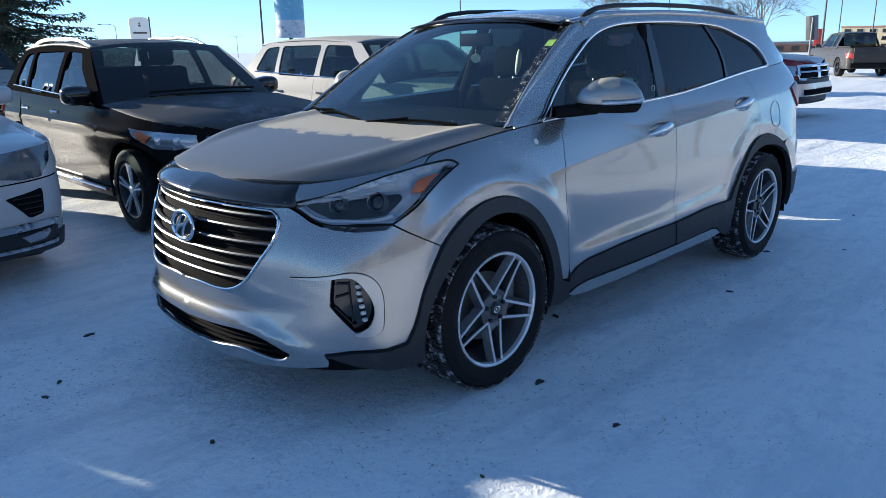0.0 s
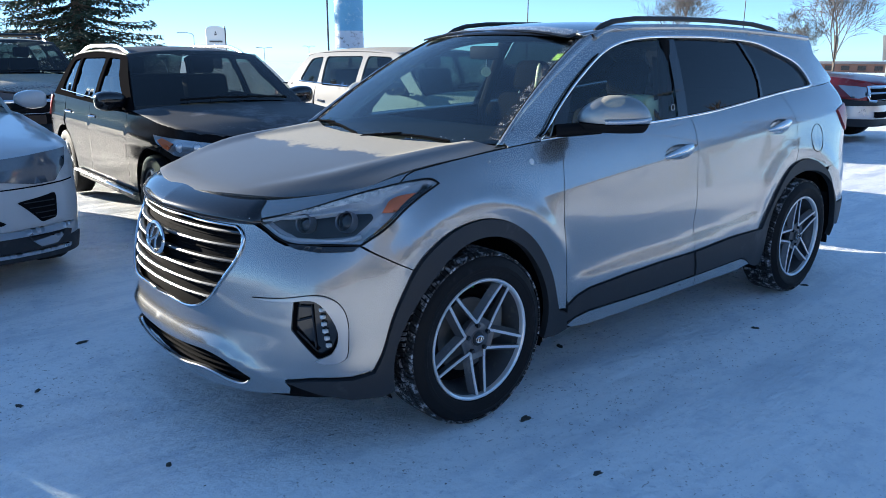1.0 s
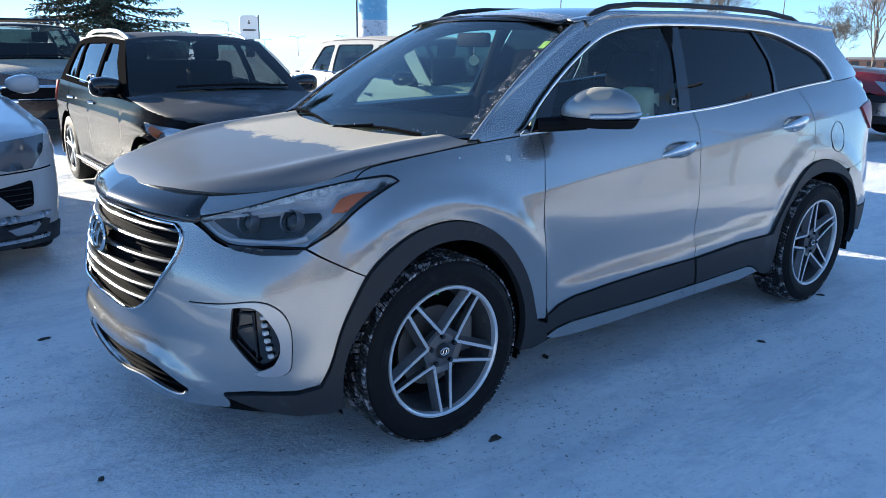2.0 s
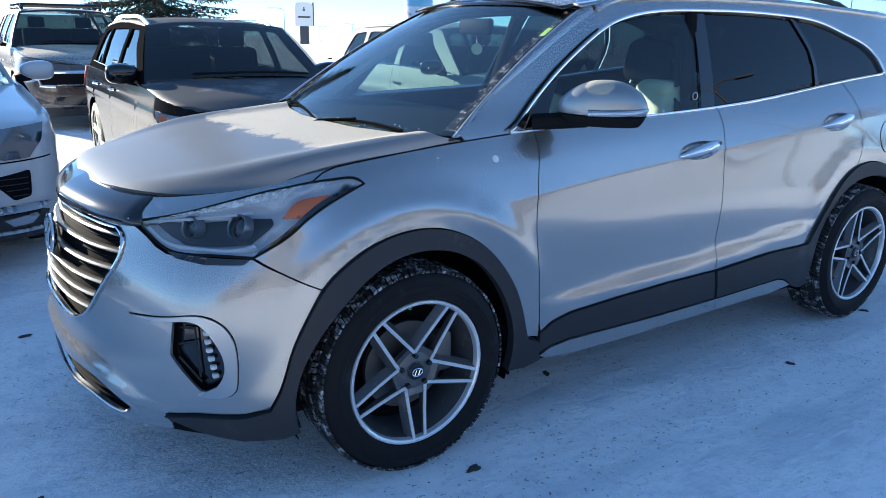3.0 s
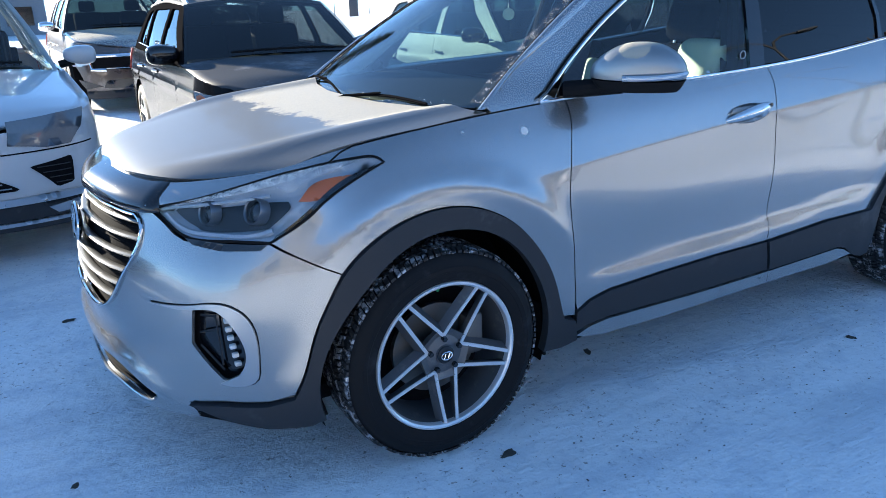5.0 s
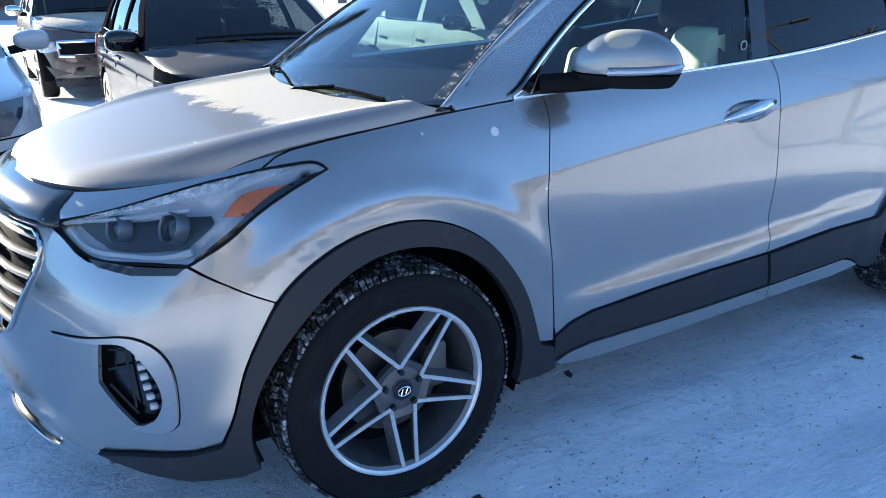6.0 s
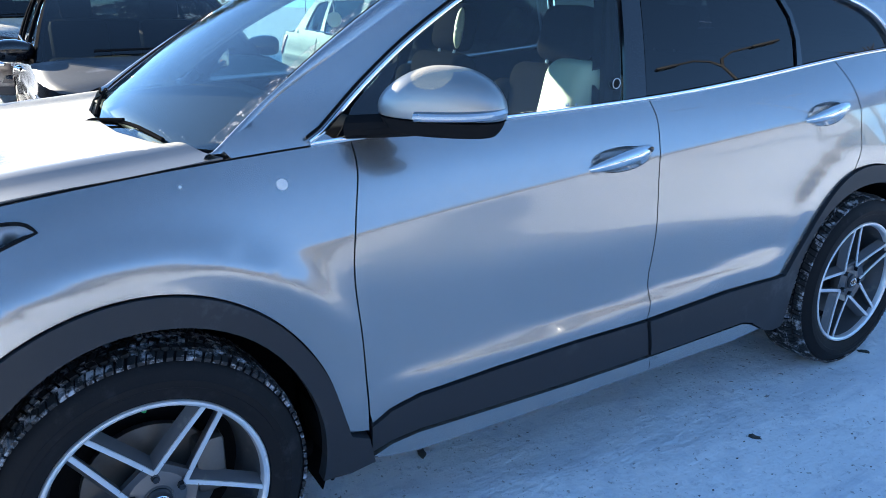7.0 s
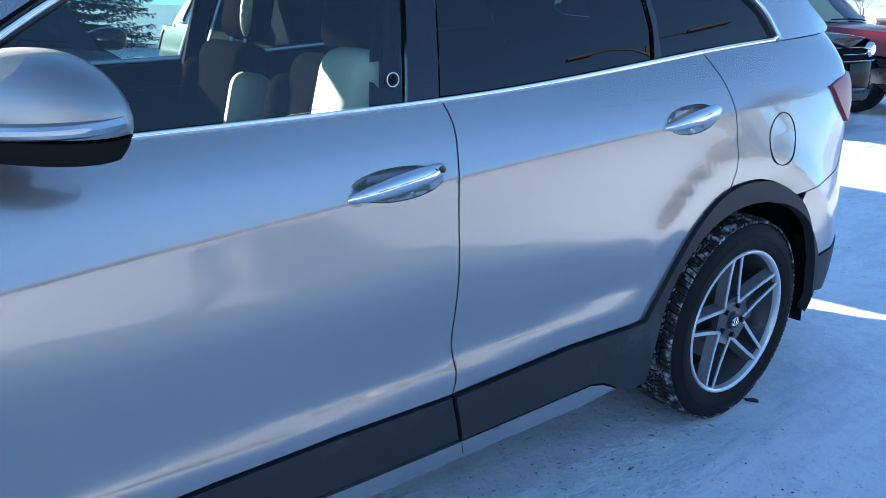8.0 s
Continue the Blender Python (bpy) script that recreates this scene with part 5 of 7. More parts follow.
# door handles: a cup let into the door, a chrome grip over it
def handle(parent, cup, s0, s1, v0, v1, side):
    cs, cv_, a_, b_ = cup

    def bowl(s, v):
        s, v = np.asarray(s, float).ravel(), np.asarray(v, float).ravel()
        r2 = np.clip(1 - ((s - cs) / a_) ** 2 - ((v - cv_) / b_) ** 2, 0, 1)
        return skin_in(s, v, (0.001 + 0.020 * r2 ** 0.8)[:, None])
    plate("handle_cup", bowl, ellipse(cs, cv_, a_ * 1.0, b_ * 1.0), SILVER, parent, "cup recessed behind the handle", side=side, thick=0.002, step=0.010, gap=-0.001)
    pts = []
    for t in np.linspace(0, 1, 16):
        p = skin_in(s0 + (s1 - s0) * t, v0 + (v1 - v0) * t, 0.004 - 0.028 * math.sin(math.pi * t) ** 0.5)[0]
        pts.append((p[0], p[1] * side, p[2]))
    grip = part("door_handle", tube(pts, 0.0225, n=14, flat=0.85, up=(0, 1, 0), taper=lambda t: 0.12 + 0.90 * math.sin(math.pi * min(1, 0.02 + 0.83 * t)) ** 0.5), CHROME, parent, "chrome door handle")
    return grip


for side in (1, -1):
    ends = [o for o in car.children if o.name.split(".")[0] in ("front_door", "rear_door")]
    g1 = handle(ends[0] if side > 0 else ends[2], CUPS[0], 1.312, 1.558, 0.957, 0.980, side)
    handle(ends[1] if side > 0 else ends[3], CUPS[1], 2.372, 2.623, 0.983, 0.998, side)
    for s, v in ((1.520, 0.977), (1.540, 0.979)):
        p = skin_in(s, v, -0.030)[0]
        part("key_lock", lathe([(0, -0.002), (0.008, -0.001), (0.008, 0.004)], 14, at=(p[0], p[1] * side - 0.0 * side, p[2])), GLOSS_BLACK, ends[0] if side > 0 else ends[2])

# door mirrors
for side in (1, -1):
    mirror = thing("door_mirror", "", "")
    for k in ("label", "category"):
        if k in mirror:
            del mirror[k]
    mirror.parent = car
    ang = math.radians(-52)

    def shell_bm(z0, z1, k=1.0):
        bm = bmesh.new()
        rows = []
        for i in range(25):
            ph = -math.pi / 2 + math.pi * i / 24
            row = []
            for j in range(33):
                th = 2 * math.pi * j / 32
                sg = lambda v, e: math.copysign(abs(v) ** e, v)
                a = 0.152 * sg(math.cos(ph), 0.75) * sg(math.cos(th), 0.72)
                b = (0.085 if math.sin(th) > 0 else 0.035) * sg(math.cos(ph), 0.75) * sg(math.sin(th), 0.72)
                c = 0.088 * sg(math.sin(ph), 0.80)
                c = min(max(c, z0), z1)
                c *= 1 - 0.25 * (a < 0) * (a / 0.152) ** 2
                a *= 1.03 - 0.20 * max(0.0, c / 0.088) ** 1.3
                row.append(bm.verts.new((a * k, b * k, c)))
            rows.append(row)
        for r, q in zip(rows, rows[1:]):
            for j in range(32):
                bm.faces.new((r[j], r[j + 1], q[j + 1], q[j]))
        bmesh.ops.remove_doubles(bm, verts=bm.verts, dist=0.0004)
        return bm
    m = Matrix.Translation((0.721, -0.970 * side, 1.230)) @ (pose(0, 0, 0, 0, 0, -48) @ Matrix.Diagonal((1, -1, 1, 1)) if side > 0 else pose(0, 0, 0, 0, 0, 48)) @ Matrix.Diagonal((1, 1, 1.07, 1))
    part("mirror_cap", shell_bm(-0.022, 0.2), FROST_SILVER, mirror, "silver mirror cap with frost on top").matrix_world = m
    part("mirror_foot", shell_bm(-0.060, -0.0245, 0.985), BLACK_TRIM, mirror, "black lower mirror shell").matrix_world = m
    ind = [(0.148 * math.copysign(abs(math.cos(t)) ** 0.72, math.cos(t)), 0.083 * abs(math.sin(t)) ** 0.72 + 0.004, -0.018 + 0.014 * (1 - t / 2.2)) for t in np.linspace(0.05, 1.75, 22)]
    signal = part("turn_signal", tube(ind, 0.0125, n=8, flat=0.9), SATIN, mirror, "clear turn signal strip")
    signal.matrix_world = m
    part("signal_strip", tube([(a * 1.012, b + 0.0115, c) for a, b, c in ind[2:]], 0.0035, n=6), WHITE_MARK, signal, "white light guide").matrix_world = m
    part("mirror_arm", tube([(0.57, -0.775 * side, 1.165), (0.63, -0.835 * side, 1.172), (0.70, -0.92 * side, 1.184)], 0.048, n=12, flat=0.62), BLACK_TRIM, mirror)
    part("mirror_glass", box((0.20, 0.004, 0.10), (0.0, -0.0345, 0.0), 0.001), CHROME, mirror, "mirror glass").matrix_world = m


# ---- wheels ----
def wheel_parts(turn, spokes=5):
    """Meshes of one wheel round the y axis, outer face to -y, as (name, mesh object, label)."""
    rng = random.Random(7)
    made = []
    made.append(part("tyre", lathe([(0.262, 0.004), (0.268, -0.010), (0.285, -0.017), (0.300, -0.0185), (0.302, -0.020), (0.318, -0.0205), (0.320, -0.0185), (0.338, -0.013), (0.352, -0.003), (0.362, 0.012), (0.366, 0.03), (0.3665, 0.11), (0.366, 0.18), (0.36, 0.198), (0.34, 0.215), (0.30, 0.222), (0.26, 0.21)], 96), RUBBER))
    bm = bmesh.new()
    n = 108
    for row, (y0, y1, r0, r1) in enumerate(((-0.002, 0.030, 0.3575, 0.3725), (0.037, 0.068, 0.365, 0.3755), (0.076, 0.104, 0.365, 0.3755), (0.112, 0.142, 0.365, 0.3755), (0.150, 0.184, 0.362, 0.3745))):
        for k in range(n):
            a = 2 * math.pi * (k + 0.5 * (row % 2)) / n + rng.uniform(-0.006, 0.006)
            w = 2 * math.pi / n * rng.uniform(0.31, 0.41)
            sh = 0.012 if row % 2 else -0.012
            c = []
            for yy, off in ((y0, -sh), (y1, sh)):
                for s in (-1, 1):
                    for rr in (r0, r1 - (0.006 if (row == 0 and yy == y0) else 0)):
                        ang = a + s * w + off
                        c.append(bm.verts.new((rr * math.cos(ang), yy, rr * math.sin(ang))))
            for f in ((0, 1, 3, 2), (4, 6, 7, 5), (0, 4, 5, 1), (2, 3, 7, 6), (1, 5, 7, 3)):
                bm.faces.new([c[i] for i in f])
    made.append(part("tread", bm, TREAD, None, "chunky winter tread packed with snow", 0))
    made.append(part("rim_lip", lathe([(0.264, 0.006), (0.265, -0.006), (0.262, -0.011), (0.256, -0.011), (0.250, -0.006), (0.247, 0.004), (0.246, 0.012)], 96), ALLOY, None, "bright machined lip"))
    made.append(part("rim_barrel", lathe([(0.246, 0.012), (0.242, 0.04), (0.226, 0.075), (0.222, 0.19)], 72), ALLOY_DARK, None, "grey painted barrel"))
    made.append(part("brake_disc", lathe([(0.0, 0.085), (0.16, 0.085), (0.16, 0.105), (0, 0.105)], 48), BRAKE))
    made.append(part("wheel_back", lathe([(0.0, 0.14), (0.225, 0.14)], 40), SHELL))
    made.append(part("brake_caliper", box((0.075, 0.06, 0.15), (0.135, 0.07, 0.03), 0.015), BRAKE))
    for k in range(spokes):
        a = radians(turn + 360.0 / spokes * k)
        rot = pose(0, 0, 0, 0, -math.degrees(a), 0)
        bm, web = bmesh.new(), bmesh.new()
        for sg in (-1, 1):
            def rail(b, y0, hw0, hw1, r0=0.055, r1=0.252, deep=0.028, out=0.0):
                sec = []
                for t in np.linspace(0, 1, 8):
                    r = r0 + (r1 - r0) * t
                    off = sg * (0.0400 + (0.0225 - 0.0400) * t)
                    dish = 0.016 - 0.020 * t ** 1.5 + y0
                    sec.append([(r, dish, off - hw0), (r, dish, off + hw0), (r, dish + deep, off + hw1 + sg * out), (r, dish + deep, off - hw1 + sg * out)])
                vs = [[b.verts.new(p) for p in q] for q in sec]
                for p, q in zip(vs, vs[1:]):
                    for i in range(4):
                        b.faces.new((p[i], p[(i + 1) % 4], q[(i + 1) % 4], q[i]))
                b.faces.new(vs[0])
                b.faces.new(vs[-1][::-1])
            rail(bm, 0.0, 0.0058, 0.0058, deep=0.004)
            rail(web, 0.0041, 0.0070, 0.013, out=0.010)
        vs = []
        for t in np.linspace(0, 1, 6):
            r = 0.05 + 0.038 * t
            h = 0.038 - 0.003 * t
            y = 0.026 - 0.012 * t ** 1.5
            vs.append([web.verts.new(p) for p in ((r, y, -h), (r, y, h), (r, y + 0.02, h), (r, y + 0.02, -h))])
        for p, q in zip(vs, vs[1:]):
            for i in range(4):
                web.faces.new((p[i], p[(i + 1) % 4], q[(i + 1) % 4], q[i]))
        web.faces.new(vs[-1][::-1])
        for b, nm, mt, lb in ((bm, "spoke", ALLOY, "bright machined double spoke"), (web, "spoke_web", ALLOY_DARK, "grey painted spoke")):
            bmesh.ops.transform(b, matrix=rot, verts=b.verts)
            made.append(part(nm, b, mt, None, lb, 25))
        an = a + math.pi / spokes
        made.append(part("wheel_nut", lathe([(0.0, 0.004), (0.0085, 0.004), (0.010, 0.008), (0.010, 0.03)], 6, at=(0.058 * math.cos(an), 0.0, 0.058 * math.sin(an))), GLOSS_BLACK))
    made.append(part("hub", lathe([(0.0, 0.012), (0.034, 0.012), (0.036, 0.016), (0.062, 0.020), (0.072, 0.026), (0.072, 0.06)], 40), ALLOY_DARK))
    made.append(part("hub_cap", lathe([(0.0, 0.003), (0.026, 0.0045), (0.031, 0.008), (0.032, 0.016)], 32), LAMP_DARK, None, "dark grey cap"))
    made.append(part("hub_badge", tube([(0.020 * math.cos(t), 0.0015, 0.014 * math.sin(t)) for t in np.linspace(0, 2 * math.pi, 25)] , 0.0022, n=6), CHROME, None, "small oval badge"))
    made.append(part("hub_badge_bar", tube([(-0.011, 0.001, -0.009), (-0.004, 0.001, 0.009)], 0.0026, n=6), CHROME))
    made.append(part("hub_badge_bar", tube([(0.004, 0.001, -0.009), (0.011, 0.001, 0.009)], 0.0026, n=6), CHROME))
    return made


def put_wheel(parent, made, m, label=""):
    w = new("wheel")
    w.parent = parent
    w.matrix_world = m
    tagged(w, label)
    for ob in made:
        c = new(ob.name.split(".")[0], ob.data)
        c.parent = w
        if "label" in ob:
            c["label"] = ob["label"]
    return w


front_set, rear_set = wheel_parts(272), wheel_parts(100)
for sd in (1, -1):
    for hx, st in ((0.0, front_set), (2.8, rear_set)):
        w_ = put_wheel(car, st, pose(hx, -0.905 * sd, HUB_Z, 0, 0, 0 if sd > 0 else 180) @ Matrix.Scale(0.985, 4), "alloy wheel on a snow-packed winter tyre")
        if hx == 0.0 and sd > 0:
            part("green_clip", box((0.012, 0.02, 0.022), (0.0, 0.055, 0.226), 0.003, rot=pose(0, 0, 0, 0, 25, 0)), GREEN_CLIP, w_, "small green clip")
for ob in front_set + rear_set:
    bpy.data.objects.remove(ob)
for hx in HUBS:
    for sd in (1, -1):
        if hx:
            flap = tube([(hx + 0.40, -0.793 * sd, 0.60), (hx + 0.448, -0.795 * sd, 0.48), (hx + 0.475, -0.797 * sd, 0.36), (hx + 0.487, -0.797 * sd, 0.238)], 0.092, n=12, flat=0.07, up=(1, 0, 0))
        else:
            flap = box((0.012, 0.14, 0.22), (hx + 0.445, -0.765 * sd, 0.315), 0.005, rot=pose(0, 0, 0, 0, -8, 0))
        part("mud_flap", flap, BLACK_TRIM, car)

rng = random.Random(21)


def flecks(name, fn, n, size, label):
    """Ragged little flakes lying on a surface, thrown by a function that gives a place and a normal."""
    V, F = [], []
    for _ in range(n):
        p, nn = fn()
        nn = Vector(nn).normalized()
        a = nn.orthogonal().normalized()
        b = nn.cross(a)
        r = size * rng.uniform(0.3, 1.0)
        k0 = len(V)
        m_ = rng.randint(5, 7)
        for k in range(m_):
            t = 2 * math.pi * k / m_
            q = r * rng.uniform(0.5, 1.1)
            V.append(Vector(p) + nn * 0.0016 + a * (q * math.cos(t)) + b * (q * math.sin(t)))
        V.append(Vector(p) + nn * (0.0016 + r * 0.18))
        F += [(k0 + k, k0 + (k + 1) % m_, k0 + m_) for k in range(m_)]
    ob = mesh_object(name, V, F, FROST, car, label, False)
    ob["kind"] = "stuff"
    return ob


def on_screen_edge():
    t = rng.random() ** 0.8
    u = -(0.985 - abs(rng.gauss(0, 0.02)) * (1.3 - t))
    return windscreen(u, t)[0], (-0.55, -0.1, 0.83)


def on_screen_header():
    t = 0.985 - abs(rng.gauss(0, 0.025))
    return windscreen(rng.uniform(-0.97, 0.97), t)[0], (-0.5, 0, 0.86)


def on_roof_edge():
    x, y = 0.90 + abs(rng.gauss(0, 0.05)), rng.uniform(-0.53, 0.53)
    return roof(x, y)[0] + (0, 0, 0.003), (0, 0, 1)


def on_scuttle():
    y = rng.uniform(-0.6, 0.6)
    return windscreen(y / 0.74, 0.012 + abs(rng.gauss(0, 0.02)))[0] + (0, 0, 0.003), (-0.5, 0, 0.86)


def on_lens():
    s = rng.uniform(-0.84, -0.20)
    top = np.interp(s, (-0.88, -0.80, -0.70, -0.61, -0.45, -0.30, -0.18), (0.935, 0.99, 1.056, 1.084, 1.082, 1.069, 1.05))
    v = top - abs(rng.gauss(0, 0.022)) - (0.05 * rng.random() if -0.68 < s < -0.5 else 0)
    p = skin_in(s, v, -0.001)[0]
    return p, p - skin_in(s, v, 0.01)[0]


flecks("frost_crumb", on_screen_edge, 60, 0.0030, "crumbs of frost along the windscreen edge")
flecks("frost_crumb", on_screen_header, 50, 0.003, "crumbs of frost under the roof edge")
flecks("frost_crumb", on_roof_edge, 240, 0.0035, "crumbs of frost on the glass roof")
flecks("frost_crumb", on_scuttle, 30, 0.0025, "crumbs of frost at the wipers")
flecks("frost_crumb", on_lens, 350, 0.0016, "crumbs of frost on the headlamp")


# ---- ground ----
def snow_material():
    m = material("packed_snow", (0.94, 0.965, 0.98), 0.5, 0.0, 0.04, 0.7, 14.0, 0.0)
    n, l = m.node_tree.nodes, m.node_tree.links
    b = n["Principled BSDF"]
    tc, mp = n.new("ShaderNodeTexCoord"), n.new("ShaderNodeMapping")
    mp.inputs["Scale"].default_value, mp.inputs["Rotation"].default_value = (0.28, 1.5, 1.0), (0, 0, radians(-4))
    l.new(tc.outputs["Object"], mp.inputs["Vector"])

    def tex(scale, detail, rough, vec):
        q = n.new("ShaderNodeTexNoise")
        q.inputs["Scale"].default_value, q.inputs["Detail"].default_value, q.inputs["Roughness"].default_value = scale, detail, rough
        l.new(vec, q.inputs["Vector"])
        return q.outputs[0]

    def step(v, a, b_, lo=0.0, hi=1.0):
        q = n.new("ShaderNodeMapRange")
        q.inputs[1].default_value, q.inputs[2].default_value, q.inputs[3].default_value, q.inputs[4].default_value = a, b_, lo, hi
        l.new(v, q.inputs[0])
        return q.outputs[0]

    def blend(c, colour, f):
        q = n.new("ShaderNodeMix")
        q.data_type = "RGBA"
        q.inputs[7].default_value = (*colour, 1)
        l.new(c, q.inputs[6])
        l.new(f, q.inputs[0])
        return q.outputs[2]
    tracks = tex(1.7, 9, 0.66, mp.outputs[0])
    wide = tex(0.55, 6, 0.6, tc.outputs["Object"])
    grit = tex(26.0, 6, 0.75, tc.outputs["Object"])
    speck = tex(48.0, 3, 0.6, tc.outputs["Object"])
    rp = n.new("ShaderNodeMapping")
    rp.inputs["Scale"].default_value, rp.inputs["Rotation"].default_value = (7.0, 26.0, 1.0), (0, 0, radians(-14))
    l.new(tc.outputs["Object"], rp.inputs["Vector"])
    ripple = tex(1.0, 5, 0.62, rp.outputs[0])
    print_zone = step(tex(0.8, 4, 0.6, mp.outputs[0]), 0.42, 0.60)
    col = b.inputs["Base Color"].links[0].from_socket
    col = blend(col, (0.76, 0.81, 0.86), step(tracks, 0.50, 0.60, 0.0, 0.85))
    col = blend(col, (0.73, 0.78, 0.84), calc(n, l, "MULTIPLY", step(ripple, 0.52, 0.66, 0.0, 0.8), print_zone))
    col = blend(col, (0.54, 0.58, 0.63), calc(n, l, "MULTIPLY", step(grit, 0.56, 0.68), step(wide, 0.40, 0.60, 0.15, 0.8)))
    col = blend(col, (0.69, 0.745, 0.81), step(tex(4.2, 9, 0.72, tc.outputs["Object"]), 0.51, 0.63, 0.0, 0.6))
    col = blend(col, (0.20, 0.18, 0.16), calc(n, l, "MULTIPLY", step(speck, 0.645, 0.68), step(wide, 0.45, 0.6, 0.1, 0.8)))
    l.new(col, b.inputs["Base Color"])
    l.new(step(tracks, 0.40, 0.60, 0.60, 0.36), b.inputs["Roughness"])
    b.inputs["Specular IOR Level"].default_value = 0.4
    h = calc(n, l, "ADD", calc(n, l, "MULTIPLY", tracks, 1.5), calc(n, l, "ADD", calc(n, l, "ADD", calc(n, l, "MULTIPLY", grit, 0.25), calc(n, l, "MULTIPLY", calc(n, l, "MULTIPLY", ripple, print_zone), 0.9)), calc(n, l, "MULTIPLY", tex(7.0, 7, 0.7, tc.outputs["Object"]), 2.0)))
    bump = n.new("ShaderNodeBump")
    bump.inputs["Strength"].default_value, bump.inputs["Distance"].default_value = 0.85, 0.017
    l.new(h, bump.inputs["Height"])
    l.new(bump.outputs[0], b.inputs["Normal"])
    return m


SNOW = snow_material()


def fall(x, y):
    """The car park drains away gently to the east and the north."""
    return -0.0135 * np.maximum(0, x - 8) - 0.006 * np.maximum(0, y - 9)


def ground_z(x, y):
    """Ruts along the lane and humps, flat under the silver car's wheels."""
    x, y = x.ravel(), y.ravel()
    z = np.zeros_like(x)
    for k, (fx, fy, a, ph) in enumerate(((0.5, 3.1, 0.006, 0.3), (0.9, 5.3, 0.004, 1.1), (2.3, 1.7, 0.005, 2.0), (3.7, 6.1, 0.003, 0.7), (7.0, 9.0, 0.002, 1.9))):
        z += a * np.sin(fx * x + ph * 3) * np.sin(fy * y + 0.6 * np.sin(0.7 * x) + ph)
    far = np.hypot(x - 1, y + 0.5)
    z *= (1 - 0.8 * np.exp(-((np.abs(y) - 0.8) / 0.25) ** 2) * (np.abs(x - 1.4) < 2.2)) * (1 - ease(30, 60, far)) * (1 + 1.8 * ease(5, 9, far))
    return np.stack([x, y, z - 0.010 + fall(x, y)], 1)


def spread(a, b, step, lo, hi):
    mid = np.arange(a, b + step / 2, step)
    out = [mid]
    for sgn, end, lim in ((-1, mid[0], lo), (1, mid[-1], hi)):
        d, p, q = step, end, []
        while (p - lim) * sgn < 0:
            d *= 1.25
            p += sgn * d
            q.append(p)
        out.append(np.array(q))
    return np.sort(np.concatenate(out))


ground = grid_mesh("ground", ground_z, spread(-3.2, 5.5, 0.05, -2500, 2500), spread(-3.2, 4.2, 0.05, -2500, 2500), SNOW)
tagged(ground, "packed snow and ice with tyre tracks over a car park", "snow", "", "structure")
DIRT = material("frozen_dirt", (0.05, 0.05, 0.045), 0.8, 0.0, 0.4, 60.0, 200.0, 0.3)
for k, (x, y, r) in enumerate(((0.053, -1.493, 0.020), (-1.134, -0.40, 0.018), (1.982, -1.089, 0.024), (0.167, -1.017, 0.030), (0.897, -0.57, 0.026), (2.99, -0.907, 0.024), (-1.02, 1.12, 0.03), (-1.35, 0.62, 0.02), (-1.45, 0.5, 0.02), (0.3, -0.72, 0.02), (-0.6, -1.35, 0.012), (3.4, -1.3, 0.015), (4.6, -1.0, 0.02))):
    bm = bmesh.new()
    bmesh.ops.create_icosphere(bm, subdivisions=2, radius=1)
    for v in bm.verts:
        v.co *= 0.7 + 0.6 * noise.noise(v.co * 1.7 + Vector((k * 3.1, 0, 0)))
    bmesh.ops.transform(bm, matrix=Matrix.Translation((x, y, float(ground_z(np.array([x]), np.array([y]))[0, 2]) + r * 0.10)) @ pose(0, 0, 0, 0, 0, 60 * k) @ Matrix.Diagonal((r * 1.5, r * 0.8, r * 0.28, 1)), verts=bm.verts)
    tagged(part("dirt_clump", bm, DIRT), "small dark frozen clump of dirt on snow", "dirt", "dirt clumps on the snow")


V, F = [], []
for k in range(260):
    x, y = rng.uniform(-2.6, 5.2), rng.uniform(-2.4, -0.55)
    if k % 3:
        x, y = rng.gauss(1.3, 1.3), -1.25 - 0.12 * rng.gauss(0, 1) + 0.03 * math.sin(x * 2)
    r, z = rng.uniform(0.0015, 0.0042), float(ground_z(np.array([x]), np.array([y]))[0, 2])
    b0, m_ = len(V), rng.randint(4, 6)
    for j in range(m_):
        q = r * rng.uniform(0.6, 1.2)
        V.append((x + 1.5 * q * math.cos(6.283 * j / m_), y + q * math.sin(6.283 * j / m_), z + 0.0004))
    V.append((x, y, z + r * 0.5))
    F += [(b0 + j, b0 + (j + 1) % m_, b0 + m_) for j in range(m_)]
grit = mesh_object("grit", V, F, DIRT, None, "", False)
tagged(grit, "dark road grit scattered on packed snow", "grit", "", "stuff")


# ---- the other parked vehicles ----
def bg_wheel(paint, r=0.36):
    made = [part("tyre", lathe([(r * 0.66, 0.0), (r * 0.72, -0.018), (r * 0.86, -0.02), (r * 0.96, -0.005), (r, 0.03), (r, 0.17), (r * 0.9, 0.2), (r * 0.6, 0.2)], 40), RUBBER),
            part("rim", lathe([(r * 0.68, 0.0), (r * 0.66, -0.008), (r * 0.62, -0.004), (r * 0.6, 0.06), (r * 0.58, 0.16), (0, 0.17)], 40), ALLOY_DARK),
            part("hub", lathe([(0, -0.002), (r * 0.12, 0.0), (r * 0.17, 0.012), (r * 0.17, 0.05)], 20), paint)]
    for k in range(5):
        for off in (-0.12, 0.12):
            a = 2 * math.pi * k / 5 + 0.3
            d = Vector((math.cos(a + off), 0, math.sin(a + off)))
            made.append(part("spoke", tube([d * r * 0.1 + Vector((0, 0.012, 0)), d * r * 0.63 + Vector((0, 0.0, 0))], 0.014, n=6, flat=0.8), paint))
    return made


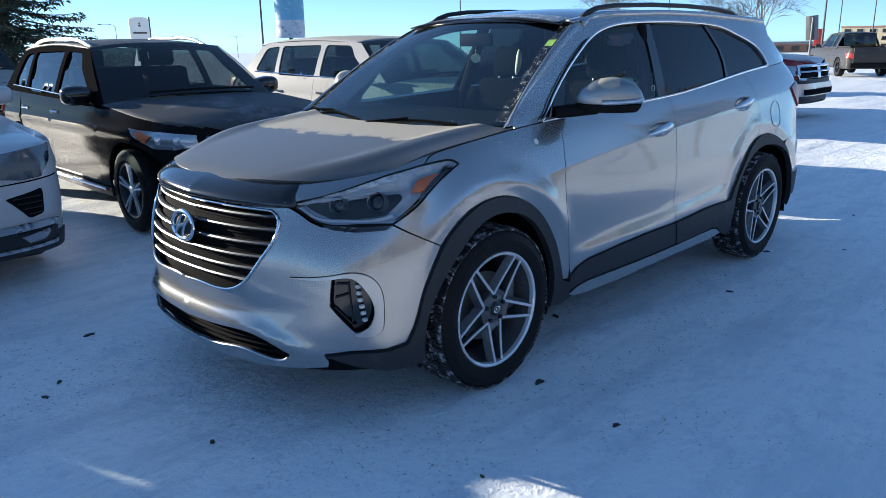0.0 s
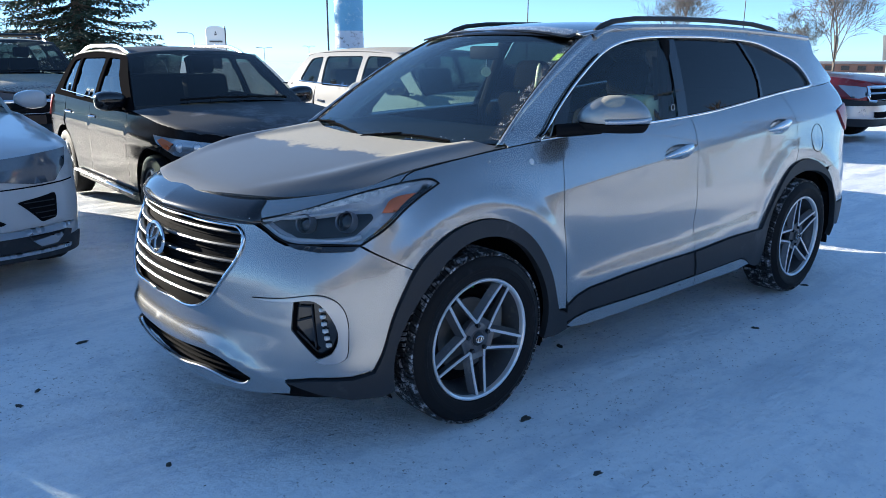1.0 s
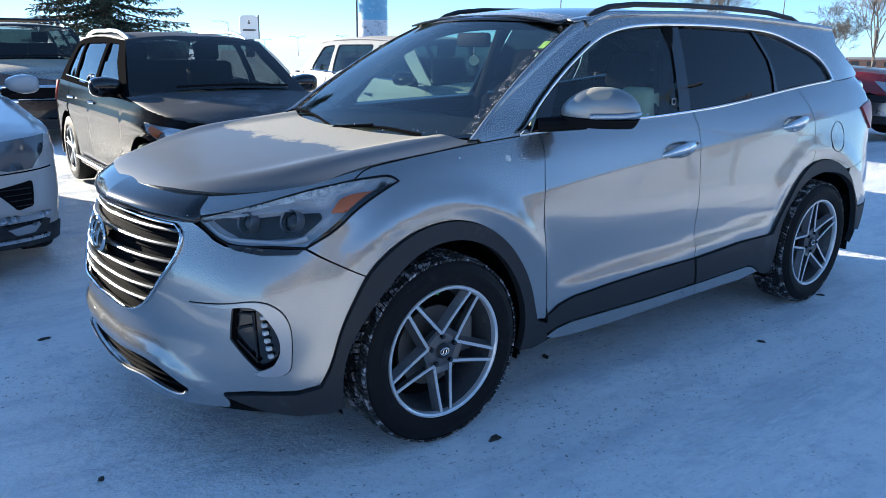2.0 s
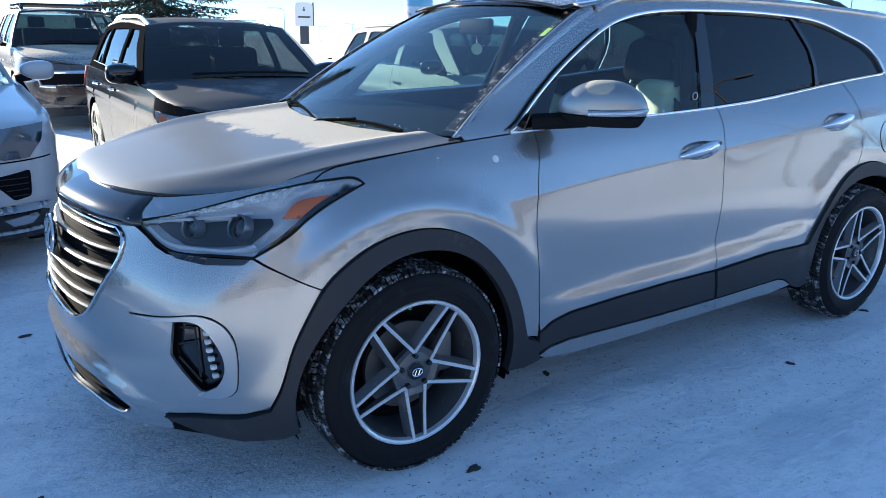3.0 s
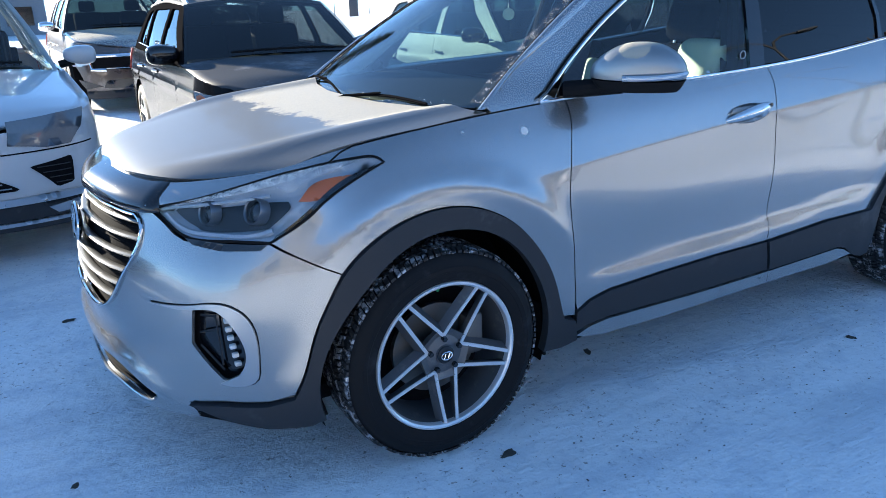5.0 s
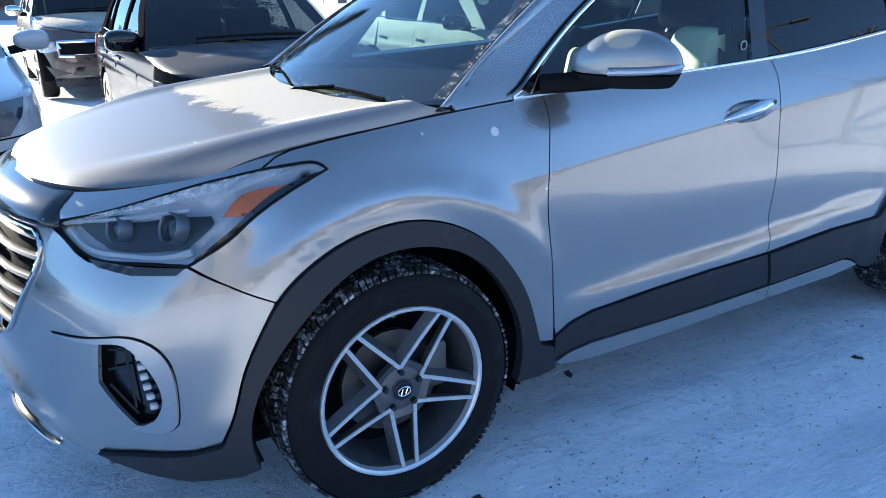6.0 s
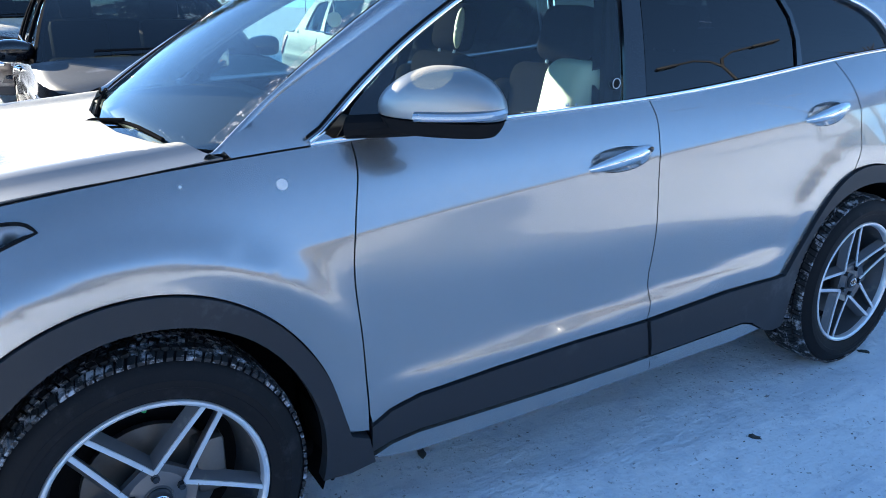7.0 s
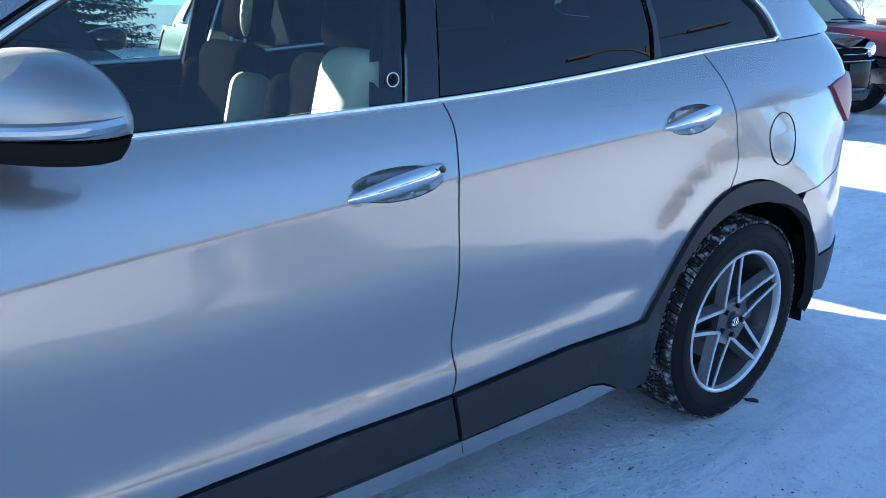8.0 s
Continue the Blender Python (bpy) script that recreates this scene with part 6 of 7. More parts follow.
BG_WHEEL = bg_wheel(ALLOY)
BG_WHEEL_DARK = bg_wheel(GLOSS_BLACK)


FLANKS = {}


def soften(poly, d=0.06):
    """An outline with its corners rounded off."""
    out, n = [], len(poly)
    for i in range(n):
        a, b, c = (np.asarray(poly[k % n], float) for k in (i - 1, i, i + 1))
        la, lc = np.linalg.norm(a - b), np.linalg.norm(c - b)
        p, q = b + (a - b) * min(d / la, 0.4), b + (c - b) * min(d / lc, 0.4)
        out += [tuple(p * (1 - t) ** 2 + 2 * b * t * (1 - t) + q * t * t) for t in (0, 0.25, 0.5, 0.75, 1)]
    return out


def vehicle(name, label, paint, m, L=4.6, W=1.82, H=1.6, base=2.7, over=0.92, hood=0.98, cowl=1.08, belt_z=1.08, wheel_r=0.35, roof_from=1.75, roof_to=4.1, top_paint=None,
            screen_from=1.1, glass=None, rails=True, grille="bars", clear=0.24, bed=None, lamp=(-0.50, -0.06, 0.68, 0.86), dark_lip=True, group="parked cars", wheels=None, category="car", mirror=None, square=2.6, nose=0.9, plain=False, lamp_mat=None, mirror_in=0.0):
    """A parked vehicle: nose at local x = 0, tail at L, standing on z = 0, panels cut from one lofted flank."""
    glass = glass or BG_GLASS
    car_ = thing(name, label, category, group)
    x0, hw = nose, W / 2
    tail = 0.55

    def ztop(x):
        return np.interp(x, (0.0, 0.12, 0.5, screen_from, screen_from + 0.35, L - 0.4, L), (hood - 0.14, hood - 0.05, hood, cowl, belt_z, belt_z + 0.05, belt_z + 0.03))

    def flank(s, z):
        s, z = np.broadcast_arrays(np.asarray(s, float), np.asarray(z, float))
        s, z = s.ravel(), z.ravel()
        q = (z - 0.62) / 0.5
        w = hw * (1 - 0.045 * q ** 2 - 0.03 * np.clip(q, 0, 2) ** 3) + 0.012 * np.exp(-((z - 0.80) / 0.03) ** 2)
        th = np.clip(1 + s / 0.9, 0, 1) * math.pi / 2
        fr = 0.05 * ((z - 0.55) / 0.4) ** 2
        xn = fr + (x0 - fr) * (1 - np.cos(th) ** (2 / square))
        yn = np.sin(th) ** (2 / square)
        side_len = L - x0 - tail
        tt = np.clip((s - side_len) / 0.8, 0, 1) * math.pi / 2
        xt = L - tail + (tail - 0.04 * q ** 2) * np.sin(tt) ** (2 / 3.2)
        yt = np.cos(tt) ** (2 / 3.2)
        x = np.where(s < 0, xn, np.where(s > side_len, xt, x0 + s))
        y = -w * np.where(s < 0, yn, np.where(s > side_len, yt, 1))
        return np.stack([x, y, z], 1)

    side_len = L - x0 - tail
    fx, rx = over - x0, over + base - x0      # axles in s
    ar = wheel_r + 0.05
    arc_f, arc_r = arc(fx, wheel_r, ar, 180, 0, 20), arc(rx, wheel_r, ar, 180, 0, 20)
    lowz = clear + 0.06
    d0, d1, d2 = screen_from + 0.12 - x0, screen_from + 0.12 - x0 + (rx - fx) * 0.42, rx - ar * 0.25
    tp = lambda a, b, n=14: [(s, float(ztop(flank(s, 0.8)[0, 0]))) for s in np.linspace(a, b, n)]
    front = [(-0.9, lowz)] + [(max(-0.88, fx - ar), lowz)] + [p for p in arc_f if p[1] > lowz] + [(fx + ar, lowz), (d0, lowz)] + tp(d0, -0.9, 24)
    kw = dict(step=0.06, thick=0.02, gap=0.003)
    for sd in (1, -1):
        plate("front_body", flank, front, paint, car_, side=sd, **kw)
        plate("front_door", flank, [(d0, lowz), (d1, lowz)] + tp(d1, d0), paint, car_, side=sd, **kw)
        if not bed:
            a2 = [p for p in arc_r if p[1] > lowz and p[0] < d2 + 0.01]
            plate("rear_door", flank, [(d1, lowz), (rx - ar, lowz)] + a2 + tp(d2, d1), paint, car_, side=sd, **kw)
        else:
            d2 = d1 + 0.75
            plate("rear_door", flank, [(d1, lowz), (d2, lowz)] + tp(d2, d1), paint, car_, side=sd, **kw)
        a3 = [p for p in arc_r if p[1] > lowz and p[0] > d2 - 0.01]
        lead = [(d2, lowz), (rx - ar, lowz)] if bed else []
        plate("rear_body", flank, lead + a3 + [(rx + ar, lowz), (side_len + 0.8, lowz)] + tp(side_len + 0.8, d2, 24), paint, car_, side=sd, **kw)
        plate("sill", flank, [(fx + ar, clear), (rx - ar, clear), (rx - ar, lowz + 0.02), (fx + ar, lowz + 0.02)], PLASTIC if dark_lip else paint, car_, side=sd, lift=0.006, step=0.08, thick=0.05, gap=0)
        # lamps
        s0, s1, z0, z1 = lamp
        lp = plate("headlamp", flank, [(s0, z0 + 0.03), (s0 + 0.01, z1 - 0.035), (s0 + (s1 - s0) * 0.5, z1 - 0.012), (s1, z1), (s1 - 0.03, z1 - 0.05), (s0 + (s1 - s0) * 0.6, z0 + 0.005), (s0 + (s1 - s0) * 0.3, z0)], lamp_mat or BG_LAMP, car_, "clear glass headlamp", side=sd, lift=0.012, step=0.05, thick=0.02, gap=0)
        for t in () if plain else (0.25, 0.5):
            p = flank(s0 + (s1 - s0) * t, (z0 + z1) / 2)[0]
            part("lamp_bulb", lathe([(0.0, -0.022), (0.022, -0.020), (0.034, -0.014), (0.038, 0.0)], 20), SATIN, lp).matrix_world = pose(p[0] + 0.005, p[1] * sd, p[2], 0, 0, -90 + 20 * sd)
        if not plain:
            plate("lamp_marker", flank, [(s1 - 0.14, z1 - 0.10), (s1 - 0.05, z1 - 0.04), (s1 - 0.09, z1 - 0.015), (s1 - 0.19, z1 - 0.05)], AMBER, lp, side=sd, lift=0.018, step=0.05, thick=0.008, gap=0)
        plate("tail_lamp", flank, [(side_len + 0.10, 0.82), (side_len + 0.5, 0.80), (side_len + 0.5, 1.02), (side_len + 0.02, 1.04)], RED_LENS, car_, "red tail lamp", side=sd, lift=0.012, step=0.08, thick=0.02, gap=0)
        if not plain:
            plate("fog_pocket", flank, rounded([(-0.62, 0.40, 1), (-0.40, 0.36, 1), (-0.30, 0.50, 1), (-0.46, 0.46)]), GLOSS_BLACK, car_, "black fog lamp pocket", side=sd, lift=0.008, step=0.05, thick=0.02, gap=0)
        for ds in (d1 - 0.22, (d2 - 0.25)):
            p = flank(np.array([ds, ds + 0.17]), np.array([0.90, 0.91]))
            part("door_handle", tube([(p[0, 0], p[0, 1] * sd, p[0, 2]), (p.mean(0)[0], (p.mean(0)[1] - 0.035) * sd, p.mean(0)[2]), (p[1, 0], p[1, 1] * sd, p[1, 2])], 0.013, n=6), CHROME if paint in (BLACK_PAINT, FROST_DARK) else paint, car_)
        mx = screen_from + 0.32
        mb = bmesh.new()
        bmesh.ops.create_uvsphere(mb, u_segments=24, v_segments=14, radius=1)
        for q in mb.verts:
            q.co = [math.copysign(abs(c) ** 0.62, c) for c in q.co]
            q.co.x *= 1.0 if q.co.x < 0 else 0.35
            q.co.z *= 1 - 0.25 * (q.co.y * sd > 0) * abs(q.co.y)
        bmesh.ops.transform(mb, matrix=Matrix.Translation((mx + 0.03, -(hw + 0.11 - mirror_in) * sd, belt_z + 0.075)) @ Matrix.Diagonal((0.095, 0.12, 0.075, 1) if not mirror_in else (0.105, 0.135, 0.085, 1)), verts=mb.verts)
        mr = part("door_mirror", mb, mirror or paint, car_)
        part("mirror_arm", tube([(mx, -(hw - 0.05) * sd, belt_z + 0.01), (mx, -(hw + 0.06) * sd, belt_z + 0.03)], 0.03, n=8), BLACK_TRIM, mr)
    # nose: grille, lower intake, lip
    g0 = lamp[0] - 0.02
    gp = plate("grille", flank, [(-0.9, lamp[2] - 0.06), (g0, lamp[2] - 0.02), (g0 - 0.02, lamp[3] - 0.03), (-0.9, lamp[3] - 0.03)], SHELL, car_, "black grille", both=True, lift=0.008, step=0.06, thick=0.02, gap=0)
    for z in np.linspace(lamp[2] - 0.03, lamp[3] - 0.05, 3 if grille == "bars" else 2):
        p = flank(np.linspace(-0.9, g0 - 0.02, 10), np.full(10, z)) + (-0.016, 0, 0)
        part("grille_bar", tube(both_sides(p), 0.014, n=6, flat=0.5), CHROME, gp, "chrome bar")
    if grille == "frame":
        rim = [(-0.86, lamp[2] - 0.05), (g0, lamp[2] - 0.01), (g0 - 0.02, lamp[3] - 0.03), (-0.9, lamp[3] - 0.02)]
        part("grille_frame", tube(both_sides([tuple(flank(s, z)[0] + (-0.02, 0, 0)) for s, z in dense([(-0.9, lamp[3] - 0.03), (g0, lamp[3] - 0.03), (g0, lamp[2] - 0.04), (-0.9, lamp[2] - 0.06)], 0.08)[:-5]]), 0.03, n=8), CHROME, gp, "thick chrome frame")
    FLANKS[name] = flank
    if not plain:
        plate("lower_intake", flank, [(-0.9, 0.36), (-0.62, 0.38), (-0.66, 0.48), (-0.9, 0.50)], GLOSS_BLACK, car_, "black lower intake", both=True, lift=0.006, step=0.06, thick=0.02, gap=0)
    plate("front_lip", flank, [(-0.9, clear - 0.02), (fx - ar - 0.01, clear - 0.02), (fx - ar - 0.01, lowz + 0.03), (-0.9, lowz + 0.04)], PLASTIC if dark_lip else SATIN, car_, "dark plastic lip" if dark_lip else "chromed bumper", both=True, lift=0.012, step=0.06, thick=0.05, gap=0)
    plate("rear_lip", flank, [(rx + ar + 0.01, clear), (side_len + 0.8, clear), (side_len + 0.8, lowz + 0.04), (rx + ar + 0.01, lowz + 0.04)], PLASTIC, car_, both=True, lift=0.006, step=0.08, thick=0.05, gap=0)
    plate("inner_shell", lambda s, z: flank(s, z) * (0.995, 0.97, 1) + (0.02, 0, 0), [(-0.9, clear)] + [(fx - ar - 0.02, clear)] + arc(fx, wheel_r, ar + 0.02, 180, 0, 16) + [(fx + ar + 0.02, clear), (rx - ar - 0.02, clear)] + arc(rx, wheel_r, ar + 0.02, 180, 0, 16) + [(side_len + 0.8, clear), (side_len + 0.8, 0.80), (-0.9, 0.80)], SHELL, car_, both=True, step=0.1, thick=0.004, gap=0)
    part("underbody", box((L * 0.9, W * 0.82, 0.1), (L / 2, 0, clear + 0.12), 0.03), SHELL, car_)
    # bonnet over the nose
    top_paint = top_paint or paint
    us = np.linspace(0, 1, 16)

    def lid(u, v):
        u, v = u.ravel(), v.ravel()
        xe = screen_from * u ** 0.8
        e = flank(np.interp(xe, np.array([flank(s, 0.85)[0, 0] for s in np.linspace(-0.9, screen_from - x0 + 0.2, 60)]), np.linspace(-0.9, screen_from - x0 + 0.2, 60)), ztop(xe))
        y = e[:, 1] * v
        crown = 0.045 * (1 - np.abs(v) ** 2.5) * ease(0, 0.25, u)
        return np.stack([xe, y, ztop(xe) + crown - 0.004], 1)
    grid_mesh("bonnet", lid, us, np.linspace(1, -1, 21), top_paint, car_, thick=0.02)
    # cabin
    zb, zr = belt_z, H - 0.02
    yb = hw * 0.915

    def cabin(x, z):
        x, z = np.broadcast_arrays(np.asarray(x, float), np.asarray(z, float))
        x, z = x.ravel(), z.ravel()
        t = z - zb
        return np.stack([x, -(yb - 0.30 * t - 0.25 * t * t - 0.02 * ((x - L * 0.55) / (L * 0.4)) ** 2), z], 1)
    rt = roof_to
    zq = H - 0.10
    arch_run = curve_through([(roof_from - 0.05, zr - 0.05), (roof_from + 0.25, zr - 0.012), ((roof_from + rt) / 2, zr), (rt - 0.25, zr - 0.022), (rt + 0.02, zr - 0.07)], 0.09)
    frame = [(screen_from + 0.05, zb - 0.03)] + [tuple(q) for q in arch_run] + [(min(L - 0.12, rt + 0.38) if not bed else rt + 0.1, zb + 0.02), (L * 0.6 if not bed else rt, zb - 0.03)]
    wx0 = screen_from + 0.30
    slope = (roof_from - screen_from) / (zr - zb)
    w1 = x0 + d1
    lo_, hi_ = zb + 0.03, zq + 0.02
    w2 = x0 + d2
    wins = [[(wx0 + 0.05, lo_), (w1 - 0.05, lo_ + 0.01), (w1 - 0.04, hi_), (roof_from + 0.12, hi_ - 0.01), (wx0 + slope * 0.25 + 0.06, zb + 0.28)],
            [(w1 + 0.05, lo_ + 0.01), (w2 - 0.05 if not bed else rt - 0.12, lo_ + 0.02), (w2 + 0.0 if not bed else rt - 0.14, hi_ - 0.01), (w1 + 0.05, hi_)]]
    if not bed:
        wins.append([(w2 + 0.04, lo_ + 0.03), (rt + 0.05, lo_ + 0.07), (rt - 0.10, hi_ - 0.04), (w2 + 0.07, hi_ - 0.01)])
    ends_ = [wins[-1][1], wins[0][0]]
    wins = [soften(w) for w in wins]
    for sd in (1, -1):
        plate("cabin_frame", cabin, frame, MATTE_BLACK if paint is BLACK_PAINT else paint, car_, side=sd, holes=wins, step=0.06, thick=0.03, gap=0)
        for w in wins:
            plate("side_window", cabin, w, glass, car_, "tinted glass", side=sd, lift=-0.012, step=0.12, thick=0.003, gap=0)
        a, b = cabin(wx0, lo_ - 0.01)[0], cabin(ends_[0][0], ends_[0][1] - 0.01)[0]
        part("belt_trim", tube([(a[0], (a[1] - 0.006) * sd, a[2]), (b[0], (b[1] - 0.006) * sd, b[2])], 0.008, n=6), CHROME if paint is not WHITE_PAINT else BLACK_TRIM, car_)
        if rails:
            yr = abs(cabin(2.5, zr - 0.02)[0, 1]) - 0.05
            part("roof_rail", tube(curve_through([(roof_from + 0.1, -yr * sd, zr - 0.03), (roof_from + 0.32, -yr * sd, zr + 0.025), ((roof_from + rt) / 2, -yr * sd, zr + 0.05), (rt - 0.3, -yr * sd, zr + 0.025), (rt - 0.05, -yr * sd, zr - 0.04)], 0.08), 0.018, n=8), SATIN if rails is True else rails, car_, "roof rail")

    def top(u, v):
        u, v = u.ravel(), v.ravel()
        e = np.abs(cabin(u, np.full_like(u, zr - 0.03))[:, 1])
        k = ((u - (roof_from + rt) / 2) / ((rt - roof_from) / 2)) ** 2
        return np.stack([u, v * e, zr + 0.03 - 0.045 * k - 0.04 * np.abs(v) ** 2.5], 1)
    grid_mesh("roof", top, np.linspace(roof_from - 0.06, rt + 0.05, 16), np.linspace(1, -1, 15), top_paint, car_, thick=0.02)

    def screen(u, v):
        u, v = u.ravel(), v.ravel()
        h0 = np.abs(cabin(screen_from + 0.1, zb)[0, 1])
        h1 = np.abs(cabin(roof_from, zr - 0.05)[0, 1])
        xx = (screen_from - 0.10 + 0.16 * u ** 2) * (1 - v) + (roof_from - 0.10 + 0.06 * u ** 2) * v
        return np.stack([xx, u * (h0 * (1 - v) + h1 * v), (cowl + 0.02 - 0.02 * u ** 2) * (1 - v) + (zr + 0.0 - 0.03 * u ** 2) * v + 0.10 * v * (1 - v)], 1)
    grid_mesh("windscreen", screen, np.linspace(1, -1, 18), np.linspace(0, 1, 10), glass, car_, "tinted windscreen")
    part("windscreen_wiper", tube([screen(np.array([u]), np.array([0.05 + 0.03 * (1 - u * u)]))[0] + (-0.02, 0, 0.02) for u in np.linspace(-0.75, 0.55, 9)], 0.01, n=5), BLACK_TRIM, car_)
    part("scuttle", box((0.25, W * 0.8, 0.03), (screen_from + 0.0, 0, cowl - 0.02), 0.01), BLACK_TRIM, car_)
    xr = rt + 0.05
    part("rear_screen", box((0.02, W * 0.68, (zr - zb) * 0.95), (xr + 0.14, 0, (zr + zb) / 2), 0.005, rot=pose(0, 0, 0, 0, -32 if not bed else -10, 0)), glass, car_)
    part("dashboard", box((0.45, W * 0.78, 0.16), (screen_from + 0.5, 0, belt_z - 0.08), 0.05), BLACK_TRIM, car_)
    part("steering_wheel", lathe([(0.18 + 0.014 * math.cos(a), 0.014 * math.sin(a)) for a in np.linspace(0, 2 * math.pi, 7)], 20), BLACK_TRIM, car_).matrix_world = pose(screen_from + 0.80, -0.36, belt_z + 0.02, 0, 0, -90) @ pose(0, 0, 0, 65, 0, 0)
    for y in (-0.37, 0.37):
        st = part("seat", box((0.16, 0.48, 0.7), (screen_from + 1.35, y, belt_z - 0.08), 0.06, rot=pose(0, 0, 0, 0, 12, 0)), BLACK_TRIM, car_)
        part("head_restraint", box((0.10, 0.26, 0.18), (screen_from + 1.46, y, belt_z + 0.36), 0.04), BLACK_TRIM, st)
    if not bed:
        part("rear_bench", box((0.18, W * 0.7, 0.7), (screen_from + 2.25, 0, belt_z - 0.10), 0.06), BLACK_TRIM, car_)
        part("tailgate_lining", box((0.04, W * 0.8, 0.5), (L - 0.25, 0, belt_z - 0.2), 0.02), BLACK_TRIM, car_)
    else:
        part("bed_floor", box((L - rt - 0.25, W * 0.8, 0.05), ((L + rt) / 2, 0, 0.72), 0.01), SHELL, car_)
        part("bed_rail", box((L - rt - 0.15, 0.07, 0.06), ((L + rt) / 2, -hw * 0.90, belt_z + 0.05), 0.02), PLASTIC, car_)
        part("bed_rail", box((L - rt - 0.15, 0.07, 0.06), ((L + rt) / 2, hw * 0.90, belt_z + 0.05), 0.02), PLASTIC, car_)
        part("tailgate", box((0.06, W * 0.78, belt_z - 0.55), (L - 0.02, 0, (belt_z + 0.60) / 2), 0.02), paint, car_)
        part("rear_bumper", box((0.16, W * 0.9, 0.20), (L + 0.02, 0, 0.52), 0.03), BLACK_TRIM if paint is GREY_PAINT else CHROME, car_)
    for ax in (over, over + base):
        for sd in (1, -1):
            k = wheel_r / 0.36
            put_wheel(car_, wheels or BG_WHEEL, pose(ax, -(hw - 0.02) * sd, wheel_r, 0, 0, 0 if sd > 0 else 180) @ Matrix.Diagonal((k, k, k, 1)))
            part("arch_liner", lathe([(ar + 0.02, -(hw - 0.05) * sd), (ar + 0.02, -(hw - 0.32) * sd), (0, -(hw - 0.34) * sd)], 20, at=(ax, 0, wheel_r), a0=radians(-15), a1=radians(195)), SHELL, car_)
    car_.matrix_world = m
    return car_


def facing_south(x, y, yaw=0.0):
    return pose(x, y, float(fall(x, y + 2)), 0, 0, 90 + yaw)


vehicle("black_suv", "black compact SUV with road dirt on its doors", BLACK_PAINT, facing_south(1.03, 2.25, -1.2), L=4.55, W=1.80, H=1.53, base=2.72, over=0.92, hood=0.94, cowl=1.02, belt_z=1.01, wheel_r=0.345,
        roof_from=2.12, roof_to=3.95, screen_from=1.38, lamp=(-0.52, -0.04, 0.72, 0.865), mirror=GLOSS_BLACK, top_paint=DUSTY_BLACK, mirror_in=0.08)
vehicle("white_suv", "white mid-size SUV with frost on its bonnet", WHITE_PAINT, facing_south(-1.55, 2.15, 1.0), L=4.8, W=1.94, H=1.68, base=2.9, over=0.93, hood=0.93, cowl=1.04, belt_z=1.05, wheel_r=0.365,
        roof_from=2.35, roof_to=4.1, screen_from=1.45, lamp=(-0.80, -0.36, 0.70, 0.90), mirror=WHITE_PAINT, square=4.2, nose=0.75, plain=True, lamp_mat=LAMP_SMOKE, glass=CLEAR_GLASS)
vehicle("white_large_suv", "large white SUV with black mirrors and snow on its roof", DIRTY_WHITE, facing_south(4.15, 1.8), L=5.25, W=1.95, H=1.54, base=3.04, over=0.95, hood=0.96, cowl=1.05, belt_z=1.04, wheel_r=0.375,
        roof_from=2.35, roof_to=4.35, screen_from=1.60, top_paint=FROST_WHITE, glass=BG_GLASS, mirror=GLOSS_BLACK, rails=False, square=3.2)
vehicle("brown_large_suv", "large brown SUV with roof rack and dusty bonnet", DARK_PAINT, facing_south(0.85, 9.2), L=5.2, W=2.0, H=1.72, base=3.1, over=0.95, hood=1.05, cowl=1.14, belt_z=1.15, wheel_r=0.39,
        roof_from=2.15, roof_to=4.6, screen_from=1.50, top_paint=FROST_BROWN, mirror=CHROME, rails=GLOSS_BLACK, square=3.2, grille="frame")
vehicle("maroon_pickup", "maroon pickup truck with a large chrome grille", MAROON, facing_south(13.15, 2.3), L=5.8, W=2.0, H=1.85, base=3.57, over=0.98, hood=1.14, cowl=1.22, belt_z=1.22, wheel_r=0.40,
        roof_from=2.45, roof_to=3.75, screen_from=1.75, rails=False, grille="frame", bed=True, clear=0.36, lamp=(-0.52, -0.10, 0.80, 1.02), category="truck", square=4.0, plain=True)
vehicle("grey_pickup", "dark grey pickup truck with black wheels", GREY_PAINT, pose(38.9, 10.7, float(fall(36.5, 9.0)), 0, 0, 216.1), L=5.8, W=2.0, H=1.90, base=3.57, over=0.98, hood=1.16, cowl=1.24, belt_z=1.24, wheel_r=0.41,
        roof_from=2.4, roof_to=3.95, screen_from=1.75, rails=False, grille="frame", bed=True, clear=0.38, lamp=(-0.52, -0.10, 0.80, 1.02), category="truck", wheels=BG_WHEEL_DARK, square=4.0)
vehicle("black_offroader", "black boxy off-road car with wide fenders", BLACK_PAINT, facing_south(9.95, 2.35), L=4.3, W=1.86, H=1.80, base=2.76, over=0.62, hood=1.12, cowl=1.18, belt_z=1.18, wheel_r=0.40,
        roof_from=2.35, roof_to=4.0, screen_from=2.05, rails=False, clear=0.36, lamp=(-0.50, -0.25, 0.85, 1.03), mirror=GLOSS_BLACK, wheels=BG_WHEEL_DARK, square=5.0, nose=0.5)
vehicle("red_suv", "bright red SUV behind the off-road car", RED_PAINT, facing_south(19.4, 7.6), L=4.6, W=1.85, H=1.68, base=2.7, over=0.9, hood=1.0, cowl=1.10, belt_z=1.10, wheel_r=0.36,
        roof_from=2.1, roof_to=3.95, screen_from=1.38)
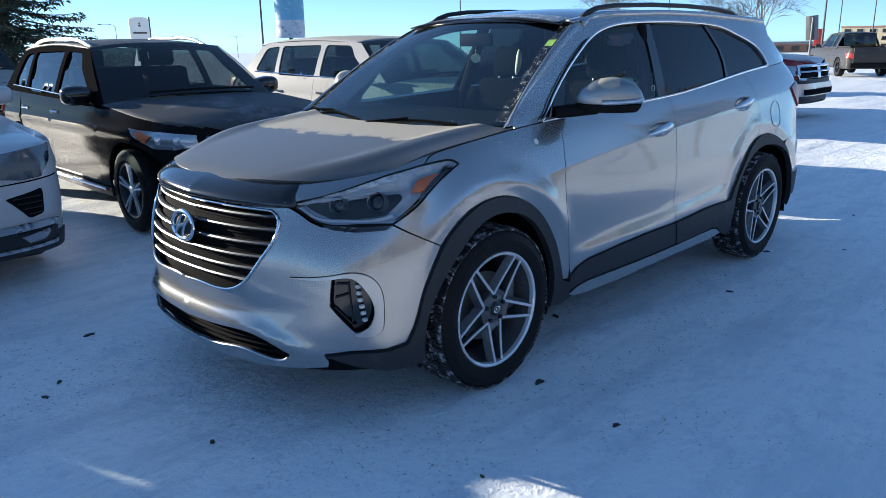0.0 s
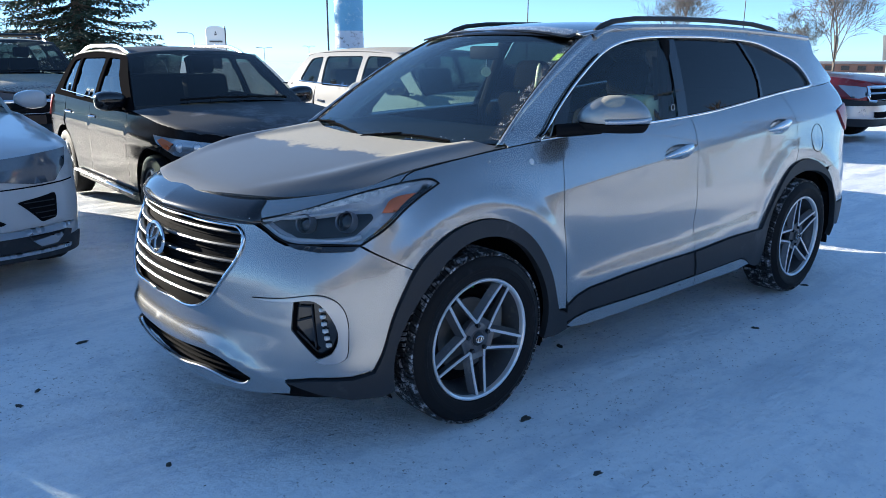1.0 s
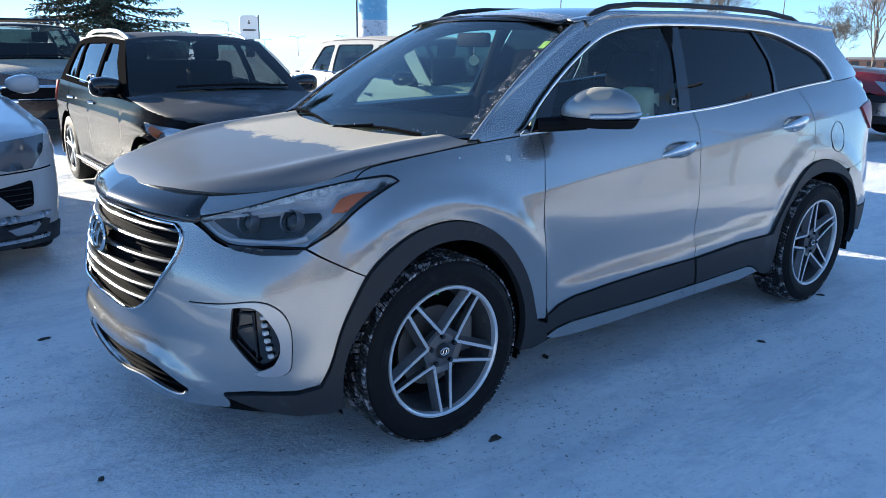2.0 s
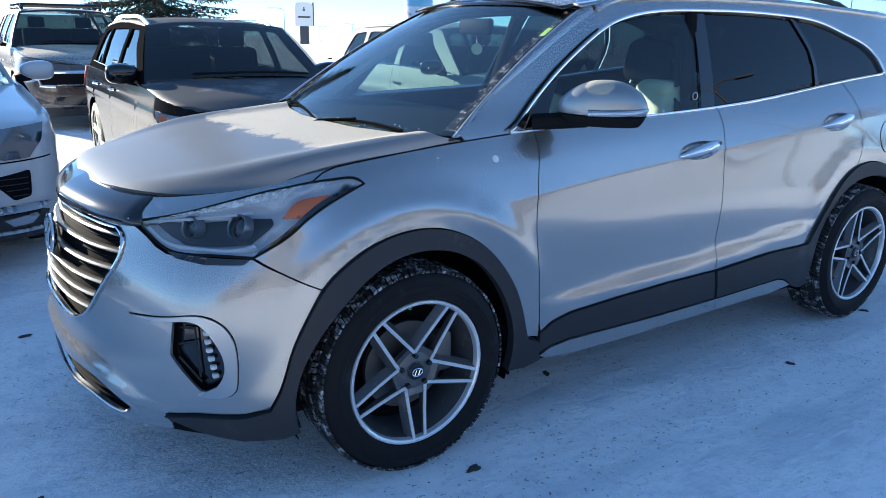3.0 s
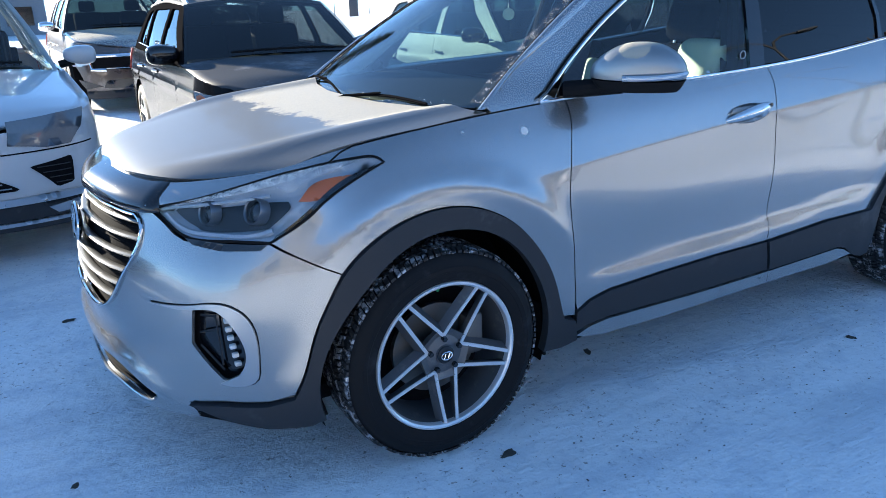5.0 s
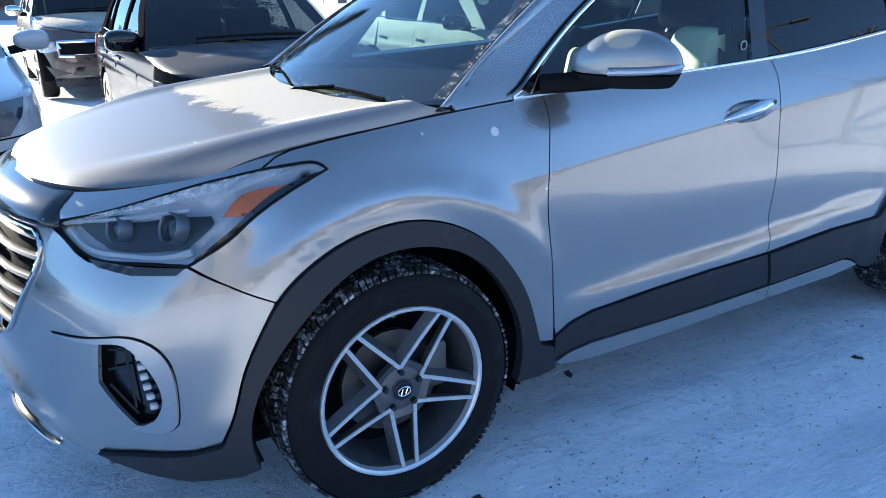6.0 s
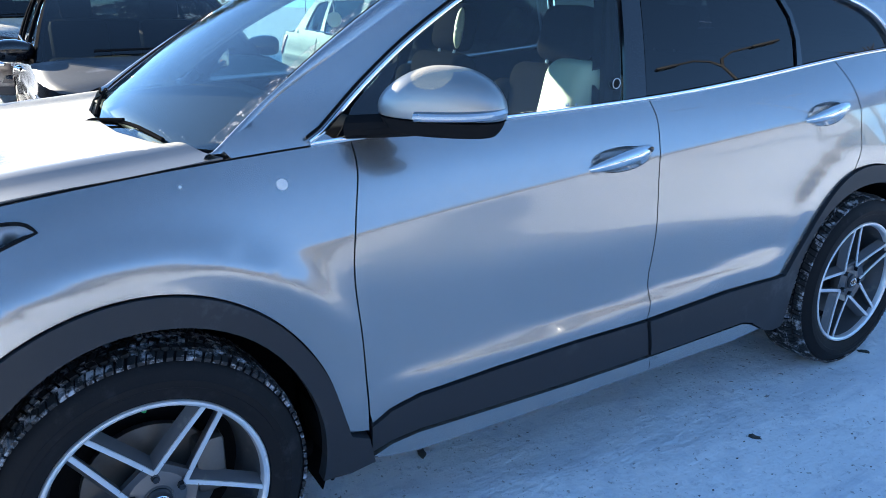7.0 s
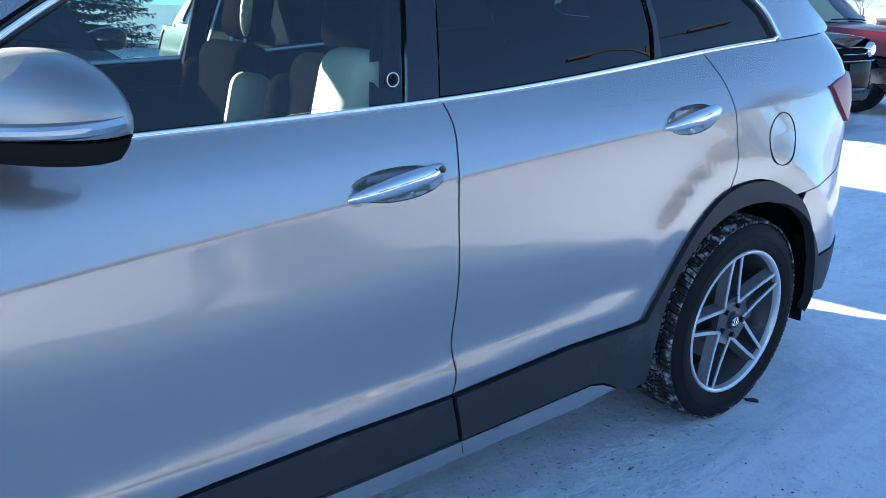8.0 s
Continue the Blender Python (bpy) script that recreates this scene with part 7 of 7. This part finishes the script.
vehicle("grey_sedan", "dark grey sedan parked in the snowy row", GREY_PAINT, facing_south(-7.1, 2.2, 0.6), L=4.7, W=1.82, H=1.46, base=2.75, over=0.9, hood=0.84, cowl=0.95, belt_z=0.96, wheel_r=0.33,
        roof_from=2.2, roof_to=3.4, screen_from=1.45, lamp=(-0.52, -0.06, 0.62, 0.76), rails=False, clear=0.2)
# added out of view; its shadow trims the sunlit patches on the snow
vehicle("silver_crossover", "pale silver crossover added out of view in the snowy row", SATIN_PAINT, facing_south(-4.08, 2.3), glass=CLEAR_GLASS, L=4.5, W=1.84, H=1.64, base=2.66, over=0.9, hood=0.98, cowl=1.06, belt_z=1.06, wheel_r=0.35,
        roof_from=2.05, roof_to=3.9, screen_from=1.38)
vehicle("blue_pickup", "dark blue pickup truck parked in the snowy row", BLUE_PAINT, facing_south(-10.1, 2.3), L=5.8, W=2.0, H=1.88, base=3.57, over=0.98, hood=1.14, cowl=1.22, belt_z=1.22, wheel_r=0.40,
        roof_from=2.45, roof_to=3.75, screen_from=1.75, rails=False, grille="frame", bed=True, clear=0.36, lamp=(-0.52, -0.10, 0.80, 1.02), category="truck", square=4.0)
for ob in BG_WHEEL + BG_WHEEL_DARK:
    bpy.data.objects.remove(ob)
# fenders and lamps of the off-road car; rack of the large brown one
off = bpy.data.objects["black_offroader"]
for sd in (1, -1):
    part("wide_fender", lathe([(0.47, -1.02 * sd), (0.49, -0.90 * sd), (0.49, -0.72 * sd), (0.45, -0.72 * sd)], 24, at=(0.62, 0, 0.42), a0=radians(10), a1=radians(172)), PLASTIC, off, "wide dark plastic fender")
    part("round_lamp", lathe([(0, -0.05), (0.06, -0.045), (0.09, -0.02), (0.095, 0.02)], 24), CHROME, off, "round headlamp").matrix_world = off.matrix_world @ pose(0.02, -0.55 * sd, 0.95, 0, 0, -90)
    part("fender_marker", box((0.03, 0.03, 0.05), (0.25, -1.0 * sd, 0.80), 0.01), AMBER, off).matrix_world = off.matrix_world
rack = bpy.data.objects["brown_large_suv"]
for x in (2.6, 3.1, 3.6, 4.1):
    part("roof_rack_bar", tube([(x, -0.62, 1.79), (x, 0.62, 1.79)], 0.022, n=8), GLOSS_BLACK, rack)
    part("rack_foot", box((0.06, 0.05, 0.09), (x, 0.60, 1.745), 0.01), GLOSS_BLACK, rack)
    part("rack_foot", box((0.06, 0.05, 0.09), (x, -0.60, 1.745), 0.01), GLOSS_BLACK, rack)
# bright sill strip of the black SUV
bs, fl = bpy.data.objects["black_suv"], FLANKS["black_suv"]
for sd in (1, -1):
    p = fl(np.linspace(0.42, 2.30, 12), np.full(12, 0.315))
    part("sill_strip", tube([(q[0], (q[1] - 0.035) * sd, q[2]) for q in p], 0.022, n=8, flat=0.6), SATIN, bs, "bright metal sill strip").matrix_world = bs.matrix_world.copy()
# lower front of the white SUV: corner intakes, chrome strip, fog lamps, pale lip
ws_, fl = bpy.data.objects["white_suv"], FLANKS["white_suv"]
turn_ = ws_.matrix_world.copy()


def late(ob, m):
    ob.matrix_world = m
    return ob


for sd in (1, -1):
    late(plate("corner_intake", fl, [(-0.745, 0.592), (-0.735, 0.600), (-0.56, 0.632), (-0.545, 0.628), (-0.540, 0.60), (-0.548, 0.485), (-0.56, 0.472), (-0.635, 0.458), (-0.65, 0.463)], SHELL, ws_, "black mesh corner intake", side=sd, lift=0.004, step=0.04, thick=0.03, gap=0), turn_)
    for k in range(4):
        p = fl(np.linspace((-0.72, -0.70, -0.675, -0.65)[k], -0.56, 6), np.full(6, 0.59 - 0.035 * k)) + (-0.010, 0, 0)
        late(part("intake_slat", tube([(q[0], q[1] * sd, q[2]) for q in p], 0.006, n=5, flat=0.6), PLASTIC, ws_), turn_)
    late(plate("fog_lamp", fl, [(-0.70, 0.345), (-0.53, 0.372), (-0.515, 0.35), (-0.56, 0.308), (-0.66, 0.302)], BG_LAMP, ws_, "clear fog lamp", side=sd, lift=0.020, step=0.04, thick=0.02, gap=0), turn_)
late(plate("lower_intake", fl, [(-0.9, 0.575), (-0.865, 0.572), (-0.79, 0.475), (-0.80, 0.465), (-0.9, 0.465)], SHELL, ws_, "black lower intake", both=True, lift=0.005, step=0.04, thick=0.03, gap=0), turn_)
for z_, s_ in ((0.545, -0.85), (0.515, -0.83), (0.485, -0.81)):
    p = fl(np.linspace(-0.9, s_, 6), np.full(6, z_)) + (-0.012, 0, 0)
    late(part("intake_bar", tube(both_sides(p), 0.007, n=6, flat=0.6), SATIN, ws_, "pale bar"), turn_)
late(plate("lower_band", fl, [(-0.9, 0.28), (-0.45, 0.29), (-0.42, 0.37), (-0.50, 0.39), (-0.9, 0.37)], PLASTIC, ws_, "dark grey lower bumper", both=True, lift=0.012, step=0.05, thick=0.02, gap=0), turn_)
late(plate("chrome_strip", fl, [(-0.9, 0.38), (-0.50, 0.392), (-0.42, 0.43), (-0.60, 0.432), (-0.9, 0.42)], SATIN, ws_, "chrome strip", both=True, lift=0.030, step=0.04, thick=0.02, gap=0), turn_)
late(plate("bumper_lip", fl, [(-0.9, 0.255), (-0.45, 0.262), (-0.44, 0.285), (-0.9, 0.278)], SATIN, ws_, "pale metal lip", both=True, lift=0.026, step=0.04, thick=0.02, gap=0), turn_)
late(plate("bonnet_seam", fl, [(-0.82, 0.675), (-0.34, 0.695), (-0.34, 0.703), (-0.82, 0.683)], SHELL, ws_, side=1, lift=0.003, step=0.04, thick=0.01, gap=0), turn_)
# chrome bumper, black apron and crossed grille of the maroon pickup
tr, fl = bpy.data.objects["maroon_pickup"], FLANKS["maroon_pickup"]
turn_ = tr.matrix_world.copy()
late(plate("bumper_apron", fl, [(-0.9, 0.66), (-0.05, 0.66), (-0.02, 0.80), (-0.50, 0.76), (-0.9, 0.74)], PLASTIC, tr, "black plastic apron", both=True, lift=0.03, step=0.06, thick=0.03, gap=0), turn_)
bump_ = late(plate("front_bumper", fl, [(-0.9, 0.44), (-0.03, 0.46), (0.02, 0.60), (-0.04, 0.67), (-0.9, 0.67)], SATIN, tr, "chrome bumper", both=True, lift=0.055, step=0.05, thick=0.05, gap=0, bulge=0.03), turn_)
late(plate("bumper_opening", fl, [(-0.9, 0.47), (-0.64, 0.47), (-0.60, 0.57), (-0.9, 0.57)], SHELL, tr, "dark bumper opening", both=True, lift=0.094, step=0.06, thick=0.01, gap=0), turn_)
late(plate("air_dam", fl, [(-0.9, 0.30), (-0.12, 0.32), (-0.05, 0.44), (-0.9, 0.44)], PLASTIC, tr, "black air dam", both=True, lift=0.02, step=0.06, thick=0.03, gap=0), turn_)
p = fl(np.full(6, -0.9), np.linspace(0.76, 1.02, 6)) + (-0.028, 0, 0)
late(part("grille_cross", tube([tuple(q) for q in p], 0.05, n=8, flat=0.5, up=(1, 0, 0)), CHROME, tr, "thick chrome bar"), turn_)
p = fl(np.linspace(-0.9, -0.54, 8), np.full(8, 0.89)) + (-0.026, 0, 0)
late(part("grille_cross", tube(both_sides(p), 0.045, n=8, flat=0.5), CHROME, tr, "thick chrome bar"), turn_)
# the row across the lane, facing this one
for kind_, x_, y_ in (("silver_crossover", -5.6, -15.2), ("grey_sedan", -2.7, -15.0), ("white_large_suv", 0.4, -15.4), ("black_suv", 3.4, -15.0), ("grey_sedan", 6.3, -15.1), ("white_suv", 9.2, -15.3), ("silver_crossover", 12.2, -15.0)):
    copy_thing(bpy.data.objects[kind_], pose(x_, y_, 0, 0, 0, -90))


# ---- poles, signs, trees, buildings ----
STEEL = material("dark_steel", (0.07, 0.072, 0.078), 0.6, 0.0, 0.15, 3.0, 60.0)
BARK = material("bark", (0.10, 0.075, 0.055), 0.85, 0.0, 0.3, 6.0, 60.0, 0.3)
NEEDLES = material("spruce_needles", (0.022, 0.042, 0.024), 0.7, 0.0, 0.4, 2.0, 20.0, per_object=0.1)
SIGN_TAN = material("cream_sign", (0.82, 0.78, 0.70), 0.6, 0.0, 0.05, 2.0, 30.0)
SIGN_GREY = material("grey_sign_back", (0.20, 0.205, 0.21), 0.5, 0.4, 0.1, 3.0, 30.0)
SIGN_INK = material("dark_ink", (0.10, 0.08, 0.07), 0.6, 0.0, 0.1, 5.0, 30.0)
BANNER_BLUE = material("blue_print", (0.16, 0.42, 0.60), 0.55, 0.0, 0.25, 3.0, 30.0, dirt=(0.55, 0.68, 0.72), dirt_at=0.60, dirt_scale=3.5)
BANNER_PALE = material("pale_print", (0.55, 0.62, 0.68), 0.55, 0.0, 0.2, 3.0, 30.0, dirt=(0.12, 0.13, 0.12), dirt_at=0.6, dirt_scale=9.0)


def ray_place(dx, dy, d, eye=(-2.0, -3.0)):
    k = d / math.hypot(dx, dy)
    return eye[0] + dx * k, eye[1] + dy * k


def street_lamp(x, y, h, arms=2, lean=0.0, reach=1.6):
    t = thing("street_lamp", "tall grey steel street lamp with curved arm", "lamp", "street lamps", pose(x, y, float(fall(x, y)), 0, 0, lean))
    part("pole", tube([(0, 0, 0), (0, 0, h * 0.5), (0, 0, h * 0.93)], 0.08, n=8, taper=lambda k: 1 - 0.45 * k), STEEL, t)
    for a in range(arms):
        s = 1 if a == 0 else -1
        part("arm", tube([(0, 0, h * 0.92), (s * reach * 0.15, 0, h * 0.97), (s * reach * 0.5, 0, h), (s * reach, 0, h)], 0.05, n=6), STEEL, t)
        part("lamp_head", box((0.7, 0.25, 0.12), (s * (reach + 0.3), 0, h - 0.03), 0.04), STEEL, t)
    return t


for dx, dy, d, h, arms, lean in ((0.387, 0.922, 150, 6.3, 1, 150), (0.462, 0.887, 200, 4.7, 2, 20), (0.510, 0.860, 200, 5.2, 2, 30), (0.425, 0.905, 220, 4.2, 2, 25), (0.946, 0.323, 55, 6.0, 1, 140), (0.726, 0.688, 70, 7.5, 1, 120)):
    street_lamp(*ray_place(dx, dy, d), h, arms, lean, 2.2)
for dx, dy, d, h in ((0.531, 0.847, 42, 13.0), (0.9615, 0.2747, 75, 14.0), (0.9518, 0.3069, 80, 13.0), (0.877, 0.48, 80, 12)):
    x, y = ray_place(dx, dy, d)
    p = thing("light_mast", "tall slim dark steel mast", "mast", "masts", pose(x, y, float(fall(x, y))))
    part("pole", tube([(0, 0, 0), (0, 0, h)], 0.055, n=8, taper=lambda k: 1 - 0.4 * k), STEEL, p)
    part("foot", lathe([(0.0, 0.0), (0.25, 0.0), (0.25, 0.3), (0.12, 0.35)], 12), STEEL, p).matrix_world = pose(x, y, float(fall(x, y)), 90, 0, 0)

# tan roadside sign
x, y = ray_place(0.4105, 0.912, 110)
sg = thing("roadside_sign", "tan roadside sign with a rounded top and dark edge", "sign", "", pose(x, y, float(fall(x, y)) + 1.0, 0, 0, -20) @ Matrix.Scale(1.4, 4))
part("sign_post", box((0.9, 0.3, 1.7), (0, 0, 0.35), 0.05), STEEL, sg)
bm = bmesh.new()
rim = [(-0.875, 1.2), (0.875, 1.2), (0.875, 3.05)] + [(0.875 * math.cos(a) ** 0.6 * (1 if a < 1.571 else -1) if math.cos(a) > 0 else -0.875 * abs(math.cos(a)) ** 0.6, 3.05 + 0.42 * math.sin(a)) for a in np.linspace(0.12, math.pi - 0.12, 15)] + [(-0.875, 3.05)]
face = bm.faces.new([bm.verts.new((px_, -0.15, pz_)) for px_, pz_ in rim])
ext = bmesh.ops.extrude_face_region(bm, geom=[face])
bmesh.ops.translate(bm, vec=(0, 0.30, 0), verts=[q for q in ext["geom"] if isinstance(q, bmesh.types.BMVert)])
part("sign_board", bm, SIGN_TAN, sg)
part("sign_edge", box((0.14, 0.36, 2.25), (0.90, 0.02, 2.35), 0.05), SIGN_INK, sg)
for z, w in ((2.05, 1.2), (2.7, 0.22), (2.9, 0.12)):
    part("sign_bar", box((w, 0.02, 0.16), (0, -0.16, z), 0.005), SIGN_INK, sg)
# upright advertising banner on a round post
x, y = ray_place(0.5535, 0.8325, 21.5)
bn = thing("advertising_banner", "upright blue and white advertising banner on a pole", "banner", "", pose(x, y, float(fall(x, y))))
part("pole", tube([(0, 0, 0), (0, 0, 3.8)], 0.05, n=10), STEEL, bn)
b1 = part("banner_lower", lathe([(0.0, 1.66), (0.385, 1.66), (0.385, 2.12), (0, 2.12)], 32), BANNER_PALE, bn)
b2 = part("banner_upper", lathe([(0.0, 2.12), (0.385, 2.12), (0.385, 3.7), (0, 3.7)], 32), BANNER_BLUE, bn)
for b in (b1, b2):
    b.matrix_world = pose(x, y, float(fall(x, y)), 90, 0, 0)
for k, (z, w) in enumerate(((2.55, 0.34), (2.40, 0.44), (2.27, 0.36), (2.82, 0.2))):
    c = part("print_bar", lathe([(0.388, z), (0.388, z + 0.07)], 12, a0=radians(205), a1=radians(205 + w * 140)), WHITE_MARK, bn)
    c.matrix_world = pose(x, y, float(fall(x, y)), 90, 0, 0)
# small parking sign
x, y = ray_place(0.9409, 0.3387, 24)
ps = thing("parking_sign", "small grey parking sign on a thin post", "sign", "", pose(x, y, float(fall(x, y)), 0, 0, 10))
part("post", tube([(0, 0, 0), (0, 0, 2.1)], 0.03, n=8), SIGN_GREY, ps)
pl = part("sign_plate", box((0.02, 0.33, 0.66), (0, 0, 1.82), 0.01, rot=pose(0, 0, 0, -6, 0, 0)), SIGN_GREY, ps)
part("sign_stripe", box((0.006, 0.12, 0.64), (-0.0135, 0, 1.82), 0.002, rot=pose(0, 0, 0, -6, 0, 0)), STEEL, pl)


# spruce: trunk, whorls of drooping limbs, needles as many small blades
def spruce(x, y, h, r, seed):
    rng = random.Random(seed)
    t = thing("spruce_tree", "dark green spruce with drooping limbs", "tree", "spruces", pose(x, y, float(fall(x, y))))
    part("trunk", tube([(0, 0, 0), (0, 0, h * 0.5), (0, 0, h)], 0.22, n=8, taper=lambda k: 1 - 0.9 * k), BARK, t)
    limbs = bmesh.new()
    V, F = [], []
    z = 0.5
    while z < h - 0.2:
        k = z / h
        reach = r * (1 - k) ** 0.85 + 0.15
        for _ in range(rng.randint(10, 13)):
            a = rng.uniform(0, 2 * math.pi)
            L = reach * rng.uniform(0.65, 1.12)
            tip = rng.uniform(-0.1, 0.25)
            pts = []
            for u in np.linspace(0, 1, 6):
                pts.append(Vector((math.cos(a) * L * u, math.sin(a) * L * u, z - 0.45 * L * u * (1 - 0.55 * u) * 0.8 + tip * u * u)))
            tube(pts, 0.03, limbs, n=4, taper=lambda q: 1 - 0.8 * q)
            side = Vector((-math.sin(a), math.cos(a), 0))
            for u in np.linspace(0.15, 1, max(5, int(L * 7))):
                i = min(4, int(u * 5))
                p = pts[i].lerp(pts[i + 1], u * 5 - i) if i < 5 else pts[5]
                for sgn in (-1, 1):
                    ln = (0.16 + 0.34 * L * (1 - u) * 0.5) * rng.uniform(0.7, 1.3)
                    d = (side * sgn + Vector((math.cos(a), math.sin(a), 0)) * rng.uniform(0.3, 0.9) + Vector((0, 0, rng.uniform(-0.5, 0.1)))).normalized()
                    for m_ in range(4):
                        q = p + d * ln * (m_ / 4) + Vector((rng.uniform(-.05, .05), rng.uniform(-.05, .05), rng.uniform(-.06, .03)))
                        dd = (d + Vector((rng.uniform(-.6, .6), rng.uniform(-.6, .6), rng.uniform(-.7, .2)))).normalized() * rng.uniform(0.08, 0.17)
                        w = dd.cross(Vector((rng.uniform(-1, 1), rng.uniform(-1, 1), 1))).normalized() * rng.uniform(0.018, 0.04)
                        b0 = len(V)
                        V += [q - w, q + w, q + dd + w * 0.3, q + dd - w * 0.3]
                        F.append((b0, b0 + 1, b0 + 2, b0 + 3))
        z += rng.uniform(0.22, 0.34)
    part("limb", limbs, BARK, t)["kind"] = "stuff"
    mesh_object("foliage", V, F, NEEDLES, t, "dark green needles", False)["kind"] = "stuff"
    return t


spruce(*ray_place(0.268, 0.962, 27), 9.5, 3.0, 3)


def bare_tree(x, y, h, seed, mat=BARK, twig=0.010, trunk=0.09):
    rng = random.Random(seed)
    t = thing("bare_tree", "bare deciduous tree with thin twigs", "tree", "bare trees", pose(x, y, float(fall(x, y))))
    bm = bmesh.new()
    part("trunk", tube([(0, 0, 0), (0.03, 0, h * 0.2), (0.0, 0.02, h * 0.36)], trunk, n=8, taper=lambda k: 1 - 0.3 * k), mat, t)

    def grow(p, d, L, r, depth):
        pts = [p]
        for _ in range(4):
            d = (d + Vector((rng.uniform(-.18, .18), rng.uniform(-.18, .18), rng.uniform(-.05, .12)))).normalized()
            pts.append(pts[-1] + d * L / 4)
        tube(pts, max(r, twig), bm, n=5 if depth < 2 else 3, taper=lambda k: 1 - 0.4 * k)
        if depth >= 4:
            return
        for k in range(rng.randint(4, 5) if depth else 7):
            u = rng.uniform(0.35, 1.0)
            q = pts[min(4, int(u * 4))]
            ang = rng.uniform(0, 2 * math.pi)
            o = d.orthogonal().normalized()
            o = Matrix.Rotation(ang, 3, d) @ o
            grow(q, (d + o * rng.uniform(0.5, 1.0)).normalized(), L * rng.uniform(0.5, 0.72), r * 0.6, depth + 1)
    for k in range(4):
        a = rng.uniform(0, 6.28)
        grow(Vector((0, 0, h * (0.18 + 0.05 * k))), Vector((math.cos(a) * 0.45, math.sin(a) * 0.45, 1)).normalized(), h * 0.36, trunk * 0.36, 0)
    part("crown", bm, mat, t, "thin bare twigs")
    return t


TWIG = material("pale_twigs", (0.12, 0.10, 0.085), 0.8, 0.0, 0.2, 4.0, 40.0)
bare_tree(*ray_place(0.921, 0.389, 27), 6.2, 5, TWIG, 0.0045, 0.05)
bare_tree(*ray_place(0.84, 0.542, 34), 6.5, 8, TWIG, 0.005, 0.05)
bare_tree(*ray_place(0.905, 0.425, 60), 6.0, 9, TWIG, 0.008, 0.06)
bare_tree(20.5, -10.5, 7.6, 11, TWIG, 0.03, 0.14)
street_lamp(15.7, -9.5, 8.5, 2, 20, 1.2)


# buildings along the skyline
def building(name, label, x, y, turn, w, d, h, wall, storeys, bays, trim, roof_h=0.5):
    b = thing(name, label, "building", "", pose(x, y, float(fall(x, y)), 0, 0, turn))
    part("wall", box((w, d, h), (0, 0, h / 2)), wall, b)
    part("roof", box((w + 0.6, d + 0.6, roof_h), (0, 0, h + roof_h / 2), 0.1), trim, b)
    pane = box((w / bays * 0.5, 0.2, h / storeys * 0.5))
    pm = bpy.data.meshes.new("window")
    pane.to_mesh(pm)
    pane.free()
    pm.materials.append(GLOSS_BLACK)
    for s in range(storeys):
        for k in range(bays):
            o = new("window", pm)
            o.parent = b
            o.location = (-w / 2 + w / bays * (k + 0.5), -d / 2 - 0.02, h / storeys * (s + 0.52))
    return b


CREAM_WALL = material("cream_stucco", (0.58, 0.48, 0.33), 0.8, 0.0, 0.1, 0.3, 6.0)
BRICK_WALL = material("brown_brick", (0.26, 0.14, 0.10), 0.8, 0.0, 0.2, 0.4, 8.0)
RED_WALL = material("red_panel", (0.50, 0.05, 0.04), 0.5, 0.0, 0.15, 0.4, 8.0)
BROWN_WALL = material("brown_panel", (0.085, 0.075, 0.068), 0.7, 0.0, 0.2, 0.3, 6.0)
GREY_WALL = material("grey_panel", (0.22, 0.22, 0.23), 0.7, 0.0, 0.15, 0.3, 6.0)
x, y = ray_place(0.986, 0.168, 330)
building("hotel", "cream three-storey hotel with dark windows", x, y, -80.4, 90, 16, 7.8, CREAM_WALL, 3, 22, BRICK_WALL)
x, y = ray_place(0.935, 0.354, 200)
building("brick_shop", "low brown brick shop row", x, y, -70, 26, 12, 1.9, BRICK_WALL, 1, 8, GREY_WALL)
x, y = ray_place(0.9455, 0.3256, 90)
py = thing("pylon_sign", "narrow red upright sign by the road", "sign", "", pose(x, y, float(fall(x, y)), 0, 0, -70))
part("post", box((0.3, 0.2, 1.4), (0, 0, 0.7), 0.02), STEEL, py)
part("sign_board", box((0.95, 0.3, 1.7), (0, 0, 2.2), 0.05), RED_WALL, py)
x, y = ray_place(0.976, 0.216, 110)
building("red_store", "low red panelled store front", x, y, -77, 9, 8, 2.9, RED_WALL, 1, 3, GREY_WALL)
x, y = ray_place(0.0, 1.0, 70)
building("grey_workshop", "low grey workshop with a flat roof", x - 2, y, 0, 14, 10, 2.6, GREY_WALL, 1, 4, GREY_WALL)
building("dealership", "long low brown dealership hall", 6, -46, 180, 120, 16, 7.0, BROWN_WALL, 1, 7, GREY_WALL)
